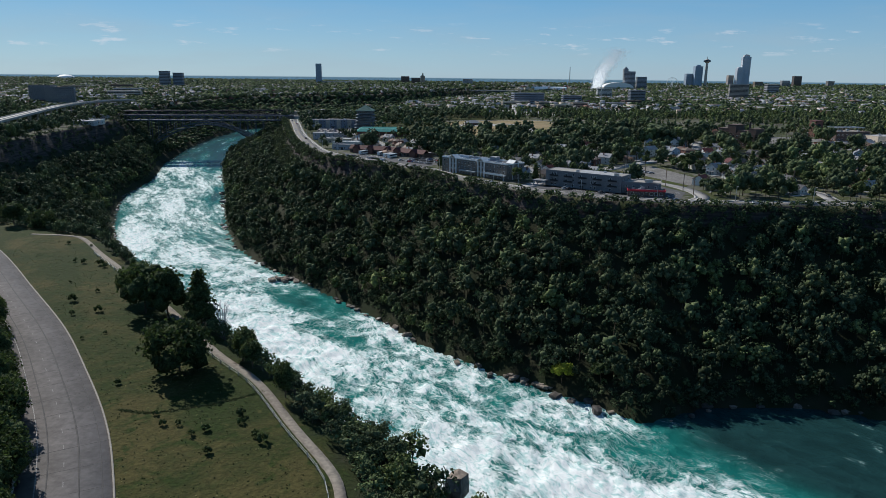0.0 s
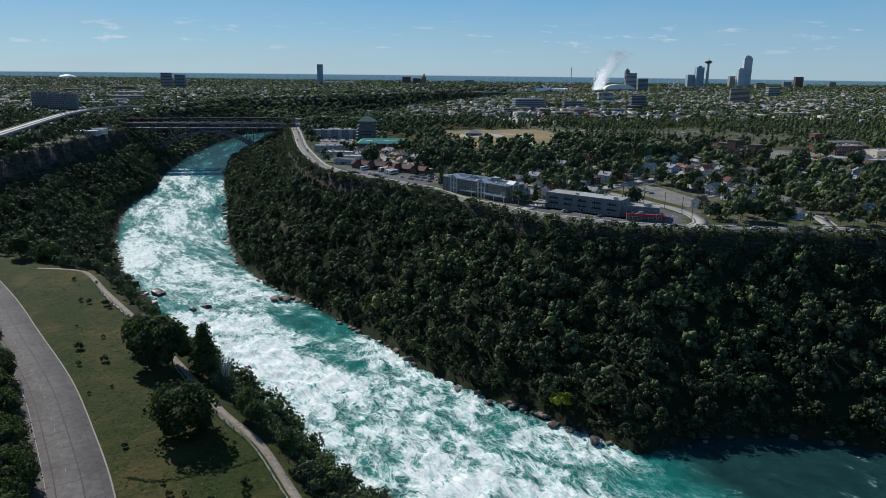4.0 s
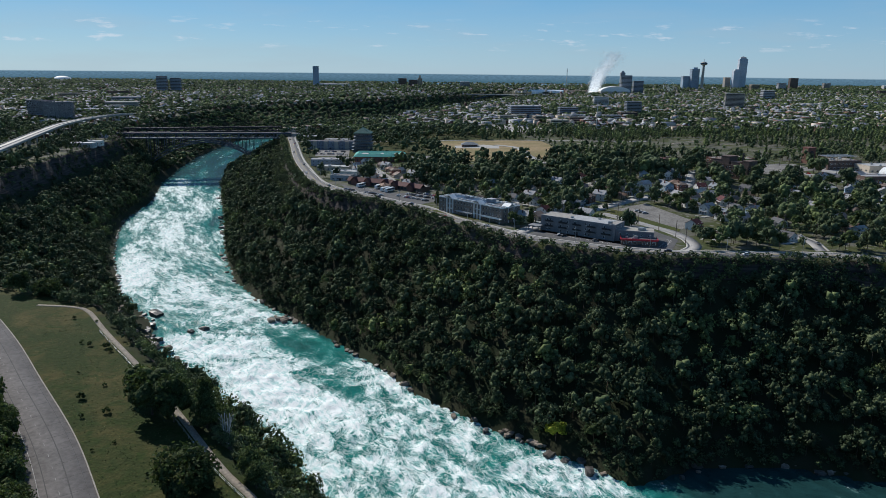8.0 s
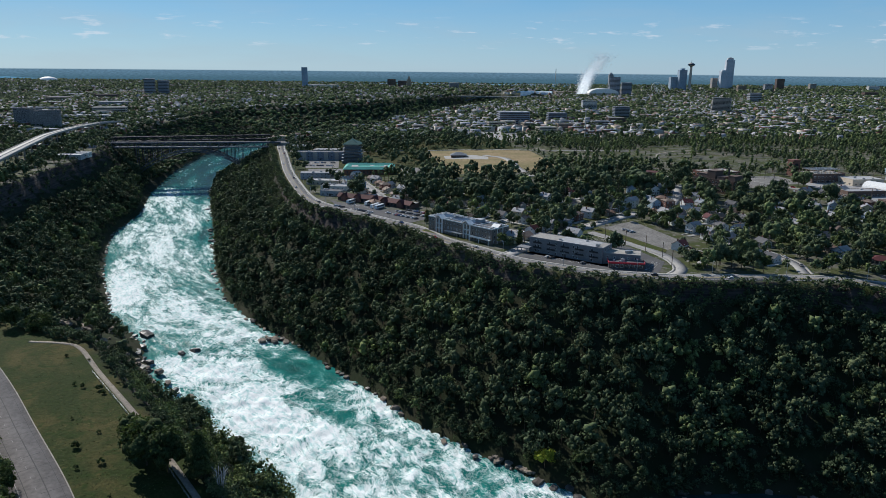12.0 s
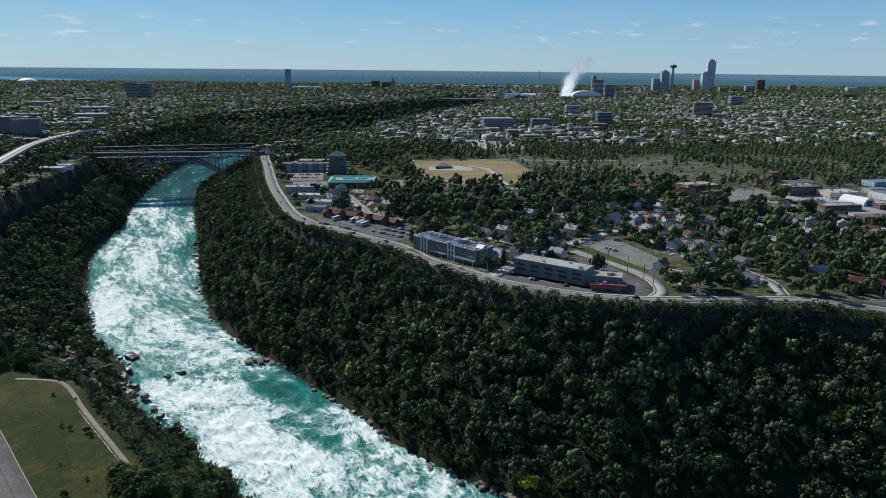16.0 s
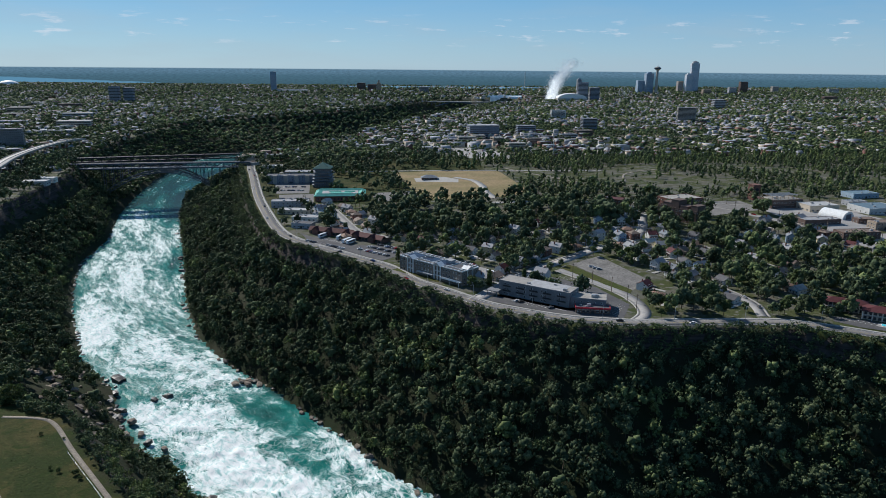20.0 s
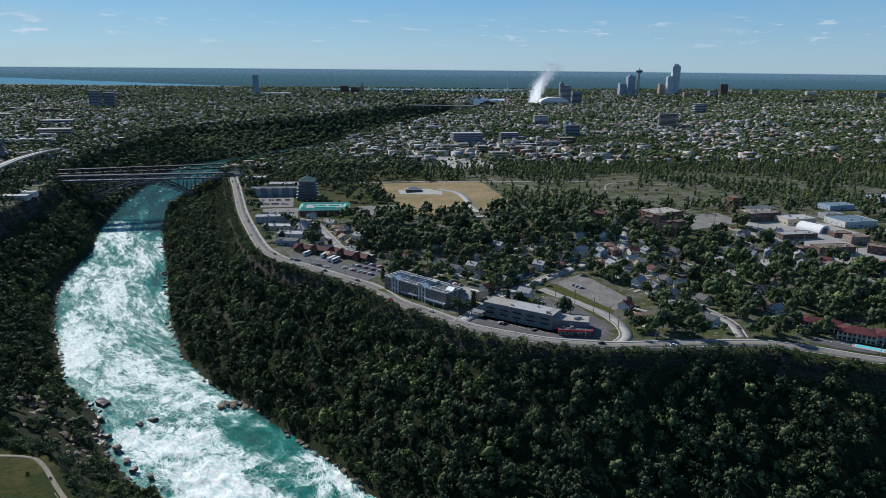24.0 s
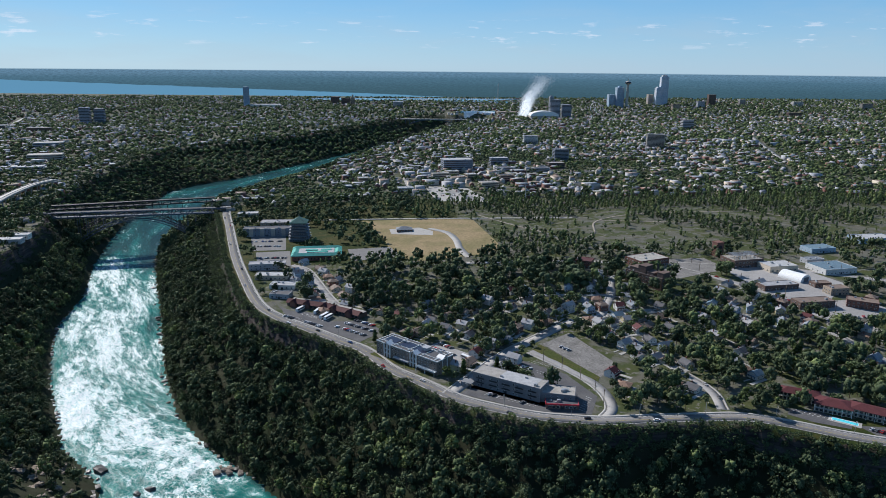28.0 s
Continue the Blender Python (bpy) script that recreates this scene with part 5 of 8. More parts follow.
def flat_building(name, label, category, x, y, ang, L, D, floors, fh=3.2, bays=8, side=3, wall="grey", roof="grey", parapet=0.7, win=(1.3, 1.5), units=2, door=True, frame=PAINT, group="", rim_wall=None, seed=0, lifted=True, banded=False):
    """A flat-roofed block; x, y is the front left corner, the front looks towards local -y."""
    rnd = random.Random(seed + int(L * 10))
    if lifted:
        x, y, z = site(x, y)
    else:
        z = gz(x, y)
    ob = thing(name, label, category, pose(x, y, z, 0, 0, ang), group)
    H = floors * fh + 0.3
    part("wall", boxes((0, 0, -1.5, L, D, H)), WALL[wall], ob)
    part("roof", boxes((0.3, 0.3, H, L - 0.3, D - 0.3, H + 0.12)), ROOF[roof], ob)
    e = 0.3
    part("parapet", boxes((-0.05, -0.05, H - 0.25, L + 0.05, e, H + parapet), (-0.05, D - e, H - 0.25, L + 0.05, D + 0.05, H + parapet), (-0.05, e, H - 0.25, e, D - e, H + parapet), (L - e, e, H - 0.25, L + 0.05, D - e, H + parapet)),
         rim_wall or WALL[wall], ob)
    zs = [0.9 + fh * k for k in range(floors)]
    if banded:
        band = None
        for zz in zs:
            if band is None:
                band = part("window_band", boxes((1, -0.08, 0, L - 1, 0.05, win[1]), (-0.08, 1, 0, 0.05, D - 1, win[1]), (L - 0.05, 1, 0, L + 0.08, D - 1, win[1])), GLASS, ob)
                band.matrix_basis = pose(0, 0, zz)
            else:
                share("window_band", band.data, ob, pose(0, 0, zz))
        side = 0
    else:
        put_windows(ob, spread(0.8, L - 0.8, bays), zs, 0, win[0], win[1], frame=frame)
    if side:
        put_windows(ob, spread(0.8, D - 0.8, side), zs, L, win[0], win[1], 90, frame=frame)
        put_windows(ob, spread(0.8, D - 0.8, side), zs, 0, win[0], win[1], -90, frame=frame)
    if door:
        part("door", boxes((L * 0.5 - 1.0, -0.12, 0, L * 0.5 + 1.0, 0.05, 2.3)), GLASS, ob)
    for k in range(units):
        ux, uy, s = rnd.uniform(2, max(L - 5, 2.5)), rnd.uniform(1.5, max(D - 4, 2)), rnd.uniform(1.2, 2.6)
        part("roof_unit", boxes((ux, uy, H + 0.1, ux + s, uy + s * 0.8, H + 0.1 + s * 0.6), (ux + 0.2, uy + 0.2, H + 0.1 + s * 0.6, ux + s - 0.2, uy + s * 0.8 - 0.2, H + 0.2 + s * 0.6)), METAL, ob)
    c, s_ = math.cos(radians(ang)), math.sin(radians(ang))
    keep_poly([(x + c * a - s_ * b, y + s_ * a + c * b) for a, b in ((-1, -1), (L + 1, -1), (L + 1, D + 1), (-1, D + 1))], 3.0)
    return ob, H


def gable(bm, x0, y0, x1, y1, z, rise, over=0.4, along="x", th=0.18):
    """A pitched roof of two slabs with eaves over a rectangle."""
    if along == "x":
        m = (y0 + y1) / 2
        k = rise / (m - y0)
        prof = [(y0 - over, z - over * k), (m, z + rise), (y1 + over, z - over * k)]
        ends = (x0 - over, x1 + over)
        P = lambda e, a, h: (e, a, h)
    else:
        m = (x0 + x1) / 2
        k = rise / (m - x0)
        prof = [(x0 - over, z - over * k), (m, z + rise), (x1 + over, z - over * k)]
        ends = (y0 - over, y1 + over)
        P = lambda e, a, h: (a, e, h)
    v = [[bm.verts.new(P(e, a, h + d)) for a, h in prof] for e in ends for d in (th, 0)]
    up0, lo0, up1, lo1 = v
    flip = along != "x"
    faces = [(up0[0], up1[0], up1[1], up0[1]), (up0[1], up1[1], up1[2], up0[2]), (lo0[1], lo1[1], lo1[0], lo0[0]), (lo0[2], lo1[2], lo1[1], lo0[1]),
             (up0[0], lo0[0], lo1[0], up1[0]), (up0[2], up1[2], lo1[2], lo0[2]),
             (up0[0], up0[1], lo0[1], lo0[0]), (up0[1], up0[2], lo0[2], lo0[1]), (up1[1], up1[0], lo1[0], lo1[1]), (up1[2], up1[1], lo1[1], lo1[2])]
    for f in faces:
        bm.faces.new(f[::-1] if flip else f)


def hip(bm, x0, y0, x1, y1, z, rise, over=0.5, th=0.18):
    x0, y0, x1, y1 = x0 - over, y0 - over, x1 + over, y1 + over
    r = min(x1 - x0, y1 - y0) / 2
    if x1 - x0 >= y1 - y0:
        ridge = [((x0 + r, (y0 + y1) / 2)), ((x1 - r, (y0 + y1) / 2))]
    else:
        ridge = [(((x0 + x1) / 2, y0 + r)), (((x0 + x1) / 2, y1 - r))]
    c = [bm.verts.new((a, b, z)) for a, b in ((x0, y0), (x1, y0), (x1, y1), (x0, y1))]
    l = [bm.verts.new((a, b, z - th)) for a, b in ((x0, y0), (x1, y0), (x1, y1), (x0, y1))]
    if abs(ridge[0][0] - ridge[1][0]) + abs(ridge[0][1] - ridge[1][1]) < 0.05:
        t = bm.verts.new((*ridge[0], z + rise))
        for i in range(4):
            bm.faces.new((c[i], c[(i + 1) % 4], t))
    else:
        a, b = [bm.verts.new((*q, z + rise)) for q in ridge]
        if x1 - x0 >= y1 - y0:
            fs = ((c[0], c[1], b, a), (c[1], c[2], b), (c[2], c[3], a, b), (c[3], c[0], a))
        else:
            fs = ((c[0], c[1], a), (c[1], c[2], b, a), (c[2], c[3], b), (c[3], c[0], a, b))
        for f in fs:
            bm.faces.new(f)
    for i in range(4):
        j = (i + 1) % 4
        bm.faces.new((l[i], l[j], c[j], c[i]))
    bm.faces.new(l[::-1])


def gable_walls(bm, x0, y0, x1, y1, h, rise, along="x"):
    add_box(bm, x0, y0, -1.0, x1, y1, h)
    if along == "x":
        m = (y0 + y1) / 2
        for x in (x0, x1):
            tri = [bm.verts.new(p) for p in ((x, y0, h), (x, y1, h), (x, m, h + rise))]
            bm.faces.new(tri if x == x1 else tri[::-1])
    else:
        m = (x0 + x1) / 2
        for y in (y0, y1):
            tri = [bm.verts.new(p) for p in ((x0, y, h), (x1, y, h), (m, y, h + rise))]
            bm.faces.new(tri if y == y0 else tri[::-1])


# ---------------------------------------------------------------- houses
HOUSES = []


def house_proto(wall, roof, w, d, h, rise, kind, word):
    ob = thing("house", word, "house", pose(0, 0, -300), "houses of the river quarter")
    bm = bmesh.new()
    if kind == "hip":
        add_box(bm, -w / 2, -d / 2, -1, w / 2, d / 2, h)
        part("wall", bm, WALL[wall], ob)
        bm = bmesh.new()
        hip(bm, -w / 2, -d / 2, w / 2, d / 2, h, rise)
    else:
        al = "x" if kind == "side" else "y"
        gable_walls(bm, -w / 2, -d / 2, w / 2, d / 2, h, rise, al)
        part("wall", bm, WALL[wall], ob)
        bm = bmesh.new()
        gable(bm, -w / 2, -d / 2, w / 2, d / 2, h, rise, 0.45, al)
    part("roof", bm, ROOF[roof], ob)
    bm = boxes((-w * 0.28, d * 0.08, h, -w * 0.28 + 0.7, d * 0.08 + 0.7, h + rise + 0.9), (-w * 0.28 - 0.08, d * 0.08 - 0.08, h + rise + 0.9, -w * 0.28 + 0.78, d * 0.08 + 0.78, h + rise + 1.05))
    part("chimney", bm, WALL["brick"], ob)
    zs = [0.9] if h < 4 else [0.9, 3.6]
    put_windows(ob, [-w * 0.28, w * 0.28], zs, -d / 2, 1.2, 1.3)
    put_windows(ob, [-d * 0.2, d * 0.25], zs, w / 2, 1.1, 1.3, 90)
    put_windows(ob, [-d * 0.2], zs, -w / 2, 1.1, 1.3, -90)
    part("door", boxes((-0.5, -d / 2 - 0.07, 0, 0.5, -d / 2 + 0.03, 2.1)), WALL["dark"], ob)
    part("driveway", boxes((w / 2 + 0.6, -d / 2 - 9, -0.4, w / 2 + 3.6, d / 2, 0.10)), CONCRETE, ob, "pale concrete driveway")
    part("walk", boxes((-0.6, -d / 2 - 9, -0.4, 0.6, -d / 2 - 1.7, 0.09)), CONCRETE, ob)
    # porch
    bm = boxes((-w * 0.42, -d / 2 - 1.7, 2.45, w * 0.42, -d / 2 - 0.05, 2.62), (-w * 0.42, -d / 2 - 1.6, 0.0, -w * 0.42 + 0.15, -d / 2 - 1.45, 2.45), (w * 0.42 - 0.15, -d / 2 - 1.6, 0.0, w * 0.42, -d / 2 - 1.45, 2.45))
    part("porch", bm, ROOF[roof], ob)
    return ob


PROTOS = [house_proto(*a) for a in (
    ("white", "grey", 7.5, 10, 5.6, 2.6, "front", "white two-storey clapboard house with grey gable roof"),
    ("white", "dark", 9, 8, 3.0, 2.4, "side", "small white bungalow with dark shingle roof"),
    ("beige", "brown", 9.5, 8.5, 3.0, 2.2, "side", "beige bungalow with brown shingle roof"),
    ("blue", "slate", 7.5, 10, 5.6, 2.6, "front", "pale blue two-storey house with slate-grey roof"),
    ("brick", "brown", 8.5, 9.5, 5.4, 2.0, "hip", "red brick house with brown hipped roof"),
    ("grey", "slate", 8, 9, 3.2, 2.6, "front", "grey-sided cottage with slate-grey roof"),
    ("tan", "orange", 10, 9, 3.1, 2.0, "hip", "tan brick bungalow with orange-brown hipped roof"),
    ("white", "blue", 8, 9, 3.4, 2.4, "front", "white cottage with pale blue metal roof"),
    ("white", "red", 8, 8.5, 4.2, 2.6, "side", "white house with dull red roof"),
    ("yellow", "grey", 8, 9.5, 5.2, 2.4, "front", "cream two-storey house with grey roof"),
)]


def place_house(x, y, k, ang, lifted=True):
    x, y, z = site(x, y) if lifted else (x, y, gz(x, y))
    HOUSES.append((x, y))
    ob = copy_thing(PROTOS[k], pose(x, y, z, 0, 0, ang))
    keep_round(x, y, 6.5)
    return ob


H1 = ((46, 612, 3), (57, 620, 5), (80, 598, 1), (64, 586, 2), (49, 577, 1), (34, 551, 2), (43, 563, 0), (112, 544, 7), (120, 549, 4), (132, 557, 0), (149, 598, 2), (144, 610, 5), (164, 581, 3), (157, 588, 1), (84, 514, 7), (92, 518, 0),
      (93, 612, 5), (8, 662, 1), (17, 672, 5), (6, 603, 2), (20, 590, 8), (27, 601, 1))
H2 = ((201, 507, 0), (210, 500, 5), (236, 572, 0), (173, 457, 8), (175, 437, 6), (26, 545, 4), (223, 429, 1), (224, 476, 2), (217, 482, 5), (275, 456, 6), (279, 446, 7), (290, 488, 1), (293, 547, 5), (326, 543, 0), (377, 504, 2), (379, 490, 1),
      (383, 476, 5), (381, 451, 1), (385, 543, 4), (424, 542, 2), (423, 524, 0), (212, 438, 6))
H3 = ((379, 627, 1), (331, 578, 3), (323, 543, 5), (293, 562, 0), (371, 589, 7), (389, 596, 4), (390, 556, 8), (258, 571, 2), (255, 543, 1), (240, 578, 5), (298, 579, 0), (237, 550, 2), (385, 654, 1), (415, 512, 6), (385, 462, 3), (276, 470, 5),
      (486, 601, 4), (-25, 669, 0), (-40, 704, 5), (-17, 683, 2), (15, 707, 1))
H4 = ((-84, 707, 5), (-61, 748, 2), (-56, 729, 0), (-4, 694, 5), (23, 688, 1), (34, 676, 2), (51, 683, 4), (-70, 698, 3), (-20, 640, 2), (-5, 628, 1), (-28, 625, 5), (60, 560, 1), (75, 560, 9), (100, 575, 5), (110, 600, 2), (180, 600, 0), (200, 620, 5),
      (175, 630, 1), (310, 620, 4), (345, 610, 2), (350, 640, 5), (270, 600, 1), (285, 520, 9), (310, 510, 2))
for k, (x, y, kind) in enumerate(H1 + H2 + H3 + H4):
    a = (-42, 48, -36, 54)[k % 4] if x < 180 else (-62, 28, -60, 22)[k % 4]
    place_house(x, y, kind, a + random.uniform(-5, 5))

hrnd = random.Random(41)
for key in ("street_cross", "street_right", "street_oak", "street_back", "street_mill", "street_factory", "street_temple"):
    c, w = STREETS[key]
    cc, _ = resample(c, max(4, int(len(c) * 1.4)))
    for side in (-1, 1):
        a, _ = sides(cc, side * (w / 2 + 11), 0)
        for i in range(1, len(cc) - 1):
            x, y = a[i] + np.array((hrnd.uniform(-2, 2), hrnd.uniform(-2, 2)))
            if y > 470 and seg_dist(np.array([x]), np.array([y]), RIM_CA)[0] > 40 and not any(math.hypot(x - u, y - v) < 13 for u, v in HOUSES) and not (120 < x < 190 and 440 < y < 550) and not (390 < x and y > 555) and x < 400 and not (x > 240 and y > 640):
                d = cc[i + 1] - cc[i - 1]
                place_house(x, y, hrnd.randrange(10), math.degrees(math.atan2(d[1], d[0])) + (0 if side > 0 else 180) + hrnd.uniform(-4, 4), False)

# ---------------------------------------------------------------- the two hotels on the rim
hotel, HH = flat_building("hotel", "three-storey beige brick hotel with white roof frames and gabled bays", "hotel", 0, 513, -46.3, 63.5, 18.5, 3, 3.5, 20, 4, "taupe", "dark", 0.5, (1.2, 1.7), 5, rim_wall=PAINT)
for x0, wd in ((9, 6.5), (37, 6.5)):
    bm = boxes((x0, -1.2, 0, x0 + 0.45, 0.0, HH + 0.5), (x0 + wd - 0.45, -1.2, 0, x0 + wd, 0.0, HH + 0.5), (x0 + wd / 2 - 0.2, -1.2, 0, x0 + wd / 2 + 0.2, 0.0, HH + 0.5),
               (x0 + 0.45, -1.1, 3.4, x0 + wd - 0.45, 0.0, 3.8), (x0 + 0.45, -1.1, 6.9, x0 + wd - 0.45, 0.0, 7.3))
    bay = part("bay_frame", bm, PAINT, hotel, "white painted bay frame")
    bm = bmesh.new()
    gable(bm, x0, -1.4, x0 + wd, 3.5, HH + 0.5, 2.0, 0.4, "y")
    part("bay_gable", bm, PAINT, hotel, "white gabled bay roof")
bm = bmesh.new()
gable(bm, 58, 6, 63.9, 12, HH + 0.5, 1.8, 0.3, "x")
part("bay_gable", bm, PAINT, hotel, "white gabled bay roof")
bm = boxes((61.5, 6, 0, 63.9, 6.4, HH + 0.5), (61.5, 11.6, 0, 63.9, 12, HH + 0.5))
part("bay_frame", bm, PAINT, hotel, "white painted bay frame")
bm = boxes((45, -3.2, 3.2, 63.5, 0, 3.6), (45, -3.2, 3.6, 63.5, -3.0, 4.5), (45, -3.1, 0, 45.3, -2.8, 3.2), (54, -3.1, 0, 54.3, -2.8, 3.2), (63.1, -3.1, 0, 63.4, -2.8, 3.2))
part("terrace", bm, PAINT, hotel, "white balustraded terrace")
bm = boxes((20, -2.2, 3.1, 36, 0, 3.4), (20, -2.2, 2.6, 36, -2.05, 3.1))
part("awning", bm, ROOF["pale"], hotel, "pale glazed awning")
SOLAR = material("solar_panel", (0.022, 0.027, 0.048), 0.3, (0.03, 0.036, 0.06), 0.5, 0.5, 1.5, 0.2, spec=0.5)
for x0 in (4, 20, 34):
    bm = boxes((x0, 5.0, HH + 0.12, x0 + 12, 13.5, HH + 0.45))
    part("roof_panel", bm, SOLAR, hotel, "dark blue solar panels")
for x0 in (3, 17.5, 32.6, 47, 60):
    part("roof_beam", boxes((x0, 0.3, HH + 0.13, x0 + 0.3, 18, HH + 0.62)), PAINT, hotel)
part("roof_beam", boxes((3, 3.9, HH + 0.13, 60, 4.2, HH + 0.66)), PAINT, hotel)
part("roof_beam", boxes((3, 14.4, HH + 0.13, 60, 14.7, HH + 0.66)), PAINT, hotel)
part("stair_tower", boxes((40, 9, HH, 45, 14, HH + 2.6), (39.8, 8.8, HH + 2.6, 45.2, 14.2, HH + 2.8)), WALL["grey"], hotel)

motel, MH = flat_building("motel", "long grey three-storey motel with patched flat roof beside the rim road", "motel", 68, 450, -36.4, 52, 15, 3, 3.3, 4, 2, "steelgrey", "gravel", 0.35, (1.2, 1.6), 3)
for x0 in (6.5, 16.5, 26.5, 36.5, 46.5):
    for k in range(3):
        share("window", window_mesh(1.2, 1.6), motel, pose(x0 - 1.7, 0, 0.9 + 3.3 * k))
        bm = boxes((x0 - 3.0, -1.2, 0.25 + 3.3 * k, x0 + 3.0, 0, 0.4 + 3.3 * k), (x0 - 3.0, -1.2, 0.4 + 3.3 * k, x0 + 3.0, -1.12, 1.3 + 3.3 * k))
        if k:
            part("balcony", bm, STEEL, motel, "dark railed balcony")
        else:
            bm.free()
part("roof_patch", boxes((20, 0.4, MH + 0.12, 47, 14.6, MH + 0.2)), ROOF["pale"], motel, "pale new roof membrane")
bm = boxes((-6.5, -6, 3.2, 2, 0.5, 3.8), (-6.2, -5.7, 0, -5.8, -5.3, 3.2), (1.0, -5.7, 0, 1.4, -5.3, 3.2), (-6.2, 0, 0, -5.8, 0.4, 3.2))
part("porch", bm, WALL["steelgrey"], motel, "grey entrance porch roof on posts")
wing, WH = flat_building("motel_wing", "low grey motel wing with weathered flat roof", "motel", 110.5, 420.5, -18, 23, 14, 2, 3.3, 5, 2, "steelgrey", "gravel", 0.5, (1.1, 1.3), 3)
diner, DH = flat_building("diner", "single-storey brown brick diner with bright red parapet", "restaurant", 112, 410.5, -10, 21.5, 8, 1, 3.4, 7, 2, "brown", "dark", 0.1, (2.0, 1.8), 3)
part("fascia", boxes((-0.35, -0.4, 3.2, 21.85, -0.06, 4.3), (-0.35, -0.06, 3.2, -0.06, 8.1, 4.3), (21.56, -0.06, 3.2, 21.85, 8.1, 4.3)), material("red_fascia", (0.50, 0.03, 0.05), 0.5, (0.35, 0.02, 0.03), 0.4, 0.5), diner, "bright red painted fascia")


def bay_lines(x, y, ang, n, step_, length, label="white painted parking bay lines"):
    x, y, z = site(x, y)
    ob = thing("bay_marking", label, "road marking", pose(x, y, z + 0.17, 0, 0, ang), "parking bay lines", "structure")
    me = None
    for i in range(n):
        if me is None:
            o = part("line", boxes((-0.07, 0, 0, 0.07, length, 0.012)), PAINT, ob)
            me = o.data
            o.matrix_basis = pose(i * step_, 0, 0, 0, 0, -25)
        else:
            share("line", me, ob, pose(i * step_, 0, 0, 0, 0, -25))


bay_lines(74, 434, -34, 13, 3.0, 5.5)
bay_lines(104, 476, -35, 10, 2.9, 5.5)
bay_lines(116, 486, -35, 9, 2.9, 5.0)
bay_lines(137, 404, 60, 8, 2.9, 5.0)
bay_lines(-86, 606, -42, 16, 2.9, 5.2)
bay_lines(-74, 612, -42, 14, 2.9, 5.2)
bay_lines(-36, 572, -42, 12, 2.9, 5.2)
bay_lines(276, 394, -40, 9, 2.9, 5.0)
bay_lines(-157, 881, 0, 13, 2.9, 5.0)
bay_lines(-140, 800, 0, 12, 2.9, 5.0)

# ---------------------------------------------------------------- temple
x, y, z = site(-112, 882)
pagoda = thing("pagoda", "seven-tiered dark stone pagoda with green tiled roofs", "temple", pose(x, y, z, 0, 0, -4))
PW = 26.0
keep_poly([(x - 2, y - 2), (x + 30, y - 4), (x + 30, y + 28), (x - 2, y + 28)], 3)
for k in range(6):
    inset = 0.5 * k
    z0 = 4.0 * k
    part("tier", boxes((inset + 1.2, inset + 1.2, z0 - (1 if k == 0 else 0), PW - inset - 1.2, PW - inset - 1.2, z0 + 3.2)), WALL["dark"], pagoda)
    bm = bmesh.new()
    bmh = (inset, z0 + 3.2)
    hip(bm, inset + 0.6, inset + 0.6, PW - inset - 0.6, PW - inset - 0.6, z0 + 3.2, 0.8, 0.9, 0.22)
    part("tier_roof", bm, ROOF["slate"], pagoda)
    wd = (PW - 2 * inset - 4) / 7
    me = window_mesh(wd * 0.62, 1.6, WALL["grey"])
    for j in range(7):
        share("window", me, pagoda, pose(inset + 2 + wd * (j + 0.5), inset + 1.2, z0 + 0.9))
        share("window", me, pagoda, pose(PW - inset - 1.2, inset + 2 + wd * (j + 0.5), z0 + 0.9, 0, 0, 90))
bm = bmesh.new()
hip(bm, 3.2, 3.2, PW - 3.2, PW - 3.2, 24.0, 7.0, 1.4, 0.3)
part("crown_roof", bm, ROOF["darkgreen"], pagoda, "dark green tiled pyramid roof")
bm = bmesh.new()
beam(bm, (PW / 2, PW / 2, 30.5), (PW / 2, PW / 2, 33.5), 0.35)
part("finial", bm, METAL, pagoda)

x, y, z = site(-98, 786)
hall = thing("temple_hall", "long low temple hall with bright green tiled hipped roofs", "temple", pose(x, y, z, 0, 0, 2))
keep_poly([(x - 2, y - 2), (x + 62, y), (x + 62, y + 46), (x - 2, y + 46)], 2)
part("wall", boxes((1.5, 1.5, -1, 57.5, 40, 6.2)), WALL["brick"], hall)
part("flat_roof", boxes((8, 8, 6.2, 50, 34, 6.8)), ROOF["pale"], hall, "pale inner flat roof")
for b in ((0, 0, 59, 9), (0, 33, 59, 42), (0, 8.6, 9, 33.4), (50, 8.6, 59, 33.4)):
    bm = bmesh.new()
    hip(bm, b[0] + 0.8, b[1] + 0.8, b[2] - 0.8, b[3] - 0.8, 6.3, 2.6, 0.8, 0.25)
    part("eave_roof", bm, ROOF["green"], hall, "bright green tiled eave roof")
for b in ((18, 14, 42, 19), (16, 23, 30, 28), (34, 23, 46, 28)):
    bm = boxes((b[0], b[1], 6.8, b[2], b[3], 7.6))
    part("roof_light", bm, ROOF["green"], hall)
put_windows(hall, spread(3, 56, 14), [1.4], 1.5, 1.6, 2.6, frame=WALL["dark"])
put_windows(hall, spread(3, 38, 8), [1.4], 57.5, 1.6, 2.6, 90, frame=WALL["dark"])

inn, IH = flat_building("apartment_house", "blue-grey three-storey lodging house with white bays beside temple", "lodging", -174, 912, 2, 62, 16, 3, 3.3, 14, 3, "bluegrey", "dark", 0.6, (1.4, 1.6), 4)
for x0 in (8, 22, 36, 50):
    part("bay", boxes((x0, -1.4, 0, x0 + 5, 0.05, IH + 0.4), (x0 - 0.2, -1.6, IH + 0.4, x0 + 5.2, 0.3, IH + 0.7)), WALL["stone"], inn, "pale rendered bay")
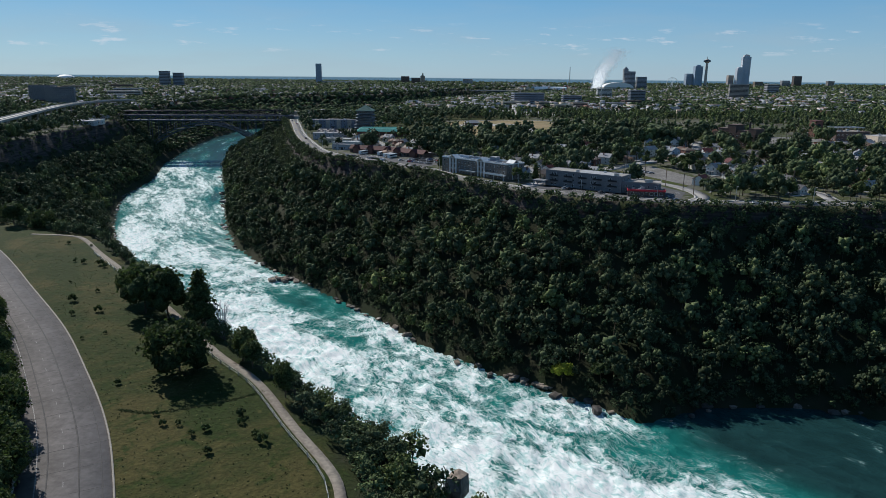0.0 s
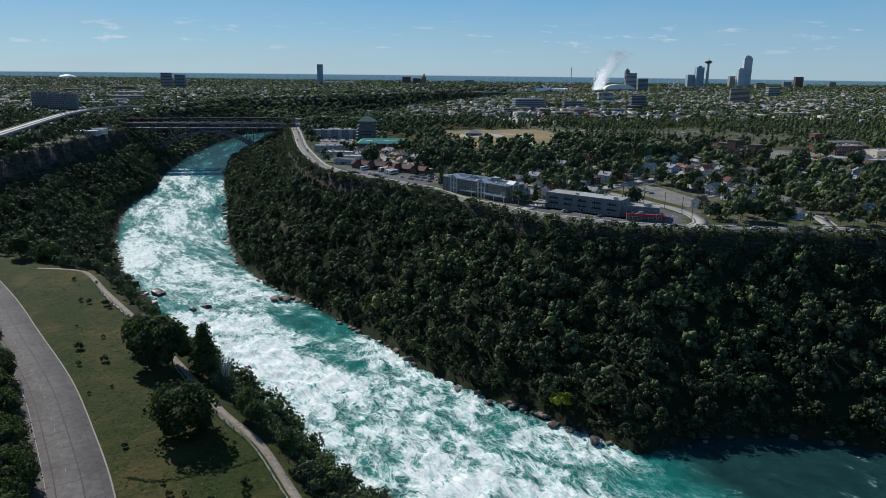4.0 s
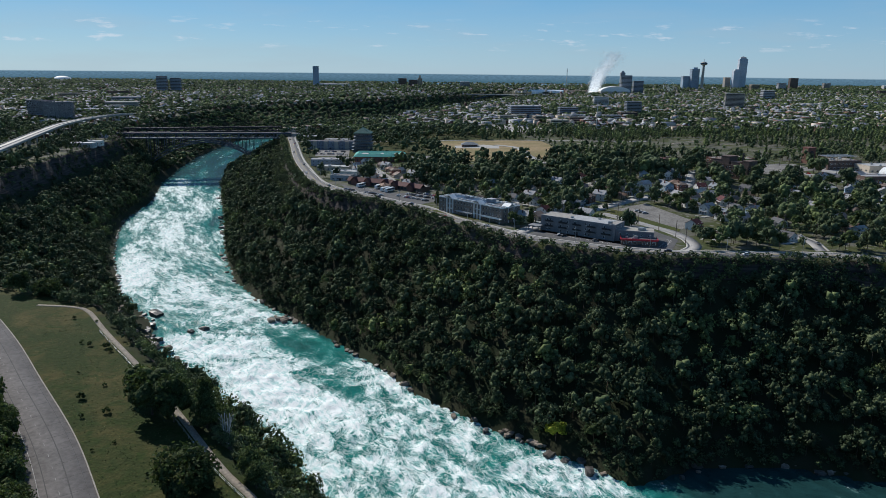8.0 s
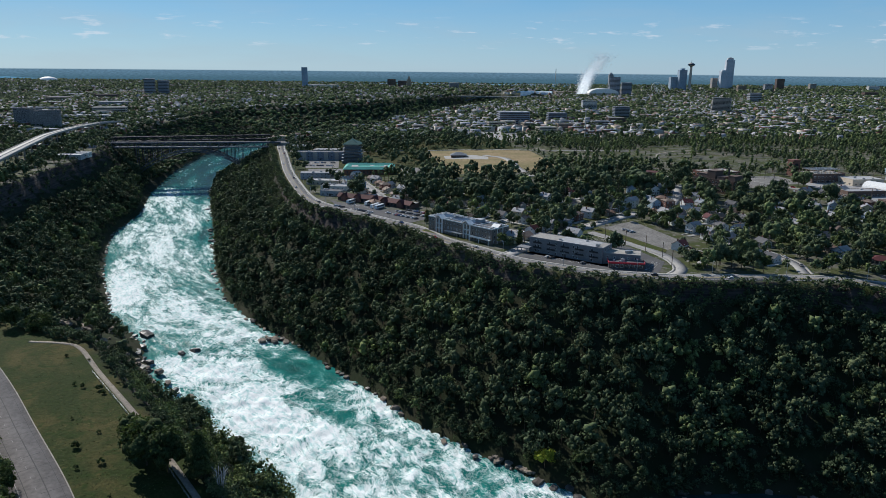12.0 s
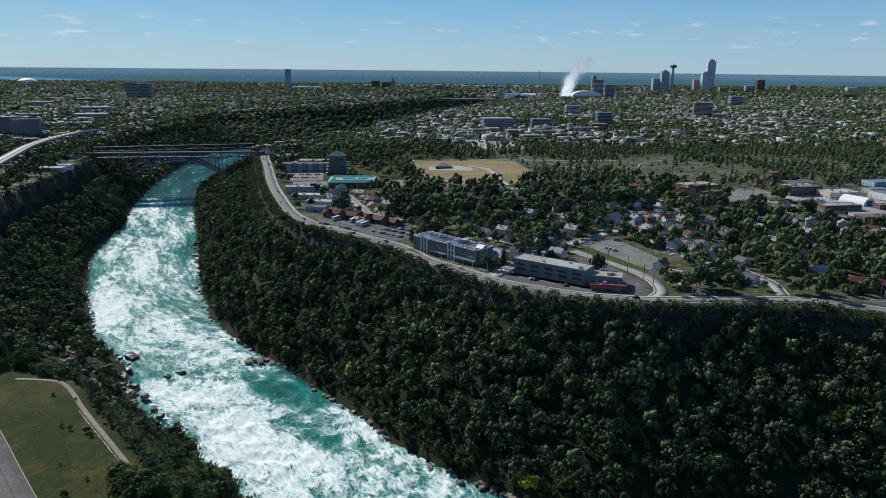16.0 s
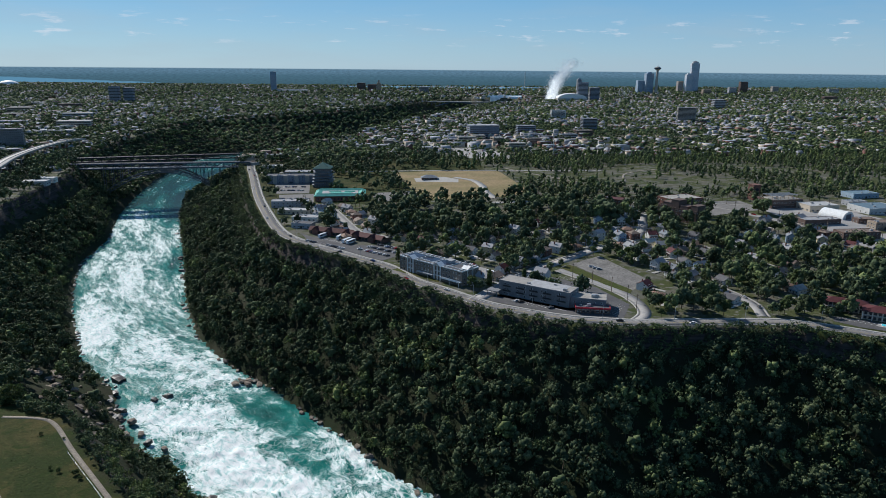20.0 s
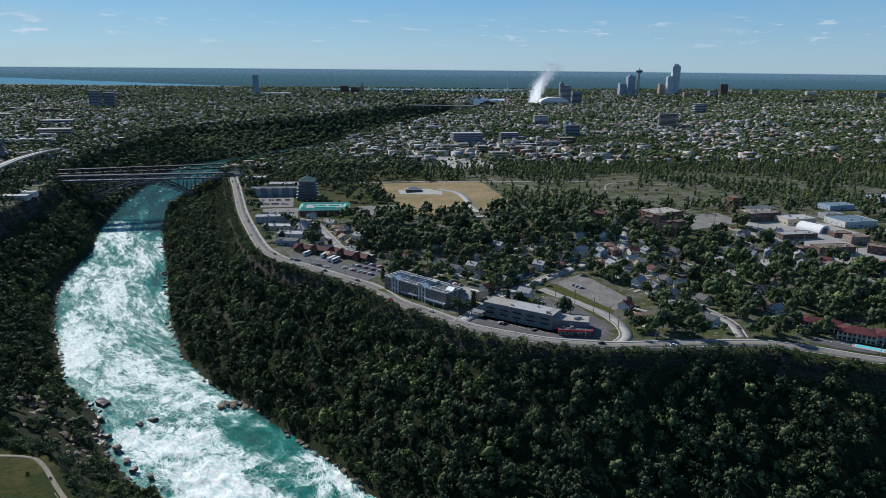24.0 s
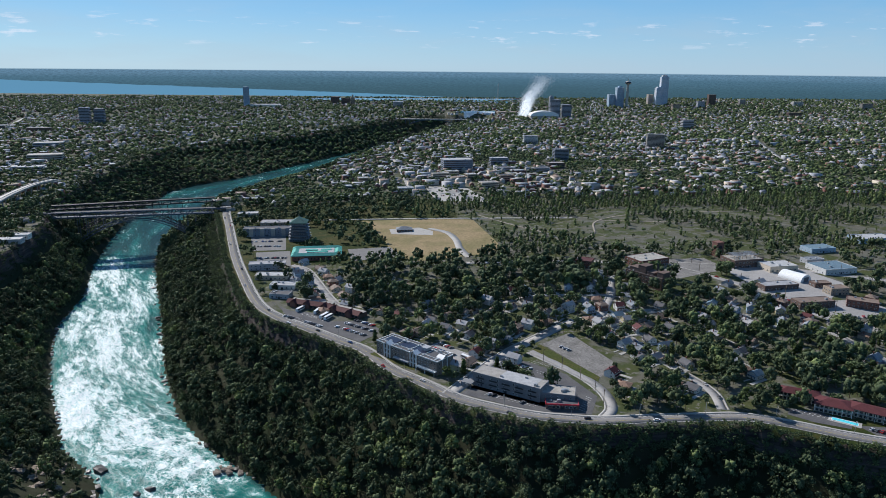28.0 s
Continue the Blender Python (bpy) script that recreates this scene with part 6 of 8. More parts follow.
flat_building("shop", "low brown shop with flat roof beside the bridge road", "shop", -160, 962, 0, 44, 22, 2, 3.6, 8, 3, "tan", "grey", 0.6, (1.6, 1.5), 4)
flat_building("customs_house", "low pale customs building at the bridge head", "customs", -205, 1040, 6, 30, 16, 1, 4.2, 6, 2, "stone", "pale", 0.5, (2.2, 1.8), 3)
flat_building("shop_row", "row of low shops with patched grey roofs", "shop", -140, 752, 4, 40, 14, 2, 3.2, 8, 2, "grey", "grey", 0.5, (1.5, 1.4), 3)
flat_building("shop_row", "row of low shops with patched grey roofs", "shop", -128, 718, -4, 34, 14, 1, 3.8, 7, 2, "beige", "pale", 0.5, (1.8, 1.6), 3)
flat_building("shop", "white-roofed low shop beside the rim road", "shop", -108, 684, -8, 26, 14, 1, 3.8, 5, 2, "white", "pale", 0.5, (1.8, 1.6), 2)
flat_building("shop", "grey concrete shop with dark flat roof", "shop", -104, 655, -14, 20, 12, 1, 4.2, 4, 2, "grey", "dark", 0.5, (1.8, 1.6), 2)


def shop_plaza(x, y, ang, L, D, gables):
    x, y, z = site(x, y)
    ob = thing("shop_plaza", "low brick shop row with steep maroon roofs and gables", "shops", pose(x, y, z, 0, 0, ang), "plaza shops")
    keep_poly([(x - 2, y - 4)] + [(x + math.cos(radians(ang)) * a - math.sin(radians(ang)) * b, y + math.sin(radians(ang)) * a + math.cos(radians(ang)) * b) for a, b in ((L, 0), (L, D), (0, D))], 3)
    part("wall", boxes((0, 0, -1, L, D, 3.8)), WALL["brown"], ob)
    bm = bmesh.new()
    gable(bm, 0, -1.2, L, D * 0.55, 3.8, 2.8, 0.5, "x")
    part("roof", bm, ROOF["maroon"], ob)
    part("back_roof", boxes((0.3, D * 0.55, 3.8, L - 0.3, D - 0.3, 4.3)), ROOF["gravel"], ob)
    for g in gables:
        bm = bmesh.new()
        gable(bm, g, -2.6, g + 6.5, 4.0, 4.2, 3.0, 0.4, "y")
        part("gable", bm, ROOF["maroon"], ob)
        bm = bmesh.new()
        gable_walls(bm, g + 0.3, -2.2, g + 6.2, 0.1, 4.2, 2.7, "y")
        part("gable_front", bm, WALL["brick"], ob)
    put_windows(ob, spread(1, L - 1, int(L / 4)), [0.6], 0, 2.6, 2.3, frame=WALL["dark"])


shop_plaza(-84, 632, -24, 44, 13, (4, 18, 36))
shop_plaza(-44, 612, -38, 36, 12, (3, 22))

# ---------------------------------------------------------------- red-roofed motel and pool
def roofed_row(x, y, ang, L, D, floors, name="lodge", group="wings of the red-roofed motel"):
    x, y, z = site(x, y)
    ob = thing(name, "two-storey motel wing with dark red hipped roof and open galleries", "motel", pose(x, y, z, 0, 0, ang), group)
    H = 3.0 * floors
    c, s = math.cos(radians(ang)), math.sin(radians(ang))
    keep_poly([(x + c * a - s * b, y + s * a + c * b) for a, b in ((-1, -2), (L + 1, -2), (L + 1, D + 1), (-1, D + 1))], 2)
    part("wall", boxes((0, 0, -1, L, D, H)), WALL["beige"], ob)
    bm = bmesh.new()
    hip(bm, 0, -1.6, L, D, H, 2.3, 0.6, 0.2)
    part("roof", bm, ROOF["red"], ob, "dark red shingle hipped roof")
    part("gallery", boxes((0, -1.5, 2.7, L, 0, 2.9)), CONCRETE, ob)
    part("railing", boxes((0, -1.5, 3.7, L, -1.44, 3.8), (0, -1.5, 3.3, L, -1.46, 3.36)), PAINT, ob)
    for i in range(int(L / 5) + 1):
        part("column", boxes((i * (L - 0.3) / int(L / 5), -1.5, 0, i * (L - 0.3) / int(L / 5) + 0.3, -1.2, H)), PAINT, ob)
    put_windows(ob, spread(0.5, L - 0.5, int(L / 2.6)), [0.4, 3.2], 0, 1.7, 2.0, frame=WALL["dark"])


roofed_row(277, 413, -28, 26, 9, 2)
roofed_row(291, 394, -34, 22, 13, 2)
roofed_row(310, 386, -40, 30, 11, 2)
pool_z = site(295, 381)[2]
px_, py_, _ = site(295, 381)
pool = thing("swimming_pool", "long bright turquoise swimming pool with pale paved rim", "pool", pose(px_, py_, pool_z, 0, 0, -40))
part("deck", boxes((-2, -2.2, -0.5, 17, 5.2, 0.14)), CONCRETE, pool)
part("coping", boxes((-0.3, -0.3, 0.14, 15.3, 0, 0.26), (-0.3, 3.6, 0.14, 15.3, 3.9, 0.26), (-0.3, 0, 0.14, 0, 3.6, 0.26), (15, 0, 0.14, 15.3, 3.6, 0.26)), PAINT, pool)
part("pool_water", boxes((0, 0, 0.14, 15, 3.6, 0.2)), material("pool_water", (0.10, 0.62, 0.72), 0.1, (0.14, 0.70, 0.78), 0.5, 0.4), pool, "clear turquoise water")
keep_poly([(288, 378), (300, 368), (306, 376), (294, 388)], 4)

# ---------------------------------------------------------------- works and workshops
flat_building("brick_works", "long red brick works with broad grey flat roof", "factory", 300, 728, 20, 40, 26, 2, 4.0, 10, 5, "brick", "gravel", 0.5, (2.2, 1.6), 3)
ruin = flat_building("derelict_mill", "derelict dark brick mill with stepped roofs", "factory", 268, 690, -58, 44, 16, 3, 3.6, 11, 4, "brown", "dark", 0.8, (2.0, 1.8), 4)[0]
for k, (a, b, h) in enumerate(((3, 13, 4), (13, 22, 7.5), (24, 32, 3), (36, 43, 5))):
    part("roof_house", boxes((a, 3, 11, b, 15, 11 + h), (a - 0.2, 2.8, 11 + h, b + 0.2, 15.2, 11.3 + h)), WALL["brown"], ruin)
bm = bmesh.new()
beam(bm, (30, 12, 11), (30, 12, 22), 1.2)
part("chimney", bm, STEEL, ruin, "black iron chimney")
fac = flat_building("chemical_works", "maroon factory with pipe racks on its roof", "factory", 408, 722, 10, 38, 24, 2, 4.2, 8, 4, "maroon" if "maroon" in WALL else "brown", "gravel", 0.6, (2.4, 1.6), 6)[0]
for k in range(7):
    bm = bmesh.new()
    xx = 3 + 5 * k
    beam(bm, (xx, 4, 8.7), (xx, 20, 8.7), 0.4)
    beam(bm, (xx, 4, 8.7), (xx, 4, 12.5), 0.35)
    beam(bm, (xx, 20, 8.7), (xx, 20, 12.5), 0.35)
    beam(bm, (xx, 4, 12.5), (xx, 20, 12.5), 0.35)
    part("pipe_rack", bm, WALL["tan"], fac)
for k in range(4):
    bm = bmesh.new()
    beam(bm, (2, 6 + 4 * k, 12.9), (36, 6 + 4 * k, 12.9), 0.7)
    part("pipe", bm, METAL, fac)
x, y, z = site(412, 772)
tower = thing("works_tower", "square red brick works tower with a dark round emblem", "tower", pose(x, y, z, 0, 0, 12))
part("shaft", boxes((0, 0, -1, 9, 9, 17), (-0.3, -0.3, 16.2, 9.3, 9.3, 17.4)), WALL["brick"], tower)
bm = bmesh.new()
bmesh.ops.create_cone(bm, cap_ends=True, segments=20, radius1=2.2, radius2=2.2, depth=0.2, matrix=pose(4.5, -0.1, 11.5, 90))
part("emblem", bm, STEEL, tower, "dark round emblem")
put_windows(tower, [2.0, 4.5, 7.0], [2, 6], 0, 1.2, 1.8)
flat_building("warehouse", "white-roofed warehouse beside factory yard", "warehouse", 441, 704, 6, 34, 22, 1, 6.0, 6, 3, "beige", "pale", 0.4, (2.4, 1.6), 3)
flat_building("warehouse", "low brown warehouse with grey roof", "warehouse", 398, 640, 6, 38, 14, 1, 5.0, 8, 3, "brown", "grey", 0.4, (2.0, 1.5), 2)
x, y, z = site(452, 664)
shed = thing("arched_store", "white arched fabric store hall", "store hall", pose(x, y, z, 0, 0, 24))
keep_poly([(x - 3, y - 3), (x + 30, y + 5), (x + 26, y + 30), (x - 8, y + 22)], 2)
bm = bmesh.new()
ring = [(math.cos(math.pi * i / 14) * 9 + 9, math.sin(math.pi * i / 14) * 7.5) for i in range(15)]
rows_ = [[bm.verts.new((u, v, w)) for u, w in ring] for v in (0, 9, 18, 26)]
for r0, r1 in zip(rows_[:-1], rows_[1:]):
    for i in range(14):
        bm.faces.new((r0[i + 1], r0[i], r1[i], r1[i + 1]))
bm.faces.new(rows_[0])
bm.faces.new(rows_[-1][::-1])
part("vault", bm, PAINT, shed)
part("gate", boxes((5, -0.1, 0, 13, 0.05, 5)), WALL["dark"], shed)
for a in (("workshop", "blue-roofed white workshop hall", "workshop", 498, 690, 8, 40, 30, 1, 5.5, 8, 4, "white", "blue"), ("workshop", "pale blue workshop with grey-blue metal roof", "workshop", 540, 780, 8, 34, 20, 1, 5.0, 7, 3, "blue", "blue"),
          ("workshop", "low blue-grey workshop with pale roof", "workshop", 635, 822, 4, 50, 24, 1, 6.0, 9, 3, "blue", "pale"), ("workshop", "low grey workshop with dark roof", "workshop", 505, 735, 6, 22, 12, 1, 4.5, 5, 2, "grey", "slate"),
          ("apartment_block", "brown brick two-storey block with flat roof", "apartments", 401, 584, 4, 36, 14, 2, 3.2, 9, 3, "brown", "brown"), ("apartment_block", "brown brick two-storey block with dark roof", "apartments", 452, 590, -34, 26, 14, 2, 3.2, 7, 3, "brick", "brown"),
          ("workshop", "low brown shed with red-brown roof", "workshop", 458, 622, 4, 20, 12, 2, 3.2, 5, 3, "tan", "brown"), ("workshop", "small brown store with flat roof", "workshop", 458, 648, 2, 18, 10, 1, 4.0, 4, 2, "brown", "brown"),
          ("brick_hall", "square red brick hall with maroon roof", "hall", 226, 745, -30, 20, 16, 2, 3.6, 5, 3, "brick", "maroon")):
    flat_building(*a, 0.4, (1.5, 1.4), 2)
x, y, z = site(30, 925)
pump = thing("pump_house", "small brick pump house with grey hipped roof", "pump house", pose(x, y, z, 0, 0, 0))
part("wall", boxes((0, 0, -1, 20, 13, 3.6)), WALL["brown"], pump)
bm = bmesh.new()
hip(bm, 0, 0, 20, 13, 3.6, 3.2, 1.0, 0.25)
part("roof", bm, ROOF["slate"], pump)
put_windows(pump, spread(1, 19, 5), [1.0], 0, 1.4, 1.4)

# ---------------------------------------------------------------- the town behind
town = [("office_block", "seven-storey glass and concrete office block", "office", 150, 1480, 6, 62, 34, 6, 4.2, 14, 7, "bluegrey", "pale"),
        ("shop_row", "low white-roofed store beside rail line", "shop", -58, 1170, 4, 36, 26, 1, 5.5, 6, 3, "grey", "pale"),
        ("apartment_block", "grey eight-storey apartment slab", "apartments", 436, 1640, 4, 34, 18, 9, 3.2, 8, 4, "bluegrey", "grey"),
        ("apartment_block", "pale fourteen-storey apartment slab", "apartments", 770, 1900, -14, 46, 22, 13, 3.1, 8, 4, "stone", "grey"),
        ("office_block", "blue-grey six-storey office beside the high street", "office", 268, 1570, 4, 40, 20, 5, 3.6, 10, 4, "bluegrey", "pale"),
        ("apartment_block", "white eight-storey apartment house", "apartments", 440, 2010, 0, 40, 20, 8, 3.2, 8, 4, "white", "grey"),
        ("town_block", "brick corner block on the high street", "shops", 396, 1535, 6, 36, 22, 3, 3.6, 8, 4, "brown", "gravel")]
for k, (x0, y0) in enumerate(((28, 1313), (44, 1232), (118, 1380), (92, 1447), (72, 1520), (186, 1365), (234, 1469), (268, 1486), (150, 1410), (170, 1395), (276, 1399), (250, 1350), (-24, 1245), (-54, 1262), (200, 1262), (272, 1227), (-80, 1300), (-30, 1330), (320, 1420), (350, 1480))):
    town.append(("town_block", "low commercial block with flat roof on the high street", "shops", x0, y0, 5 + 3 * (k % 3), 20 + (k * 7) % 17, 14 + (k * 5) % 9, 1 + k % 3, 3.8, 5, 2, ("brown", "grey", "beige", "brick", "stone", "tan")[k % 6], ("grey", "pale", "gravel", "dark")[k % 4]))
for k, a in enumerate(town):
    flat_building(*a, 0.6, (1.9, 1.7), 2, group="town blocks", seed=k, banded=True)


def high_rise(name, label, x, y, w, d, top, mat, band, base=None, cap=None, ang=0, every=3.6):
    """A far tower: its shaft, one band of windows a few floors high each, and a cap."""
    base = gz(x, y) if base is None else base
    ob = thing(name, label, "tower", pose(x, y, base, 0, 0, ang))
    H = top - base
    part("shaft", boxes((-w / 2, 0, -3, w / 2, d, H)), mat, ob)
    n = max(3, int(H / (every * 1.4)))
    me = None
    for k in range(n):
        z0 = H * (k + 0.25) / n
        if me is None:
            o = part("window_band", boxes((-w / 2 - 0.15, -0.2, 0, w / 2 + 0.15, d + 0.2, H / n * 0.40)), band, ob)
            o.matrix_basis = pose(0, 0, z0)
            me = o.data
        else:
            share("window_band", me, ob, pose(0, 0, z0))
    if cap:
        part("cap", boxes((-w * cap / 2, d * (1 - cap) / 2, H, w * cap / 2, d * (1 + cap) / 2, H + w * 0.18)), mat, ob)
    return ob, H


high_rise("glass_tower", "tall blue glass casino hotel tower", -650, 3720, 30, 26, 115, WALL["blue"], WALL["bluegrey"], ang=8)
# haze put into the colours: lightened walls, blue bands in place of glass
ht, hh = high_rise("hotel_tower", "very tall pale hotel tower with haze in its colour and dark window lines", 1688, 3969, 44, 34, 178, WALL["tower"], WALL["blue"], cap=0.7, ang=-6)
bm = bmesh.new()
hip(bm, -15, 5, 15, 29, hh + 8, 6, 0, 0.5)
part("crown", bm, ROOF["slate"], ht)
high_rise("hotel_tower", "pale hotel slab with haze in its colour beside the tallest tower", 1650, 3950, 34, 30, 116, WALL["tower"], WALL["blue"], cap=0.6)
high_rise("hotel_tower", "brown hotel block beside the tall towers", 1618, 3990, 30, 30, 78, WALL["tan"], WALL["bluegrey"])
high_rise("hotel_tower", "blue glass casino hotel slab", 1352, 3760, 40, 36, 122, WALL["blue"], WALL["bluegrey"], cap=0.5)
high_rise("hotel_tower", "lower blue glass casino wing", 1316, 3790, 36, 36, 84, WALL["blue"], WALL["bluegrey"])
# observation tower
sx, sy = 1383, 3742
sky_tower = thing("observation_tower", "slim concrete observation tower with a round pod", "tower", pose(sx, sy, gz(sx, sy)))
sb = 163 - gz(sx, sy)
for nm, z0, z1, r0, r1 in (("shaft", 0, sb - 22, 8, 6), ("pod_base", sb - 24, sb - 17, 7, 19), ("pod", sb - 17, sb - 10, 19, 17), ("pod_roof", sb - 10, sb - 5, 14, 7), ("mast", sb - 5, sb + 8, 1.6, 0.6)):
    bm = bmesh.new()
    bmesh.ops.create_cone(bm, cap_ends=True, segments=20, radius1=r0, radius2=r1, depth=z1 - z0, matrix=pose(0, 0, (z0 + z1) / 2))
    part(nm, bm, WALL["stone"] if nm != "pod" else GLASS, sky_tower)
# observation wheel
wx, wy = 1066, 3300
fwheel = thing("ferris_wheel", "large white observation wheel", "ferris wheel", pose(wx, wy, gz(wx, wy)))
bm = bmesh.new()
for k in range(32):
    a, b = 2 * math.pi * k / 32, 2 * math.pi * (k + 1) / 32
    beam(bm, (25 * math.cos(a), 0, 30 + 25 * math.sin(a)), (25 * math.cos(b), 0, 30 + 25 * math.sin(b)), 1.4)
part("rim", bm, PAINT, fwheel)
for k in range(8):
    bm = bmesh.new()
    a = 2 * math.pi * k / 8
    beam(bm, (0, 0, 30), (25 * math.cos(a), 0, 30 + 25 * math.sin(a)), 0.8)
    part("spoke", bm, PAINT, fwheel)
for s in (-1, 1):
    bm = bmesh.new()
    beam(bm, (s * 10, 0, 0), (0, 0, 30), 1.6)
    part("leg", bm, PAINT, fwheel)
mh, mhh = high_rise("casino_hotel", "dark casino hotel with a pointed turret by the falls", 795, 3020, 44, 34, 88, WALL["bluegrey"], GLASS)
bm = bmesh.new()
hip(bm, -26, 6, -6, 26, mhh + 8, 12, 0, 0.6)
add_box(bm, -25, 7, mhh - 30, -7, 25, mhh + 8)
part("turret", bm, ROOF["slate"], mh)
high_rise("casino_hotel", "low dark casino wing by the falls", 850, 3030, 40, 30, 66, WALL["bluegrey"], GLASS)
cas = thing("casino_hall", "broad pale barrel-roofed casino hall", "casino", pose(735, 2960, gz(735, 2960)))
bm = bmesh.new()
ring = [(math.cos(math.pi * i / 12) * 62, math.sin(math.pi * i / 12) * 20 + 14) for i in range(13)]
r0, r1 = [[bm.verts.new((u, v, w)) for u, w in ring] for v in (0, 50)]
for i in range(12):
    bm.faces.new((r0[i + 1], r0[i], r1[i], r1[i + 1]))
bm.faces.new(r0)
bm.faces.new(r1[::-1])
part("vault", bm, PAINT, cas)
part("wall", boxes((-62, 0, -3, 62, 50, 14)), WALL["stone"], cas)
for a in (("apartment_tower", "brown brick apartment tower far off", 2010, 4020, 44, 26, 78, "brown"), ("apartment_tower", "pale apartment tower far off", 2190, 4000, 36, 24, 52, "stone"), ("apartment_tower", "grey apartment block far off", 1790, 3700, 40, 24, 54, "grey"),
          ("apartment_tower", "pale apartment slab far off", 2480, 3900, 60, 24, 44, "white"), ("apartment_tower", "pale apartment slab far off", 2690, 3600, 60, 24, 48, "stone"), ("apartment_tower", "brown apartment block far off", 1560, 3500, 40, 24, 48, "tan"),
          ("apartment_tower", "grey slab apartment tower among trees", -1030, 2622, 34, 20, 70, "bluegrey"), ("apartment_tower", "grey slab apartment tower among trees", -986, 2640, 34, 20, 64, "bluegrey"),
          ("office_tower", "brown slab office tower downtown", -215, 4044, 46, 30, 54, "brown"), ("office_tower", "dark brown office block downtown", -155, 4050, 50, 30, 46, "brown"), ("office_tower", "square concrete office block downtown", 130, 3720, 50, 40, 44, "grey"),
          ("apartment_block", "grey apartment slab behind meadow", 1120, 2400, 40, 24, 46, "grey"), ("apartment_tower", "dark apartment block far off", 1900, 3000, 60, 24, 36, "brown")):
    high_rise(a[0], a[1], a[2], a[3], a[4], a[5], a[6], WALL[a[7]], GLASS)
deco, dh = high_rise("stepped_tower", "stepped old stone office tower downtown", -111, 3881, 24, 24, 56, WALL["tan"], GLASS, cap=0.6)
part("lantern", boxes((-4, 8, dh + 4, 4, 16, dh + 16)), WALL["tan"], deco)
conv = thing("exhibition_hall", "wide white-roofed exhibition hall", "hall", pose(-560, 3700, gz(-560, 3700)))
part("wall", boxes((-80, 0, -3, 80, 60, 14)), WALL["white"], conv)
part("roof", boxes((-82, -2, 14, 82, 62, 16)), ROOF["pale"], conv)
dome = thing("stadium_dome", "shallow white air-supported dome", "dome", pose(-2395, 4513, gz(-2395, 4513)))
bm = bmesh.new()
bmesh.ops.create_uvsphere(bm, u_segments=24, v_segments=12, radius=1, matrix=Matrix.Diagonal((62, 50, 30, 1)))
bmesh.ops.delete(bm, geom=[v for v in bm.verts if v.co.z < -1], context="VERTS")
part("shell", bm, PAINT, dome)
mast = thing("lattice_mast", "slim pale lattice mast rising from the scrub", "mast", pose(*site(258, 1150)))
bm = bmesh.new()
beam(bm, (0, 0, 0), (0, 0, 46), 0.9)
part("shaft", bm, METAL, mast)
for k in range(4):
    bm = bmesh.new()
    beam(bm, (-2.2 + 0.4 * k, 0, 20 + 7 * k), (2.2 - 0.4 * k, 0, 20 + 7 * k), 0.4)
    part("cross_arm", bm, METAL, mast)
far_mast = thing("radio_mast", "thin distant radio mast", "mast", pose(820, 4600, 10))
bm = bmesh.new()
beam(bm, (0, 0, 0), (0, 0, 110), 4.0)
part("shaft", bm, METAL, far_mast)

# ---------------------------------------------------------------- American side: offices, viaduct, sheds
off1 = flat_building("office_slab", "ten-storey dark concrete office slab in two wings", "office", -690, 1225, 18, 46, 18, 9, 3.5, 14, 5, "dark", "gravel", 0.8, (2.4, 1.6), 3, lifted=False)[0]
flat_building("office_slab", "ten-storey dark concrete office slab in two wings", "office", -735, 1255, -10, 44, 18, 9, 3.5, 13, 5, "dark", "gravel", 0.8, (2.4, 1.6), 3, lifted=False)
for a in ((-468, 905, 4, 26, 12, "white", "pale"), (-470, 880, 4, 30, 14, "grey", "pale"), (-520, 960, 0, 24, 12, "tan", "grey"), (-500, 1000, 6, 20, 12, "grey", "dark"), (-560, 980, 0, 30, 16, "brown", "grey")):
    flat_building("depot", "low depot shed with pale flat roof above gorge", "depot", a[0], a[1], a[2], a[3], a[4], 1, 4.6, 5, 2, a[5], a[6], 0.3, (1.8, 1.4), 2, lifted=False, group="depot sheds")
for k, a in enumerate(((-830, 1420), (-900, 1560), (-760, 1600), (-960, 1760), (-1040, 1900), (-860, 1850), (-980, 2050), (-1180, 2200), (-1080, 2300), (-760, 1480), (-1250, 2450), (-1120, 2080), (-1300, 2150), (-920, 1660))):
    flat_building("town_block", "low commercial block with flat roof on the high street", "shops", a[0], a[1], 8 * (k % 3), 44 + (k * 13) % 40, 22 + (k * 7) % 18, 1 + k % 3, 4.4, 8, 3, ("brown", "grey", "stone", "tan")[k % 4], ("pale", "grey", "gravel")[k % 3], 0.6, (2.4, 1.9), 2, lifted=False, group="town blocks", seed=k, banded=True)

VIA = smooth_line([(-440, 670), (-462, 740), (-496, 845), (-524, 932), (-551, 1018), (-571, 1119), (-580, 1192), (-583, 1250), (-574, 1300)], 7)
PALEDECK = material("bleached_concrete", (0.52, 0.50, 0.46), 0.85, (0.42, 0.40, 0.37), 0.1, 0.6, 0.8, 0.2)
viaduct = thing("viaduct", "curving pale concrete road viaduct on piers", "viaduct", kind="structure")
va, vb = sides(VIA, -7.5, 7.5)
n = len(VIA)


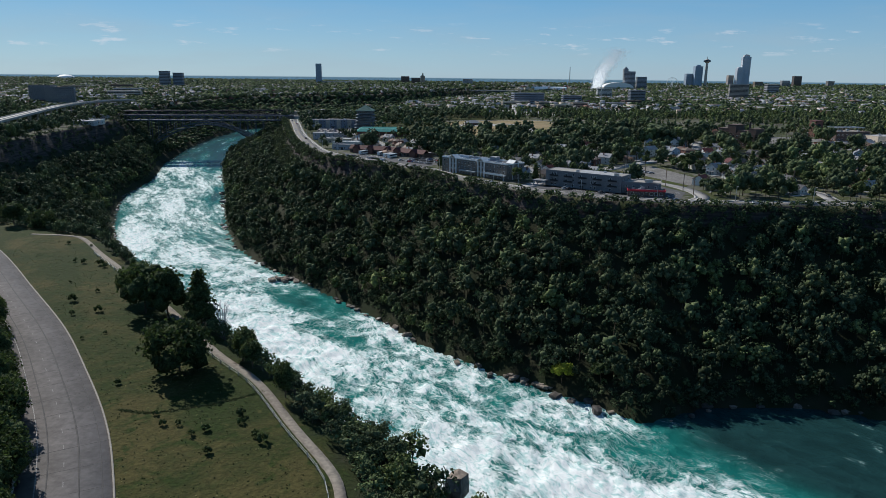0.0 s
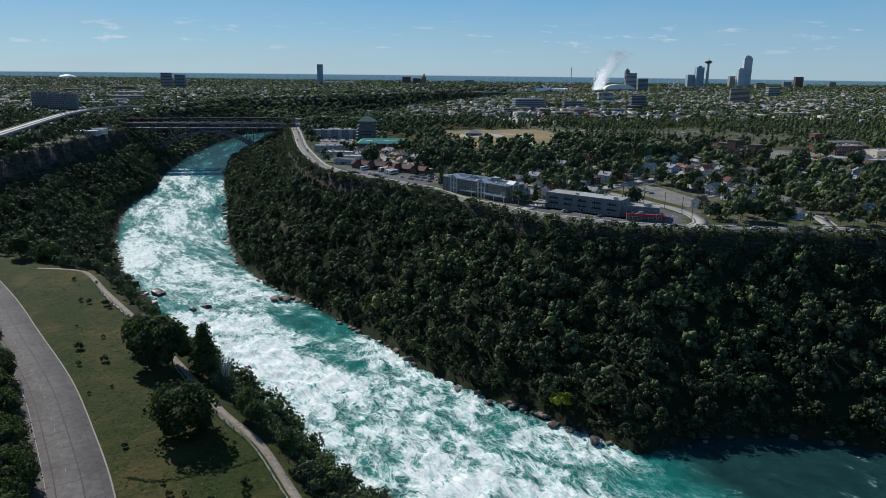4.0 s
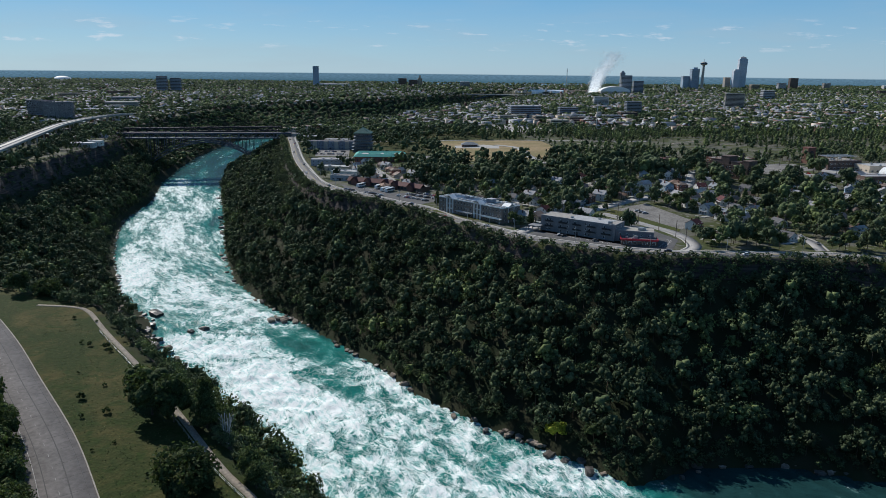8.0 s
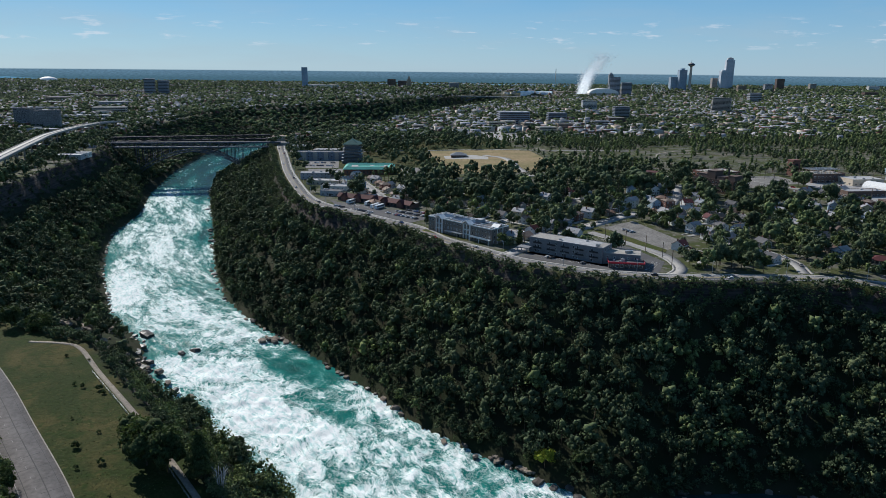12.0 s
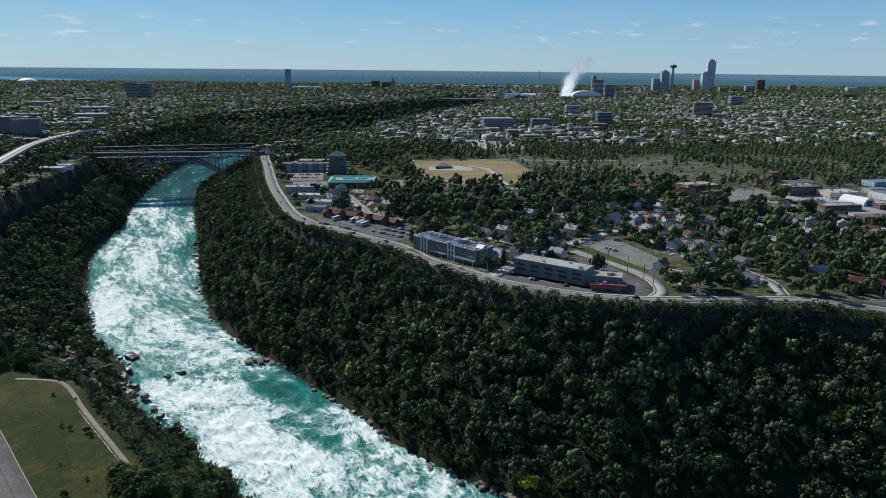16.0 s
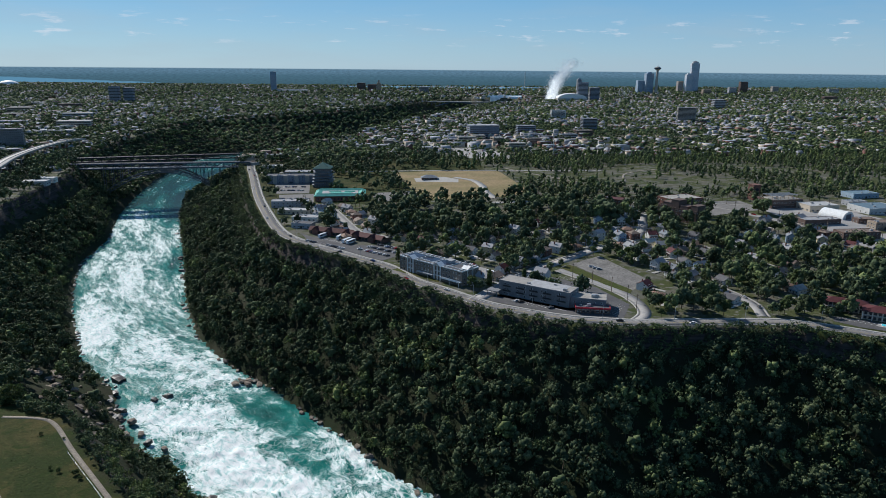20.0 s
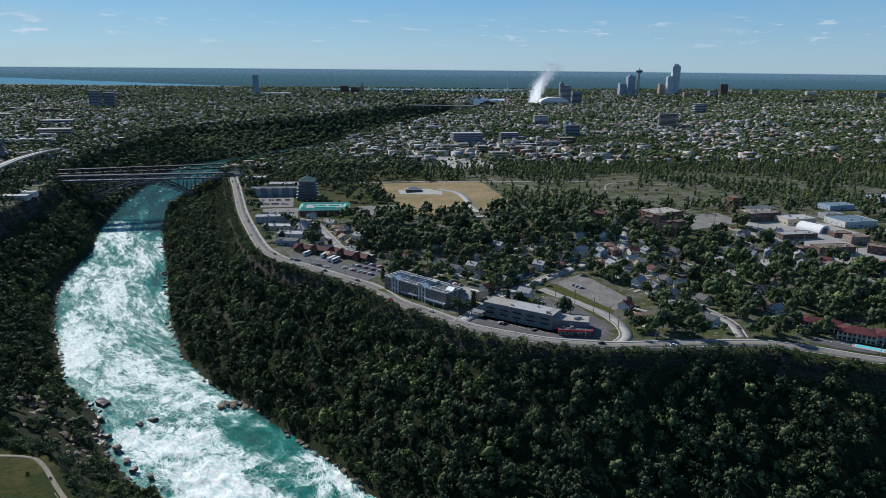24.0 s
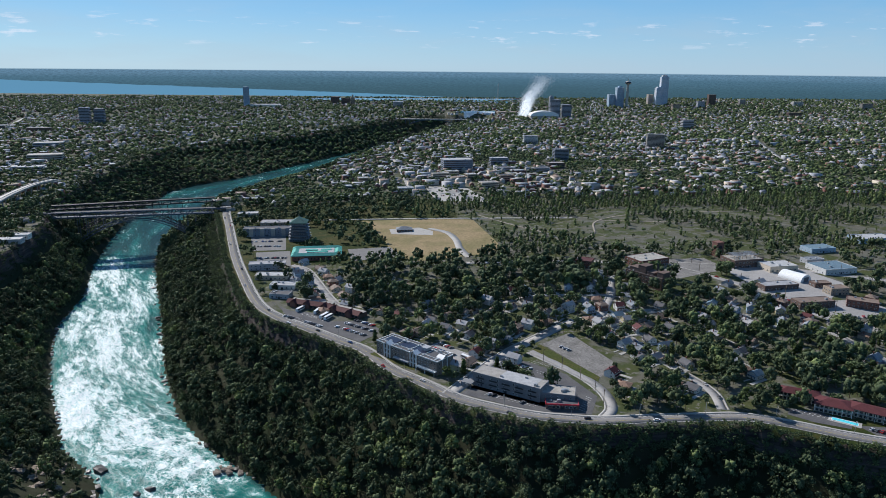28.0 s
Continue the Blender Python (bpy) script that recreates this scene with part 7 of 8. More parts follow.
def ribbon(name, offs0, offs1, z0, z1, mat, label=""):
    a, b = sides(VIA, offs0, offs1)
    zc = np.interp(np.arange(n), [0, n * 0.3, n * 0.62, n], [19.0, 20.0, 20.0, 18.0])
    V = np.vstack([np.c_[a, zc + z1], np.c_[b, zc + z1], np.c_[a, zc + z0], np.c_[b, zc + z0]])
    i = np.arange(n - 1)
    f = np.vstack([np.stack(q, 1) for q in ((i, i + n, i + n + 1, i + 1), (i + 2 * n, i, i + 1, i + 2 * n + 1), (i + n, i + 3 * n, i + 3 * n + 1, i + n + 1), (i + 2 * n, i + 2 * n + 1, i + 3 * n + 1, i + 3 * n))])
    ob = new(name, mesh_of(name, V, f, [mat]))
    ob.parent = viaduct
    return tagged(ob, label) if label else ob


ribbon("deck", -7.5, 7.5, -1.6, 0.0, CONCRETE)
ribbon("carriageway", -6.8, 6.8, 0.0, 0.05, PALEDECK, "pale concrete carriageway")
ribbon("parapet", -7.5, -7.1, 0.0, 1.0, CONCRETE)
ribbon("parapet", 7.1, 7.5, 0.0, 1.0, CONCRETE)
ribbon("median", -0.25, 0.25, 0.05, 0.7, CONCRETE)
for k in range(3, n, 3):
    bm = bmesh.new()
    d = VIA[min(k + 1, n - 1)] - VIA[k - 1]
    d /= np.hypot(*d)
    nx_, ny_ = -d[1], d[0]
    zc = float(np.interp(k, [0, n * 0.3, n * 0.62, n], [19.0, 20.0, 20.0, 18.0]))
    g = gz(*VIA[k]) - 1
    for s in (-4, 4):
        beam(bm, (VIA[k][0] + nx_ * s, VIA[k][1] + ny_ * s, g), (VIA[k][0] + nx_ * s, VIA[k][1] + ny_ * s, zc - 1.6), 1.3)
    beam(bm, (VIA[k][0] - nx_ * 7, VIA[k][1] - ny_ * 7, zc - 2.2), (VIA[k][0] + nx_ * 7, VIA[k][1] + ny_ * 7, zc - 2.2), 1.4, 1.2)
    part("pier", bm, CONCRETE, viaduct)
keep_line(VIA, 9)


def truss_bridge(label, a, b, deck_z, depth, width, arch_foot, arch_crown, mat, panels, foot_in):
    """A steel deck truss over an arch with spandrel posts."""
    a, b = Vector((*a, deck_z)), Vector((*b, deck_z))
    d = (b - a)
    L = d.length
    d.normalize()
    s = Vector((-d.y, d.x, 0))
    ob = thing("steel_bridge", label, "bridge", kind="structure")
    bm = bmesh.new()
    beam(bm, a, b, width, 1.6)
    part("deck", bm, mat, ob)
    bm = bmesh.new()
    beam(bm, a - Vector((0, 0, depth)), b - Vector((0, 0, depth)), width - 1.0, 1.0)
    part("lower_deck", bm, mat, ob)
    bm = bmesh.new()
    beam(bm, a + Vector((0, 0, 0.86)), b + Vector((0, 0, 0.86)), width - 1.6, 0.12)
    part("roadway", bm, STEEL if mat is STEEL else DARKASPHALT, ob)
    lo = Vector((0, 0, -depth))
    for side in (-1, 1):
        o = s * side * width / 2
        bm = bmesh.new()
        beam(bm, a + o + lo, b + o + lo, 1.5)
        part("lower_chord", bm, mat, ob)
        bm = bmesh.new()
        beam(bm, a + o + Vector((0, 0, 1.3)), b + o + Vector((0, 0, 1.3)), 0.25)
        for k in range(panels * 2 + 1):
            p = a + d * L * k / (panels * 2) + o
            beam(bm, p, p + Vector((0, 0, 1.3)), 0.2)
        part("railing", bm, mat, ob)
        for k in range(panels + 1):
            p = a + d * L * k / panels + o
            bm = bmesh.new()
            beam(bm, p, p + lo, 0.9)
            part("post", bm, mat, ob)
            if k < panels:
                q = a + d * L * (k + 1) / panels + o
                bm = bmesh.new()
                beam(bm, *((p, q + lo) if k % 2 else (p + lo, q)), 0.7)
                part("diagonal", bm, mat, ob)
        # arch in two ribs joined by lacing
        f0, f1 = a + d * foot_in[0] + o, b - d * foot_in[1] + o
        m = 16
        pts = []
        for k in range(m + 1):
            t = k / m
            p = f0.lerp(f1, t)
            p.z = arch_foot + (arch_crown - arch_foot) * (1 - (2 * t - 1) ** 2)
            pts.append(p)
        th = [Vector((0, 0, -6.5 + 3.5 * (1 - abs(2 * k / m - 1)))) for k in range(m + 1)]
        for nm, off in (("arch_rib", [Vector()] * (m + 1)), ("arch_rib", th)):
            bm = bmesh.new()
            for k in range(m):
                beam(bm, pts[k] + off[k], pts[k + 1] + off[k + 1], 1.0)
            part(nm, bm, mat, ob)
        bm = bmesh.new()
        for k in range(m):
            beam(bm, pts[k], pts[k + 1] + th[k + 1], 0.4)
            beam(bm, pts[k], pts[k] + th[k], 0.4)
        part("lacing", bm, mat, ob)
        for k in range(1, m):
            top = pts[k].copy()
            top.z = deck_z - depth
            if top.z - pts[k].z > 0.8:
                bm = bmesh.new()
                beam(bm, pts[k], top, 0.7)
                part("spandrel_post", bm, mat, ob)
    return ob


truss_bridge("long two-level blue-grey steel arch bridge over the gorge", (-575, 1048), (-232, 1090), 4.5, 7.0, 11, -46, -6, BLUESTEEL, 26, (120, 34))
truss_bridge("dark disused railway bridge on a steel arch over the gorge", (-580, 1068), (-262, 1154), 9.0, 6.0, 8, -44, -4, STEEL, 24, (110, 40))
for p in ((-262, 1160), (-232, 1098), (-225, 1094)):
    part("abutment", boxes((p[0] - 7, p[1] - 8, -14, p[0] + 7, p[1] + 6, 4.0)), CONCRETE)
for ob in [o for o in scene.objects if o.name.startswith("abutment")]:
    tagged(ob, "massive pale concrete bridge abutment", "abutment", kind="structure")
far_bridge = thing("arch_bridge", "distant steel arch bridge below the falls", "bridge", kind="structure")
fb0, fb1 = Vector((90, 3050, 2)), Vector((420, 3010, 2))
bm = bmesh.new()
beam(bm, fb0, fb1, 18, 3)
part("deck", bm, CONCRETE, far_bridge)
bm = bmesh.new()
for k in range(16):
    q = [fb0.lerp(fb1, t) for t in ((k / 16), (k + 1) / 16)]
    for p, t in zip(q, (k / 16, (k + 1) / 16)):
        p.z = -50 + 50 * (1 - (2 * t - 1) ** 2)
    beam(bm, q[0], q[1], 5, 4)
part("arch", bm, BLUESTEEL, far_bridge)
for k in range(1, 20):
    p = fb0.lerp(fb1, k / 20)
    bm = bmesh.new()
    beam(bm, p, Vector((p.x, p.y, -50 + 50 * (1 - (2 * k / 20 - 1) ** 2))), 2)
    part("post", bm, BLUESTEEL, far_bridge)


def drop_thing(ob):
    for o in list(ob.children_recursive) + [ob]:
        bpy.data.objects.remove(o)


for p in PROTOS:
    drop_thing(p)

# ---------------------------------------------------------------- cars and coaches
TYRE = material("tyre_rubber", (0.025, 0.025, 0.026), 0.9)
CAR_PAINT = {}
for key, col in (("white", (0.75, 0.75, 0.74)), ("silver", (0.42, 0.43, 0.45)), ("black", (0.02, 0.02, 0.023)), ("red", (0.35, 0.02, 0.02)), ("blue", (0.04, 0.08, 0.20)), ("grey", (0.12, 0.125, 0.13))):
    CAR_PAINT[key] = material("car_paint_" + key, col, 0.25, tuple(c * 0.9 for c in col), 0.5, 0.3, 2, 0.05, spec=0.5)


def profile(bm, pts, y0, y1):
    a, b = [bm.verts.new((x, y0, z)) for x, z in pts], [bm.verts.new((x, y1, z)) for x, z in pts]
    bm.faces.new(a)
    bm.faces.new(b[::-1])
    for i in range(len(pts)):
        j = (i + 1) % len(pts)
        bm.faces.new((a[j], a[i], b[i], b[j]))


def car_proto(colour):
    ob = thing("car", "%s parked car with dark windows" % colour, "car", pose(0, 0, -300), "parked cars")
    bm = bmesh.new()
    profile(bm, [(-2.2, 0.35), (2.2, 0.35), (2.25, 0.65), (2.1, 0.85), (1.1, 0.95), (-1.7, 1.0), (-2.2, 0.9)], -0.88, 0.88)
    part("body", bm, CAR_PAINT[colour], ob)
    bm = bmesh.new()
    profile(bm, [(1.05, 0.95), (0.45, 1.40), (-1.2, 1.42), (-1.75, 0.99)], -0.78, 0.78)
    part("glasshouse", bm, GLASS, ob)
    part("roof", boxes((-1.1, -0.74, 1.40, 0.42, 0.74, 1.47)), CAR_PAINT[colour], ob)
    me = None
    for sx in (-1.35, 1.35):
        for sy in (-0.85, 0.85):
            if me is None:
                bm = bmesh.new()
                bmesh.ops.create_cone(bm, cap_ends=True, segments=10, radius1=0.33, radius2=0.33, depth=0.2, matrix=pose(0, 0, 0, 90))
                o = part("wheel", bm, TYRE, ob)
                me = o.data
                o.matrix_basis = pose(sx, sy, 0.33)
            else:
                share("wheel", me, ob, pose(sx, sy, 0.33))
    return ob


def coach_proto():
    ob = thing("coach", "long white tour coach with dark window band", "coach", pose(0, 0, -300), "parked coaches")
    bm = bmesh.new()
    profile(bm, [(-6, 0.4), (6, 0.4), (6.1, 1.6), (5.8, 3.3), (-5.9, 3.35), (-6.05, 1.6)], -1.25, 1.25)
    part("body", bm, CAR_PAINT["white"], ob)
    part("window_band", boxes((-5.6, -1.28, 1.7, 5.5, 1.28, 2.7)), GLASS, ob)
    part("windscreen", boxes((5.9, -1.1, 1.2, 6.12, 1.1, 2.9)), GLASS, ob)
    for sx in (-3.8, 4.0):
        for sy in (-1.15, 1.15):
            bm = bmesh.new()
            bmesh.ops.create_cone(bm, cap_ends=True, segments=10, radius1=0.5, radius2=0.5, depth=0.3, matrix=pose(sx, sy, 0.5, 90))
            part("wheel", bm, TYRE, ob)
    return ob


CARS = [car_proto(c) for c in CAR_PAINT]
COACH = coach_proto()
crng = random.Random(9)


def put_car(x, y, ang, lifted=True, k=None, up=0.12):
    x, y, z = site(x, y) if lifted else (x, y, gz(x, y))
    return copy_thing(CARS[crng.choice((0, 0, 1, 1, 2, 2, 3, 4, 5, 5)) if k is None else k], pose(x, y, z + up, 0, 0, ang))


def car_row(x, y, ang, n, fill=0.7, gap=2.9, turn=65):
    c, s = math.cos(radians(ang)), math.sin(radians(ang))
    for i in range(n):
        if crng.random() < fill:
            put_car(x + c * gap * i, y + s * gap * i, ang + turn + crng.uniform(-3, 3))


car_row(78, 434, -34, 4, 0.5)
car_row(98, 420, -34, 3, 0.6)
car_row(108, 478, -35, 6, 0.2)
car_row(-34, 572, -42, 12, 0.75)
car_row(-26, 580, -42, 11, 0.75)
car_row(-20, 588, -42, 9, 0.7)
car_row(-62, 586, -42, 7, 0.7)
car_row(-84, 604, -42, 5, 0.3)
car_row(44, 520, -46, 9, 0.8)
car_row(52, 526, -46, 7, 0.6)
car_row(-156, 884, 0, 13, 0.6)
car_row(-152, 858, 0, 13, 0.6)
car_row(-138, 802, 0, 12, 0.4)
car_row(278, 392, -40, 7, 0.35)
car_row(312, 366, -40, 6, 0.5)
car_row(150, 512, -60, 3, 1.0, 4)
car_row(400, 610, 4, 10, 0.7)
car_row(440, 560, 4, 9, 0.6)
car_row(110, 1200, 5, 12, 0.5, 4)
car_row(110, 1240, 5, 12, 0.4, 4)
for t, off, k in ((0.30, 2.2, 0), (0.36, -2.2, 2), (0.45, 2.2, 5), (0.55, -2.2, 0), (0.60, 2.2, 3), (0.66, -2.2, 4), (0.70, -2.2, 2), (0.735, 2.2, 0), (0.78, -2.2, 5), (0.83, 2.2, 1), (0.86, -2.2, 2), (0.90, 2.2, 0), (0.93, -2.2, 3), (0.95, 2.2, 2)):
    i = int(t * (len(RIVER_ROAD) - 2))
    a, _ = sides(RIVER_ROAD, off, off)
    d = RIVER_ROAD[i + 1] - RIVER_ROAD[i]
    x, y = a[i]
    copy_thing(CARS[k], pose(x, y, gz(x, y) + 0.13, 0, 0, math.degrees(math.atan2(d[1], d[0])) + (180 if off > 0 else 0)))
for x, y, a in ((-54, 611, 70), (-47, 598, 60), (-43, 594, 60), (70, 494, 130), (-70, 618, 60)):
    x, y, z = site(x, y)
    copy_thing(COACH, pose(x, y, z + 0.1, 0, 0, a))
for key in ("street_cross", "street_right", "street_oak", "street_factory", "street_mill"):
    c, w = STREETS[key]
    a, _ = sides(c, w / 2 - 1.2, 0)
    for i in range(2, len(c) - 2, 3):
        if crng.random() < 0.55:
            d = c[i + 1] - c[i]
            copy_thing(CARS[crng.randrange(6)], pose(a[i][0], a[i][1], gz(*a[i]) + 0.11, 0, 0, math.degrees(math.atan2(d[1], d[0]))))
for p in CARS + [COACH]:
    drop_thing(p)

# ---------------------------------------------------------------- lamp posts, poles and fences


def pole_proto():
    ob = thing("street_lamp", "slim grey street lamp with curved arm", "street lamp", pose(0, 0, -300), "street lamps")
    bm = bmesh.new()
    beam(bm, (0, 0, 0), (0, 0, 8.5), 0.22)
    part("post", bm, METAL, ob)
    bm = bmesh.new()
    beam(bm, (0, 0, 8.4), (1.2, 0, 9.0), 0.14)
    beam(bm, (1.2, 0, 9.0), (2.0, 0, 9.0), 0.14)
    part("arm", bm, METAL, ob)
    part("lantern", boxes((1.7, -0.16, 8.85, 2.5, 0.16, 9.08)), CONCRETE, ob)
    return ob


lamp = pole_proto()
lw, _ = resample(sides(RIVER_ROAD, -5.6, 0)[0], 30)
for i in range(1, 29):
    d = lw[i + 1] - lw[i]
    copy_thing(lamp, pose(lw[i][0], lw[i][1], gz(*lw[i]), 0, 0, math.degrees(math.atan2(d[1], d[0])) + 90))
drop_thing(lamp)
up = thing("utility_pole", "weathered wooden utility pole with crossarm", "utility pole", pose(0, 0, -300), "utility poles")
bm = bmesh.new()
beam(bm, (0, 0, 0), (0, 0, 11), 0.32)
part("post", bm, WOOD, up)
bm = bmesh.new()
beam(bm, (-1.2, 0, 10), (1.2, 0, 10), 0.16)
part("crossarm", bm, WOOD, up)
part("insulator", boxes((-1.1, -0.06, 10.08, -0.98, 0.06, 10.3), (0.98, -0.06, 10.08, 1.1, 0.06, 10.3)), GLASS, up)
for key, (c, w) in STREETS.items():
    a, _ = resample(sides(c, w / 2 + 2.2, 0)[0], max(3, int(len(c) / 3)))
    for i in range(1, len(a) - 1):
        if gz(*a[i]) > -3 and a[i][1] < 900:
            copy_thing(up, pose(a[i][0], a[i][1], gz(*a[i]), 0, 0, 30 * i))
drop_thing(up)
fence = thing("path_fence", "low fence of pale posts and wire beside footpath", "fence")
fl, _ = resample(sides(FOOTPATH, -2.0, 0)[0], 62)
bm = boxes((-0.07, -0.07, -0.3, 0.07, 0.07, 1.15), (-0.09, -0.09, 1.15, 0.09, 0.09, 1.22))
fp = part("post", bm, CONCRETE, fence)
fp.matrix_basis = pose(fl[12][0], fl[12][1], US)
for i in range(13, 60):
    share("post", fp.data, fence, pose(fl[i][0], fl[i][1], US))
    bm = bmesh.new()
    for h in (0.55, 1.05):
        beam(bm, (fl[i - 1][0], fl[i - 1][1], US + h), (fl[i][0], fl[i][1], US + h), 0.05)
    part("rail", bm, METAL, fence)

# ---------------------------------------------------------------- single trees and bushes
KITS = {}


def tree_meshes(key, seed, clumps, leaves, size, shape="round", limbs=5, wide=1.0, leaf=None, low=-0.45, masses=14):
    q, tv, tf, lv, lf = tree_kit(seed, clumps, leaves, size, shape, limbs, wide, low, masses, 0.78)
    crown = mesh_of("crown", np.concatenate([q.reshape(-1, 3), lv]), [np.arange(len(q) * 4).reshape(-1, 4), lf + len(q) * 4], [leaf or LEAF_NEAR])
    trunk = mesh_of("trunk", tv, tf, [BARK], smooth=True)
    KITS[key] = (crown, trunk)


tree_meshes("broad", 501, 74, 34, 0.022, wide=1.3, low=-0.9)
tree_meshes("oak", 502, 62, 32, 0.024, wide=1.0, low=-0.8)
tree_meshes("ash", 503, 54, 30, 0.025, wide=0.85, low=-0.8)
tree_meshes("spire", 504, 26, 44, 0.020, "spire")
tree_meshes("street", 505, 18, 12, 0.026, wide=0.95)
tree_meshes("street_b", 506, 16, 12, 0.028, wide=0.8)
tree_meshes("street_c", 507, 14, 12, 0.028, "tall")
tree_meshes("willow", 508, 26, 36, 0.026, wide=1.25, leaf=LEAF_YELLOW)
bush_q = []
for k in range(3):
    q, tv, tf, lv, lf = tree_kit(520 + k, 14, 22, 0.036, "round", 3, 1.5)
    lv[:, 2] = (lv[:, 2] - 0.25) * 1.25
    q[..., 2] = (q[..., 2] - 0.25) * 1.25
    bush_q.append((mesh_of("leaves", np.concatenate([q.reshape(-1, 3), lv]), [np.arange(len(q) * 4).reshape(-1, 4), lf + len(q) * 4], [LEAF_NEAR]), mesh_of("stems", tv * np.array((1, 1, 0.9)), tf, [BARK])))


def plant_tree(key, x, y, h, wide=1.0, label="", z=None, group="", name="tree"):
    z = gz(x, y) if z is None else z
    ob = thing(name, label or "leafy green tree with a rounded dense crown", "tree", pose(x, y, z, 0, 0, random.uniform(0, 360)), group)
    crown, trunk = KITS[key]
    m = Matrix.Diagonal((h * wide, h * wide, h, 1))
    share("trunk", trunk, ob, m)
    share("crown", crown, ob, m)
    return ob


def plant_bush(x, y, h, k, group="bushes in the rough grass"):
    ob = thing("bush", "small dark green bush in rough grass", "bush", pose(x, y, gz(x, y), 0, 0, random.uniform(0, 360)), group)
    me, st = bush_q[k % 3]
    m = Matrix.Diagonal((h, h, h, 1))
    share("leaves", me, ob, m)
    share("stems", st, ob, m)


plant_tree("broad", -60, 147, 15, 1.05, "broad dark green tree standing alone in rough grass", US - 1.9)
plant_tree("oak", -84, 186, 16, 1.0, "tall dark green tree beside footpath")
plant_tree("ash", -76, 182, 15, 1.0, "tall dark green tree beside footpath")
plant_tree("oak", -92, 198, 12, 0.9, "dark green tree beside footpath")
plant_tree("spire", -66, 180, 15, 1.0, "slender dark conifer on the rim")
plant_tree("ash", -47, 155, 8, 1.0, "small dark tree on the rim behind footpath")
plant_tree("ash", -44, 150, 7, 1.0, "small dark tree on the rim behind footpath")
plant_tree("ash", -33, 135, 8, 0.8, "small leafy tree leaning over the rim")
plant_tree("broad", -176, 298, 12, 1.0, "dark round tree where the footpath ends")
plant_tree("oak", -190, 300, 11, 1.0, "dark round tree where the footpath ends")
VERGE = random.Random(31)
vl, _ = resample(sides(PARKWAY_IN, -16.6, 0)[0], 50)
for k, (x, y) in enumerate(vl):
    if 70 < y < 235:
        plant_tree(("oak", "broad", "ash")[k % 3], x + VERGE.uniform(-1, 0.6), y + VERGE.uniform(-1, 1), VERGE.uniform(8.5, 12.0), 1.0, "leafy green tree crowding the parkway verge", group="parkway verge trees")
        plant_tree(("ash", "oak", "broad")[k % 3], x - 7 + VERGE.uniform(-1, 1), y - 2 + VERGE.uniform(-2, 2), VERGE.uniform(11, 15), 1.0, "leafy green tree crowding the parkway verge", group="parkway verge trees")
BUSHES = ((-110, 196, 2.6), (-98, 187, 2.2), (-104, 184, 1.6), (-84, 190, 2.0), (-107, 205, 1.3), (-128, 238, 2.0), (-121, 236, 2.4), (-118, 233, 1.8), (-132, 240, 1.6), (-40, 126, 2.0), (-39, 123, 1.5), (-47, 118, 1.4), (-45, 120, 1.6), (-33, 116, 2.2), (-35, 118, 1.6),
          (-42, 112, 1.5), (-54, 122, 1.4), (-51, 122, 1.3), (-71, 140, 1.3), (-88, 170, 1.0), (-92, 166, 1.0), (-137, 262, 1.2), (-148, 266, 1.4), (-120, 214, 1.0), (-95, 210, 1.2), (-57, 126, 1.2))
for k, (x, y, h) in enumerate(BUSHES):
    plant_bush(x, y, h, k)
plant_tree("willow", 58, 303, 11, 0.95, "bright yellow-green tree at the water's edge")
plant_tree("street", 75, 297, 11, 1.1, "pale green tree at the water's edge")
# street trees of the river quarter
STREET_TREES = ((186, 420, 12), (194, 408, 11), (205, 402, 12), (170, 418, 10), (164, 400, 7), (199, 425, 12), (245, 402, 11), (252, 410, 12), (258, 404, 10), (238, 412, 9), (96, 478, 6), (102, 488, 7), (108, 494, 6), (96, 470, 5), (170, 545, 8), (178, 535, 9), (184, 525, 9), (192, 515, 10), (200, 492, 10),
                (-24, 555, 7), (-16, 545, 7), (-30, 548, 5), (62, 540, 9), (70, 532, 8), (80, 540, 10), (55, 548, 9), (92, 548, 10), (105, 560, 12))
for k, (x, y, h) in enumerate(STREET_TREES):
    x, y, z = site(x, y)
    if not is_taken(x, y):
        plant_tree(("street", "street_b", "street")[k % 3], x, y, h, 1.0, "round green street tree near the motel", z, "street trees")
TT = random.Random(4)
for k in range(150):
    x, y = TT.uniform(-60, 420), TT.uniform(420, 640)
    x, y, z = site(x, y)
    if is_taken(x, y) or y < 400 or seg_dist(np.array([x]), np.array([y]), RIM_CA)[0] < 20:
        continue
    plant_tree(TT.choice(("street", "street", "street_b", "street_c")), x, y, TT.uniform(7, 13), 1.0, "green garden tree between houses", z, "garden trees")
    keep_round(x, y, 3.0)
# bare dead tree on the rim
dead = thing("dead_tree", "bare grey dead tree with thin forked branches", "tree", pose(-58, 172, gz(-58, 172) - 0.3))
drng = random.Random(2)
bm = bmesh.new()
for k in range(5):
    a = drng.uniform(0, 6.28)
    p = Vector((0.4 * math.cos(a), 0.4 * math.sin(a), 0))
    q = p + Vector((1.2 * math.cos(a), 1.2 * math.sin(a), 7 + drng.random() * 3))
    beam(bm, p, q, 0.16)
    for j in range(5):
        r = p.lerp(q, 0.35 + 0.13 * j)
        b = a + drng.uniform(-1.5, 1.5)
        beam(bm, r, r + Vector((1.1 * math.cos(b), 1.1 * math.sin(b), 1.8)), 0.07)
part("branches", bm, WALL["grey"], dead)

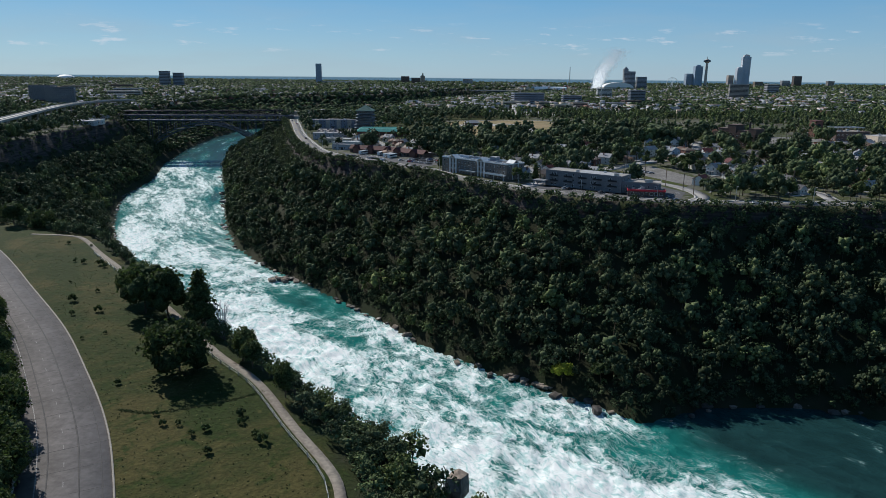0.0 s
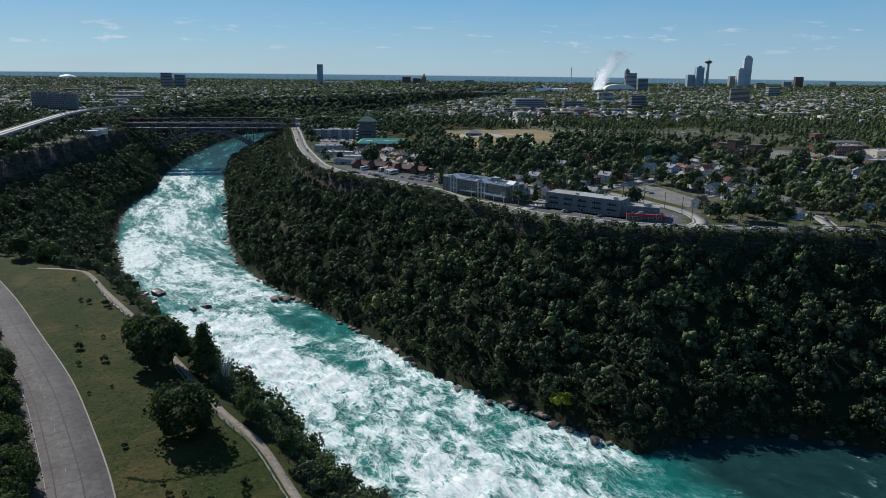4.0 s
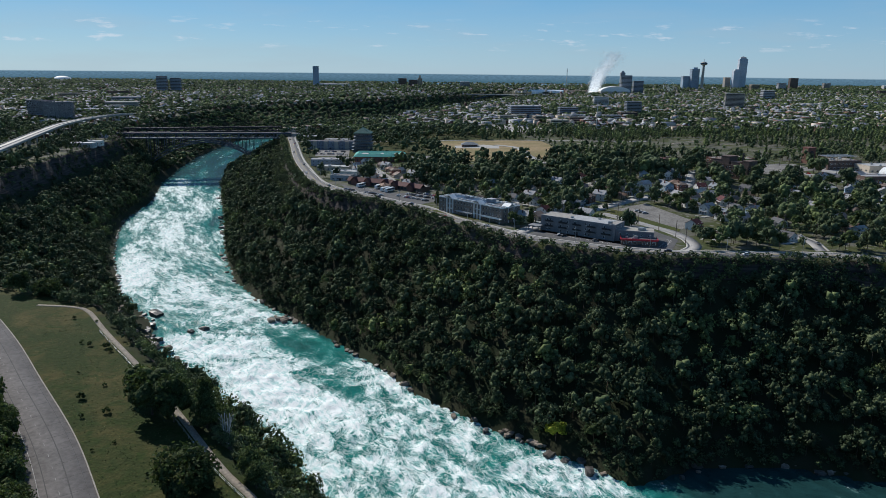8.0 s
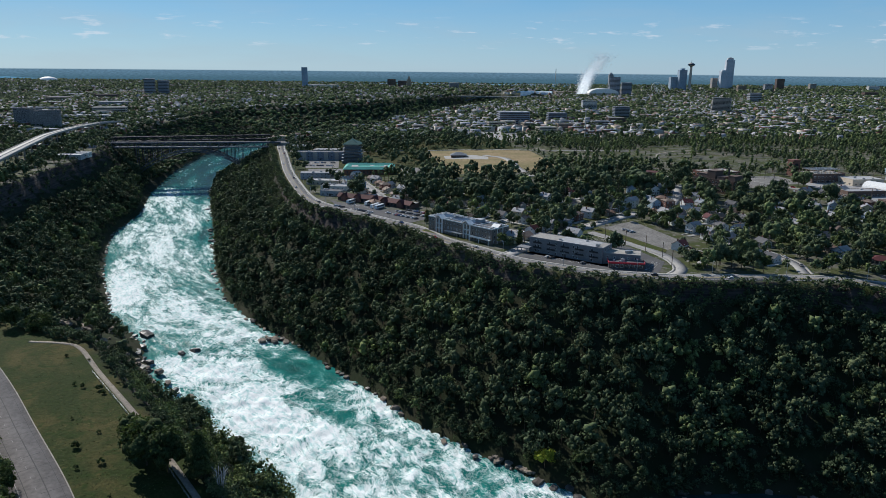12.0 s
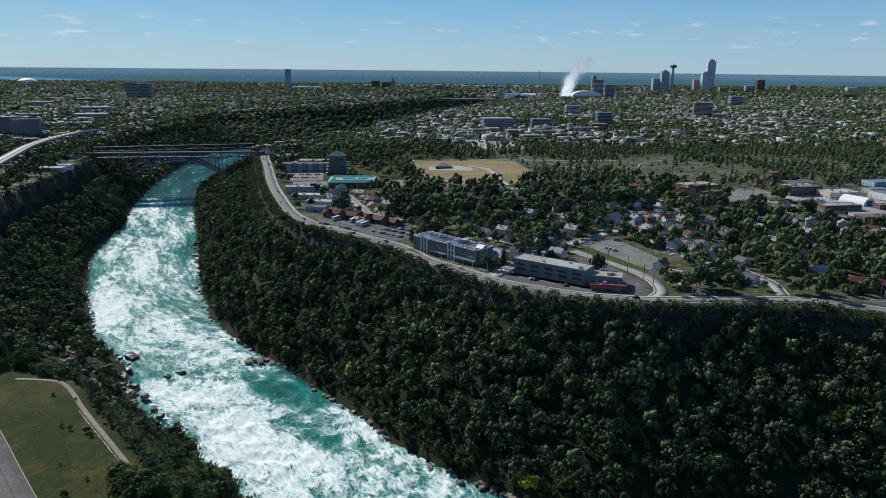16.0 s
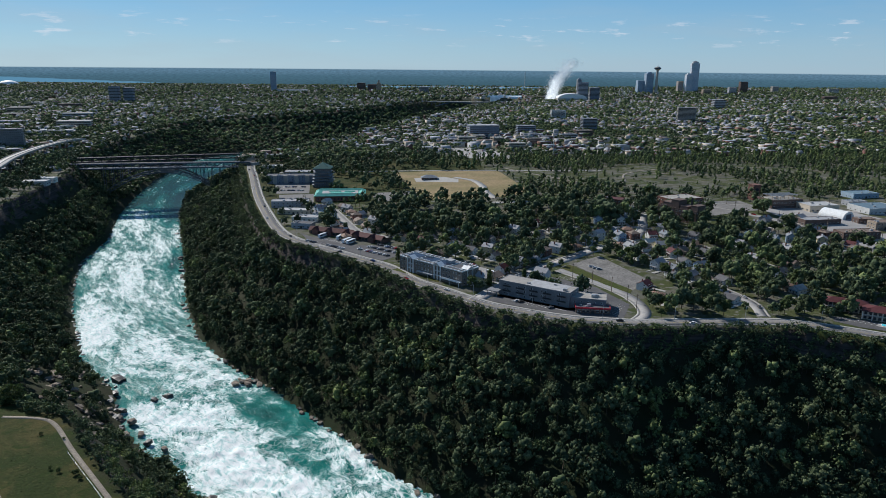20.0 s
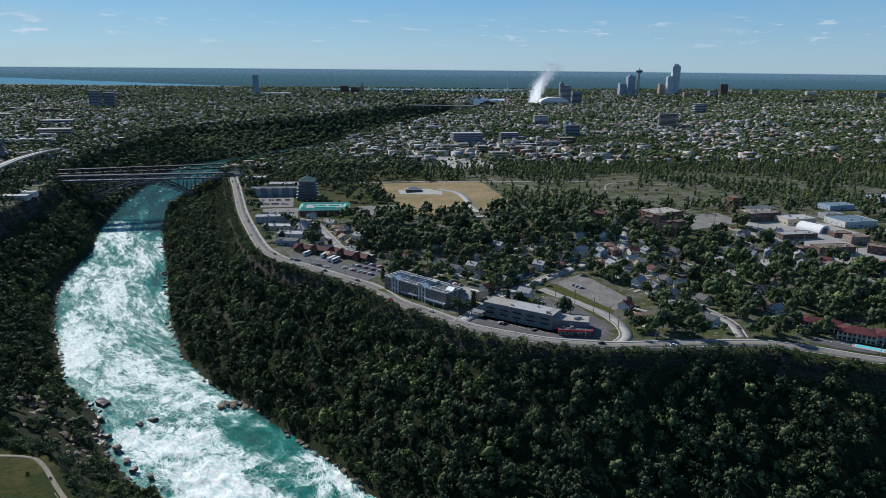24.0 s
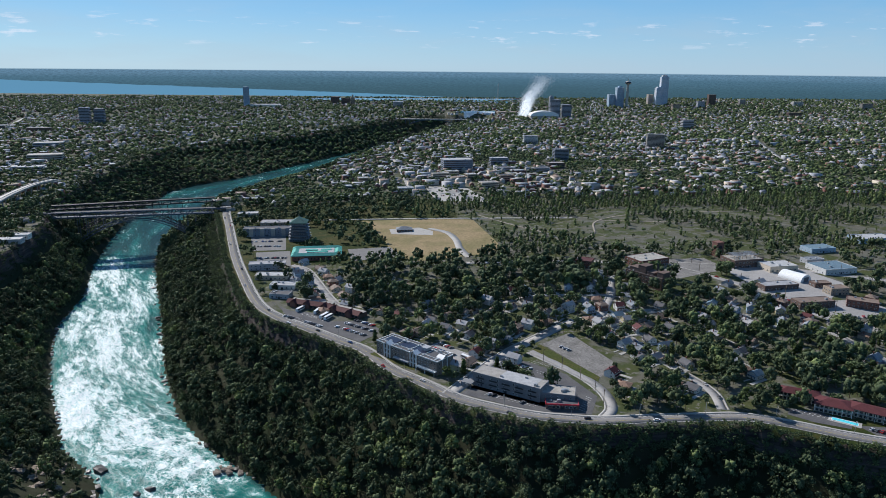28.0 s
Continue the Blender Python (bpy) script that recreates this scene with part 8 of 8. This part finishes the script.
# ---------------------------------------------------------------- rocks along the water


def rock_mesh(seed, n=1):
    rnd = random.Random(seed)
    bm = bmesh.new()
    bmesh.ops.create_cube(bm, size=1.0)
    bmesh.ops.subdivide_edges(bm, edges=bm.edges[:], cuts=1, use_grid_fill=True)
    for v in bm.verts:
        v.co = v.co.normalized() * 0.36 + v.co * 0.34
        v.co += Vector((rnd.uniform(-0.1, 0.1), rnd.uniform(-0.1, 0.1), rnd.uniform(-0.09, 0.09)))
    me = bpy.data.meshes.new("rock")
    bm.to_mesh(me)
    bm.free()
    return me


ROCKS = [rock_mesh(k) for k in range(6)]
WROCKS = [m.copy() for m in ROCKS]
for m in ROCKS:
    m.materials.append(ROCK)
for m in WROCKS:
    m.materials.append(WETROCK)
rr = random.Random(12)


def put_rock(x, y, z, s, wet=False, flat=0.6, label="", ang=None):
    ob = new("boulder", (WROCKS if wet else ROCKS)[rr.randrange(6)])
    ob.matrix_basis = pose(x, y, z, rr.uniform(-12, 12), rr.uniform(-12, 12), rr.uniform(0, 360) if ang is None else ang) @ Matrix.Diagonal((s * rr.uniform(0.9, 1.4), s * rr.uniform(0.7, 1.0), s * flat, 1))
    tagged(ob, label or ("wet dark boulder at the foaming bank" if wet else "weathered brown boulder at the water's edge"), "rock", "bank boulders")


put_rock(-102, 323, -73.5, 10, True, 0.75, "large dark wet boulder jutting into the rapids")
put_rock(-102, 331, -75, 6, True, 0.7)
put_rock(-107, 329, -73.5, 6, False, 0.6)
put_rock(3.2, 108, gz(3.2, 108) + 1.8, 4.6, False, 1.0, "large reddish brown rock on the rim among bushes")
put_rock(-163, 452, -74.6, 7, True, 0.7, "large dark wet boulder jutting into the rapids")
put_rock(-170, 447, -74.2, 5.5, True, 0.7, "dark wet boulder beside the rapids")
put_rock(-206, 478, -73.4, 9, True, 0.7, "dark boulder standing alone in white water")
for k in range(34):
    t = k / 33
    x, y = -120 - 85 * t + rr.uniform(-9, 7), 345 + 110 * t + rr.uniform(-8, 8)
    put_rock(x - 5, y, float(water_z(y)) + 1.0 + rr.random(), rr.uniform(2.5, 6.5), rr.random() < 0.45, 0.55)
for k in range(75):
    t = rr.random()
    x, y = -150 - 72 * t + rr.uniform(-34, 4), 372 + 108 * t + rr.uniform(-14, 14)
    put_rock(x - 12, y, gz(x - 12, y) + 0.5, rr.uniform(1.6, 5.5), False, 0.5, "pale flat rock slab on the open bank")
cb, _ = resample(BANK_CA[4:22], 150)
for k, (x, y) in enumerate(cb):
    heap = 0.5 + 0.5 * math.sin(k * 0.55) * math.sin(k * 0.21 + 1)
    if rr.random() < 0.35 + 0.65 * heap:
        put_rock(x + rr.uniform(-4, 3), y + rr.uniform(-3, 4), float(water_z(y)) + 0.5, (1.3 + 3.2 * heap) * rr.uniform(0.6, 1.5), rr.random() < 0.5, rr.uniform(0.35, 0.6))
for k in range(26):
    x, y = 32 + 30 * rr.random(), 0
    y = 318 - (x - 32) * 0.6 + rr.uniform(-3, 3)
    put_rock(x, y, float(water_z(y)) + 0.9, rr.uniform(2, 4.5), False, 0.5, "tumbled reddish brown rock slab on the bank")
for k in range(12):
    put_rock(-112 + rr.uniform(-9, 9), 474 + rr.uniform(-8, 7), -72.6, rr.uniform(2.5, 5), False, 0.45, "flat brown rock ledge at the bank")
cb, _ = resample(BANK_US[12:20], 90)
for x, y in cb:
    if rr.random() < 0.8:
        put_rock(x + rr.uniform(-4, 1), y + rr.uniform(-2, 3), float(water_z(y)) + 0.3, rr.uniform(1.8, 5), True, 0.5)

# ---------------------------------------------------------------- the falls and their mist
UPPER = material("upper_river", (0.11, 0.24, 0.30), 0.25, (0.20, 0.34, 0.38), 0.01, 0.6, 0.05, 0.3)
FALLWATER = material("falling_water", (0.82, 0.86, 0.88), 0.6, (0.62, 0.70, 0.74), 0.05, 0.6)
fall = thing("waterfall", "broad white waterfall between dark cliffs", "waterfall", pose(500, 3330, 0), kind="structure")
bm = bmesh.new()
vs = []
for i in range(24):
    t = i / 23
    x = -70 + 150 * t
    y = 40 * math.sin(math.pi * t)
    vs.append((bm.verts.new((x, y, 16)), bm.verts.new((x, y - 6, 11)), bm.verts.new((x, y - 12 - 5 * (i % 3), -50))))
for a, b in zip(vs[:-1], vs[1:]):
    bm.faces.new((a[0], a[1], b[1], b[0]))
    bm.faces.new((a[1], a[2], b[2], b[1]))
part("curtain", bm, FALLWATER, fall)
part("crest", boxes((-80, 40, -2, 90, 90, 15.0)), UPPER, fall)
cliffs = thing("island_cliff", "dark rock cliff of the wooded island between falls", "cliff", pose(640, 3340, 6), kind="structure")
part("face", boxes((-40, 0, -60, 140, 60, 9)), ROCK, cliffs)
plate_pts = [(-420, 4500), (-100, 4440), (300, 4470), (700, 4300), (1000, 4100), (1020, 4200), (760, 4480), (1000, 4760), (-400, 4760)]
bm = bmesh.new()
prism(bm, plate_pts if np.sum(np.asarray(plate_pts)[:, 0] * np.roll(np.asarray(plate_pts)[:, 1], -1) - np.roll(np.asarray(plate_pts)[:, 0], -1) * np.asarray(plate_pts)[:, 1]) > 0 else plate_pts[::-1], 10, 16.5)
tagged(part("water", bm, UPPER), "broad pale blue upper river with rapids", "water", kind="structure")


SPRAY = material("spray", (0.93, 0.95, 0.96), 1.0, (0.9, 0.92, 0.94), 0.05, 0.3, 1, 0.0, spec=0.0, sheer=0.55)


def build_mist():
    """Fine spray: thousands of small white flecks, dense at the foot and thinning out as they rise and drift."""
    rng = np.random.default_rng(8)
    n = 36000
    h = rng.random(n) ** 1.9
    billow = 10 * np.sin(h * 9 + 1.0) + 6 * np.sin(h * 23)
    r = 13 + 26 * h
    c = np.stack([30 * h + 62 * h * h + billow * h + rng.normal(0, 1, n) * r * 0.62, rng.normal(0, 1, n) * r * 0.7, 2 + 175 * h + rng.normal(0, 6, n)], 1)
    t = rng.standard_normal((n, 3))
    t /= np.linalg.norm(t, axis=1)[:, None]
    b = np.cross(t, rng.standard_normal((n, 3)))
    b /= np.linalg.norm(b, axis=1)[:, None]
    s = (rng.uniform(0.5, 1.5, n) * np.interp(h, [0, 0.3, 1], [1.4, 0.9, 0.6]))[:, None]
    V = np.stack([c - t * s - b * s, c + t * s - b * s, c + t * s + b * s, c - t * s + b * s], 1).reshape(-1, 3)
    me = mesh_of("mist_plume", V, np.arange(n * 4).reshape(-1, 4), [SPRAY])
    ob = new("mist_plume", me)
    ob.location = (690, 3180, 6)
    ob.visible_shadow = False
    tagged(ob, "white spray plume rising from the falls", "mist", kind="stuff")


build_mist()

# ---------------------------------------------------------------- distant houses, one sheet of small solids
def far_town():
    rng = np.random.default_rng(77)
    spots = []
    for y0, y1, sp in ((1130, 2000, 17), (2000, 3000, 22), (3000, 4850, 34)):
        x, y = jitter_grid(rng, -0.7 * y1, 0.88 * y1, y0, y1, sp)
        z, w = ground_z(x, y)
        dens = 0.46 + 0.34 * wobble(x, y, 160, 6) + 0.15 * wobble(x, y, 61, 2)
        dens = np.where((x < -420) & (y < 2400), 0.55 * dens + 0.08, dens)
        for c in FAR_STREETS:
            dens = np.where(seg_dist(x, y, c[::3]) < 16, 0.0, dens)
        ok = (x > -0.72 * y) & (x < 0.88 * y) & (rng.random(len(x)) < dens) & ~is_taken(x, y) & ~inside(x, y, GORGE)
        spots.append(np.stack([x[ok], y[ok], z[ok], np.full(ok.sum(), y0)], 1))
    P = np.concatenate(spots)
    n = len(P)
    base = np.array([(-1, -1, 0), (1, -1, 0), (1, 1, 0), (-1, 1, 0), (-1, -1, 1), (1, -1, 1), (1, 1, 1), (-1, 1, 1), (-1, 0, 1.6), (1, 0, 1.6)], float)
    faces4 = np.array([(0, 1, 5, 4), (2, 3, 7, 6), (4, 5, 9, 8), (6, 7, 8, 9)])
    faces5 = np.array([(1, 2, 6, 9, 5), (3, 0, 4, 8, 7)])
    big = rng.random(n) < np.where(P[:, 1] < 1700, 0.22, 0.10)
    sx = np.where(big, rng.uniform(8, 15, n), rng.uniform(3.8, 6.5, n))
    sy = np.where(big, rng.uniform(6, 11, n), rng.uniform(3.4, 5.2, n))
    h = np.where(big, rng.uniform(5, 10, n), rng.uniform(4.2, 7.0, n))
    ang = rng.choice([0.1, 1.67], n) + rng.normal(0, 0.12, n)
    b = np.repeat(base[None], n, 0)
    b[:, 8:, 2] = np.where(big, 1.02, 1.55)[:, None]
    lx, ly = b[..., 0] * sx[:, None], b[..., 1] * sy[:, None]
    V = np.stack([P[:, 0:1] + np.cos(ang)[:, None] * lx - np.sin(ang)[:, None] * ly, P[:, 1:2] + np.sin(ang)[:, None] * lx + np.cos(ang)[:, None] * ly, P[:, 2:3] - 0.3 + b[..., 2] * h[:, None]], -1).reshape(-1, 3)
    o = (np.arange(n) * 10)[:, None, None]
    f4, f5 = (faces4[None] + o).reshape(-1, 4), (faces5[None] + o).reshape(-1, 5)
    wm = np.repeat(rng.choice([0, 0, 1, 1, 2], n)[:, None], 4, 1)
    rm = rng.choice([3, 3, 3, 4, 4, 5, 6, 6, 6], n)
    wm[:, 2], wm[:, 3] = rm, rm
    m5 = np.repeat(wm[:, :1], 2, 1)
    me = mesh_of("far_houses", V, [f4, f5], [WALL["beige"], WALL["brick"], WALL["grey"], ROOF["grey"], ROOF["brown"], ROOF["pale"], ROOF["slate"]], np.concatenate([wm.ravel(), m5.ravel()]))
    tagged(new("far_houses", me), "many small pale and brown houses among trees", "houses", kind="stuff")


far_town()

# ---------------------------------------------------------------- woods
def rough_grass():
    """Tufts in the unmown meadow beside the parkway, and the taller seam that crosses it."""
    rng = np.random.default_rng(61)
    x, y = rng.uniform(-165, -8, 60000), rng.uniform(86, 285, 60000)
    ok = inside(x, y, np.vstack([FOOTPATH, PARKWAY_IN[::-1]])) & ~is_taken(x, y)
    x, y = x[ok][:3500], y[ok][:3500]
    seam = smooth_line([(-65, 128), (-58, 127), (-49, 130), (-42, 134), (-38, 137)], 12)
    sx, sy = np.repeat(seam[:, 0], 22), np.repeat(seam[:, 1], 22)
    k = len(x)
    x, y = np.r_[x, sx + rng.normal(0, 0.25, len(sx))], np.r_[y, sy + rng.normal(0, 0.3, len(sx))]
    n = len(x)
    a, h, w = rng.uniform(0, np.pi, n), rng.uniform(0.05, 0.2, n), rng.uniform(0.06, 0.18, n)
    dx, dy = np.cos(a) * w, np.sin(a) * w
    lx, ly = rng.normal(0, 0.12, n), rng.normal(0, 0.12, n)
    z = np.full(n, US)
    V = np.stack([np.stack([x - dx, y - dy, z], 1), np.stack([x + dx, y + dy, z], 1), np.stack([x + dx * 0.6 + lx, y + dy * 0.6 + ly, z + h], 1), np.stack([x - dx * 0.6 + lx, y - dy * 0.6 + ly, z + h], 1)], 1).reshape(-1, 3)
    tuft = material("grass_tufts", (0.10, 0.115, 0.045), 0.95, (0.17, 0.15, 0.07), 0.06, 0.7, 3.0, 0.3, island=0.5, spec=0.1)
    me = mesh_of("rough_grass", V, np.arange(n * 4).reshape(-1, 4), [tuft])
    tagged(new("rough_grass", me), "unmown tufted meadow grass", "grass", kind="stuff")


rough_grass()
town_kits, mid, young, far = build_woods()
build_plateau_trees(town_kits, mid, young, far)
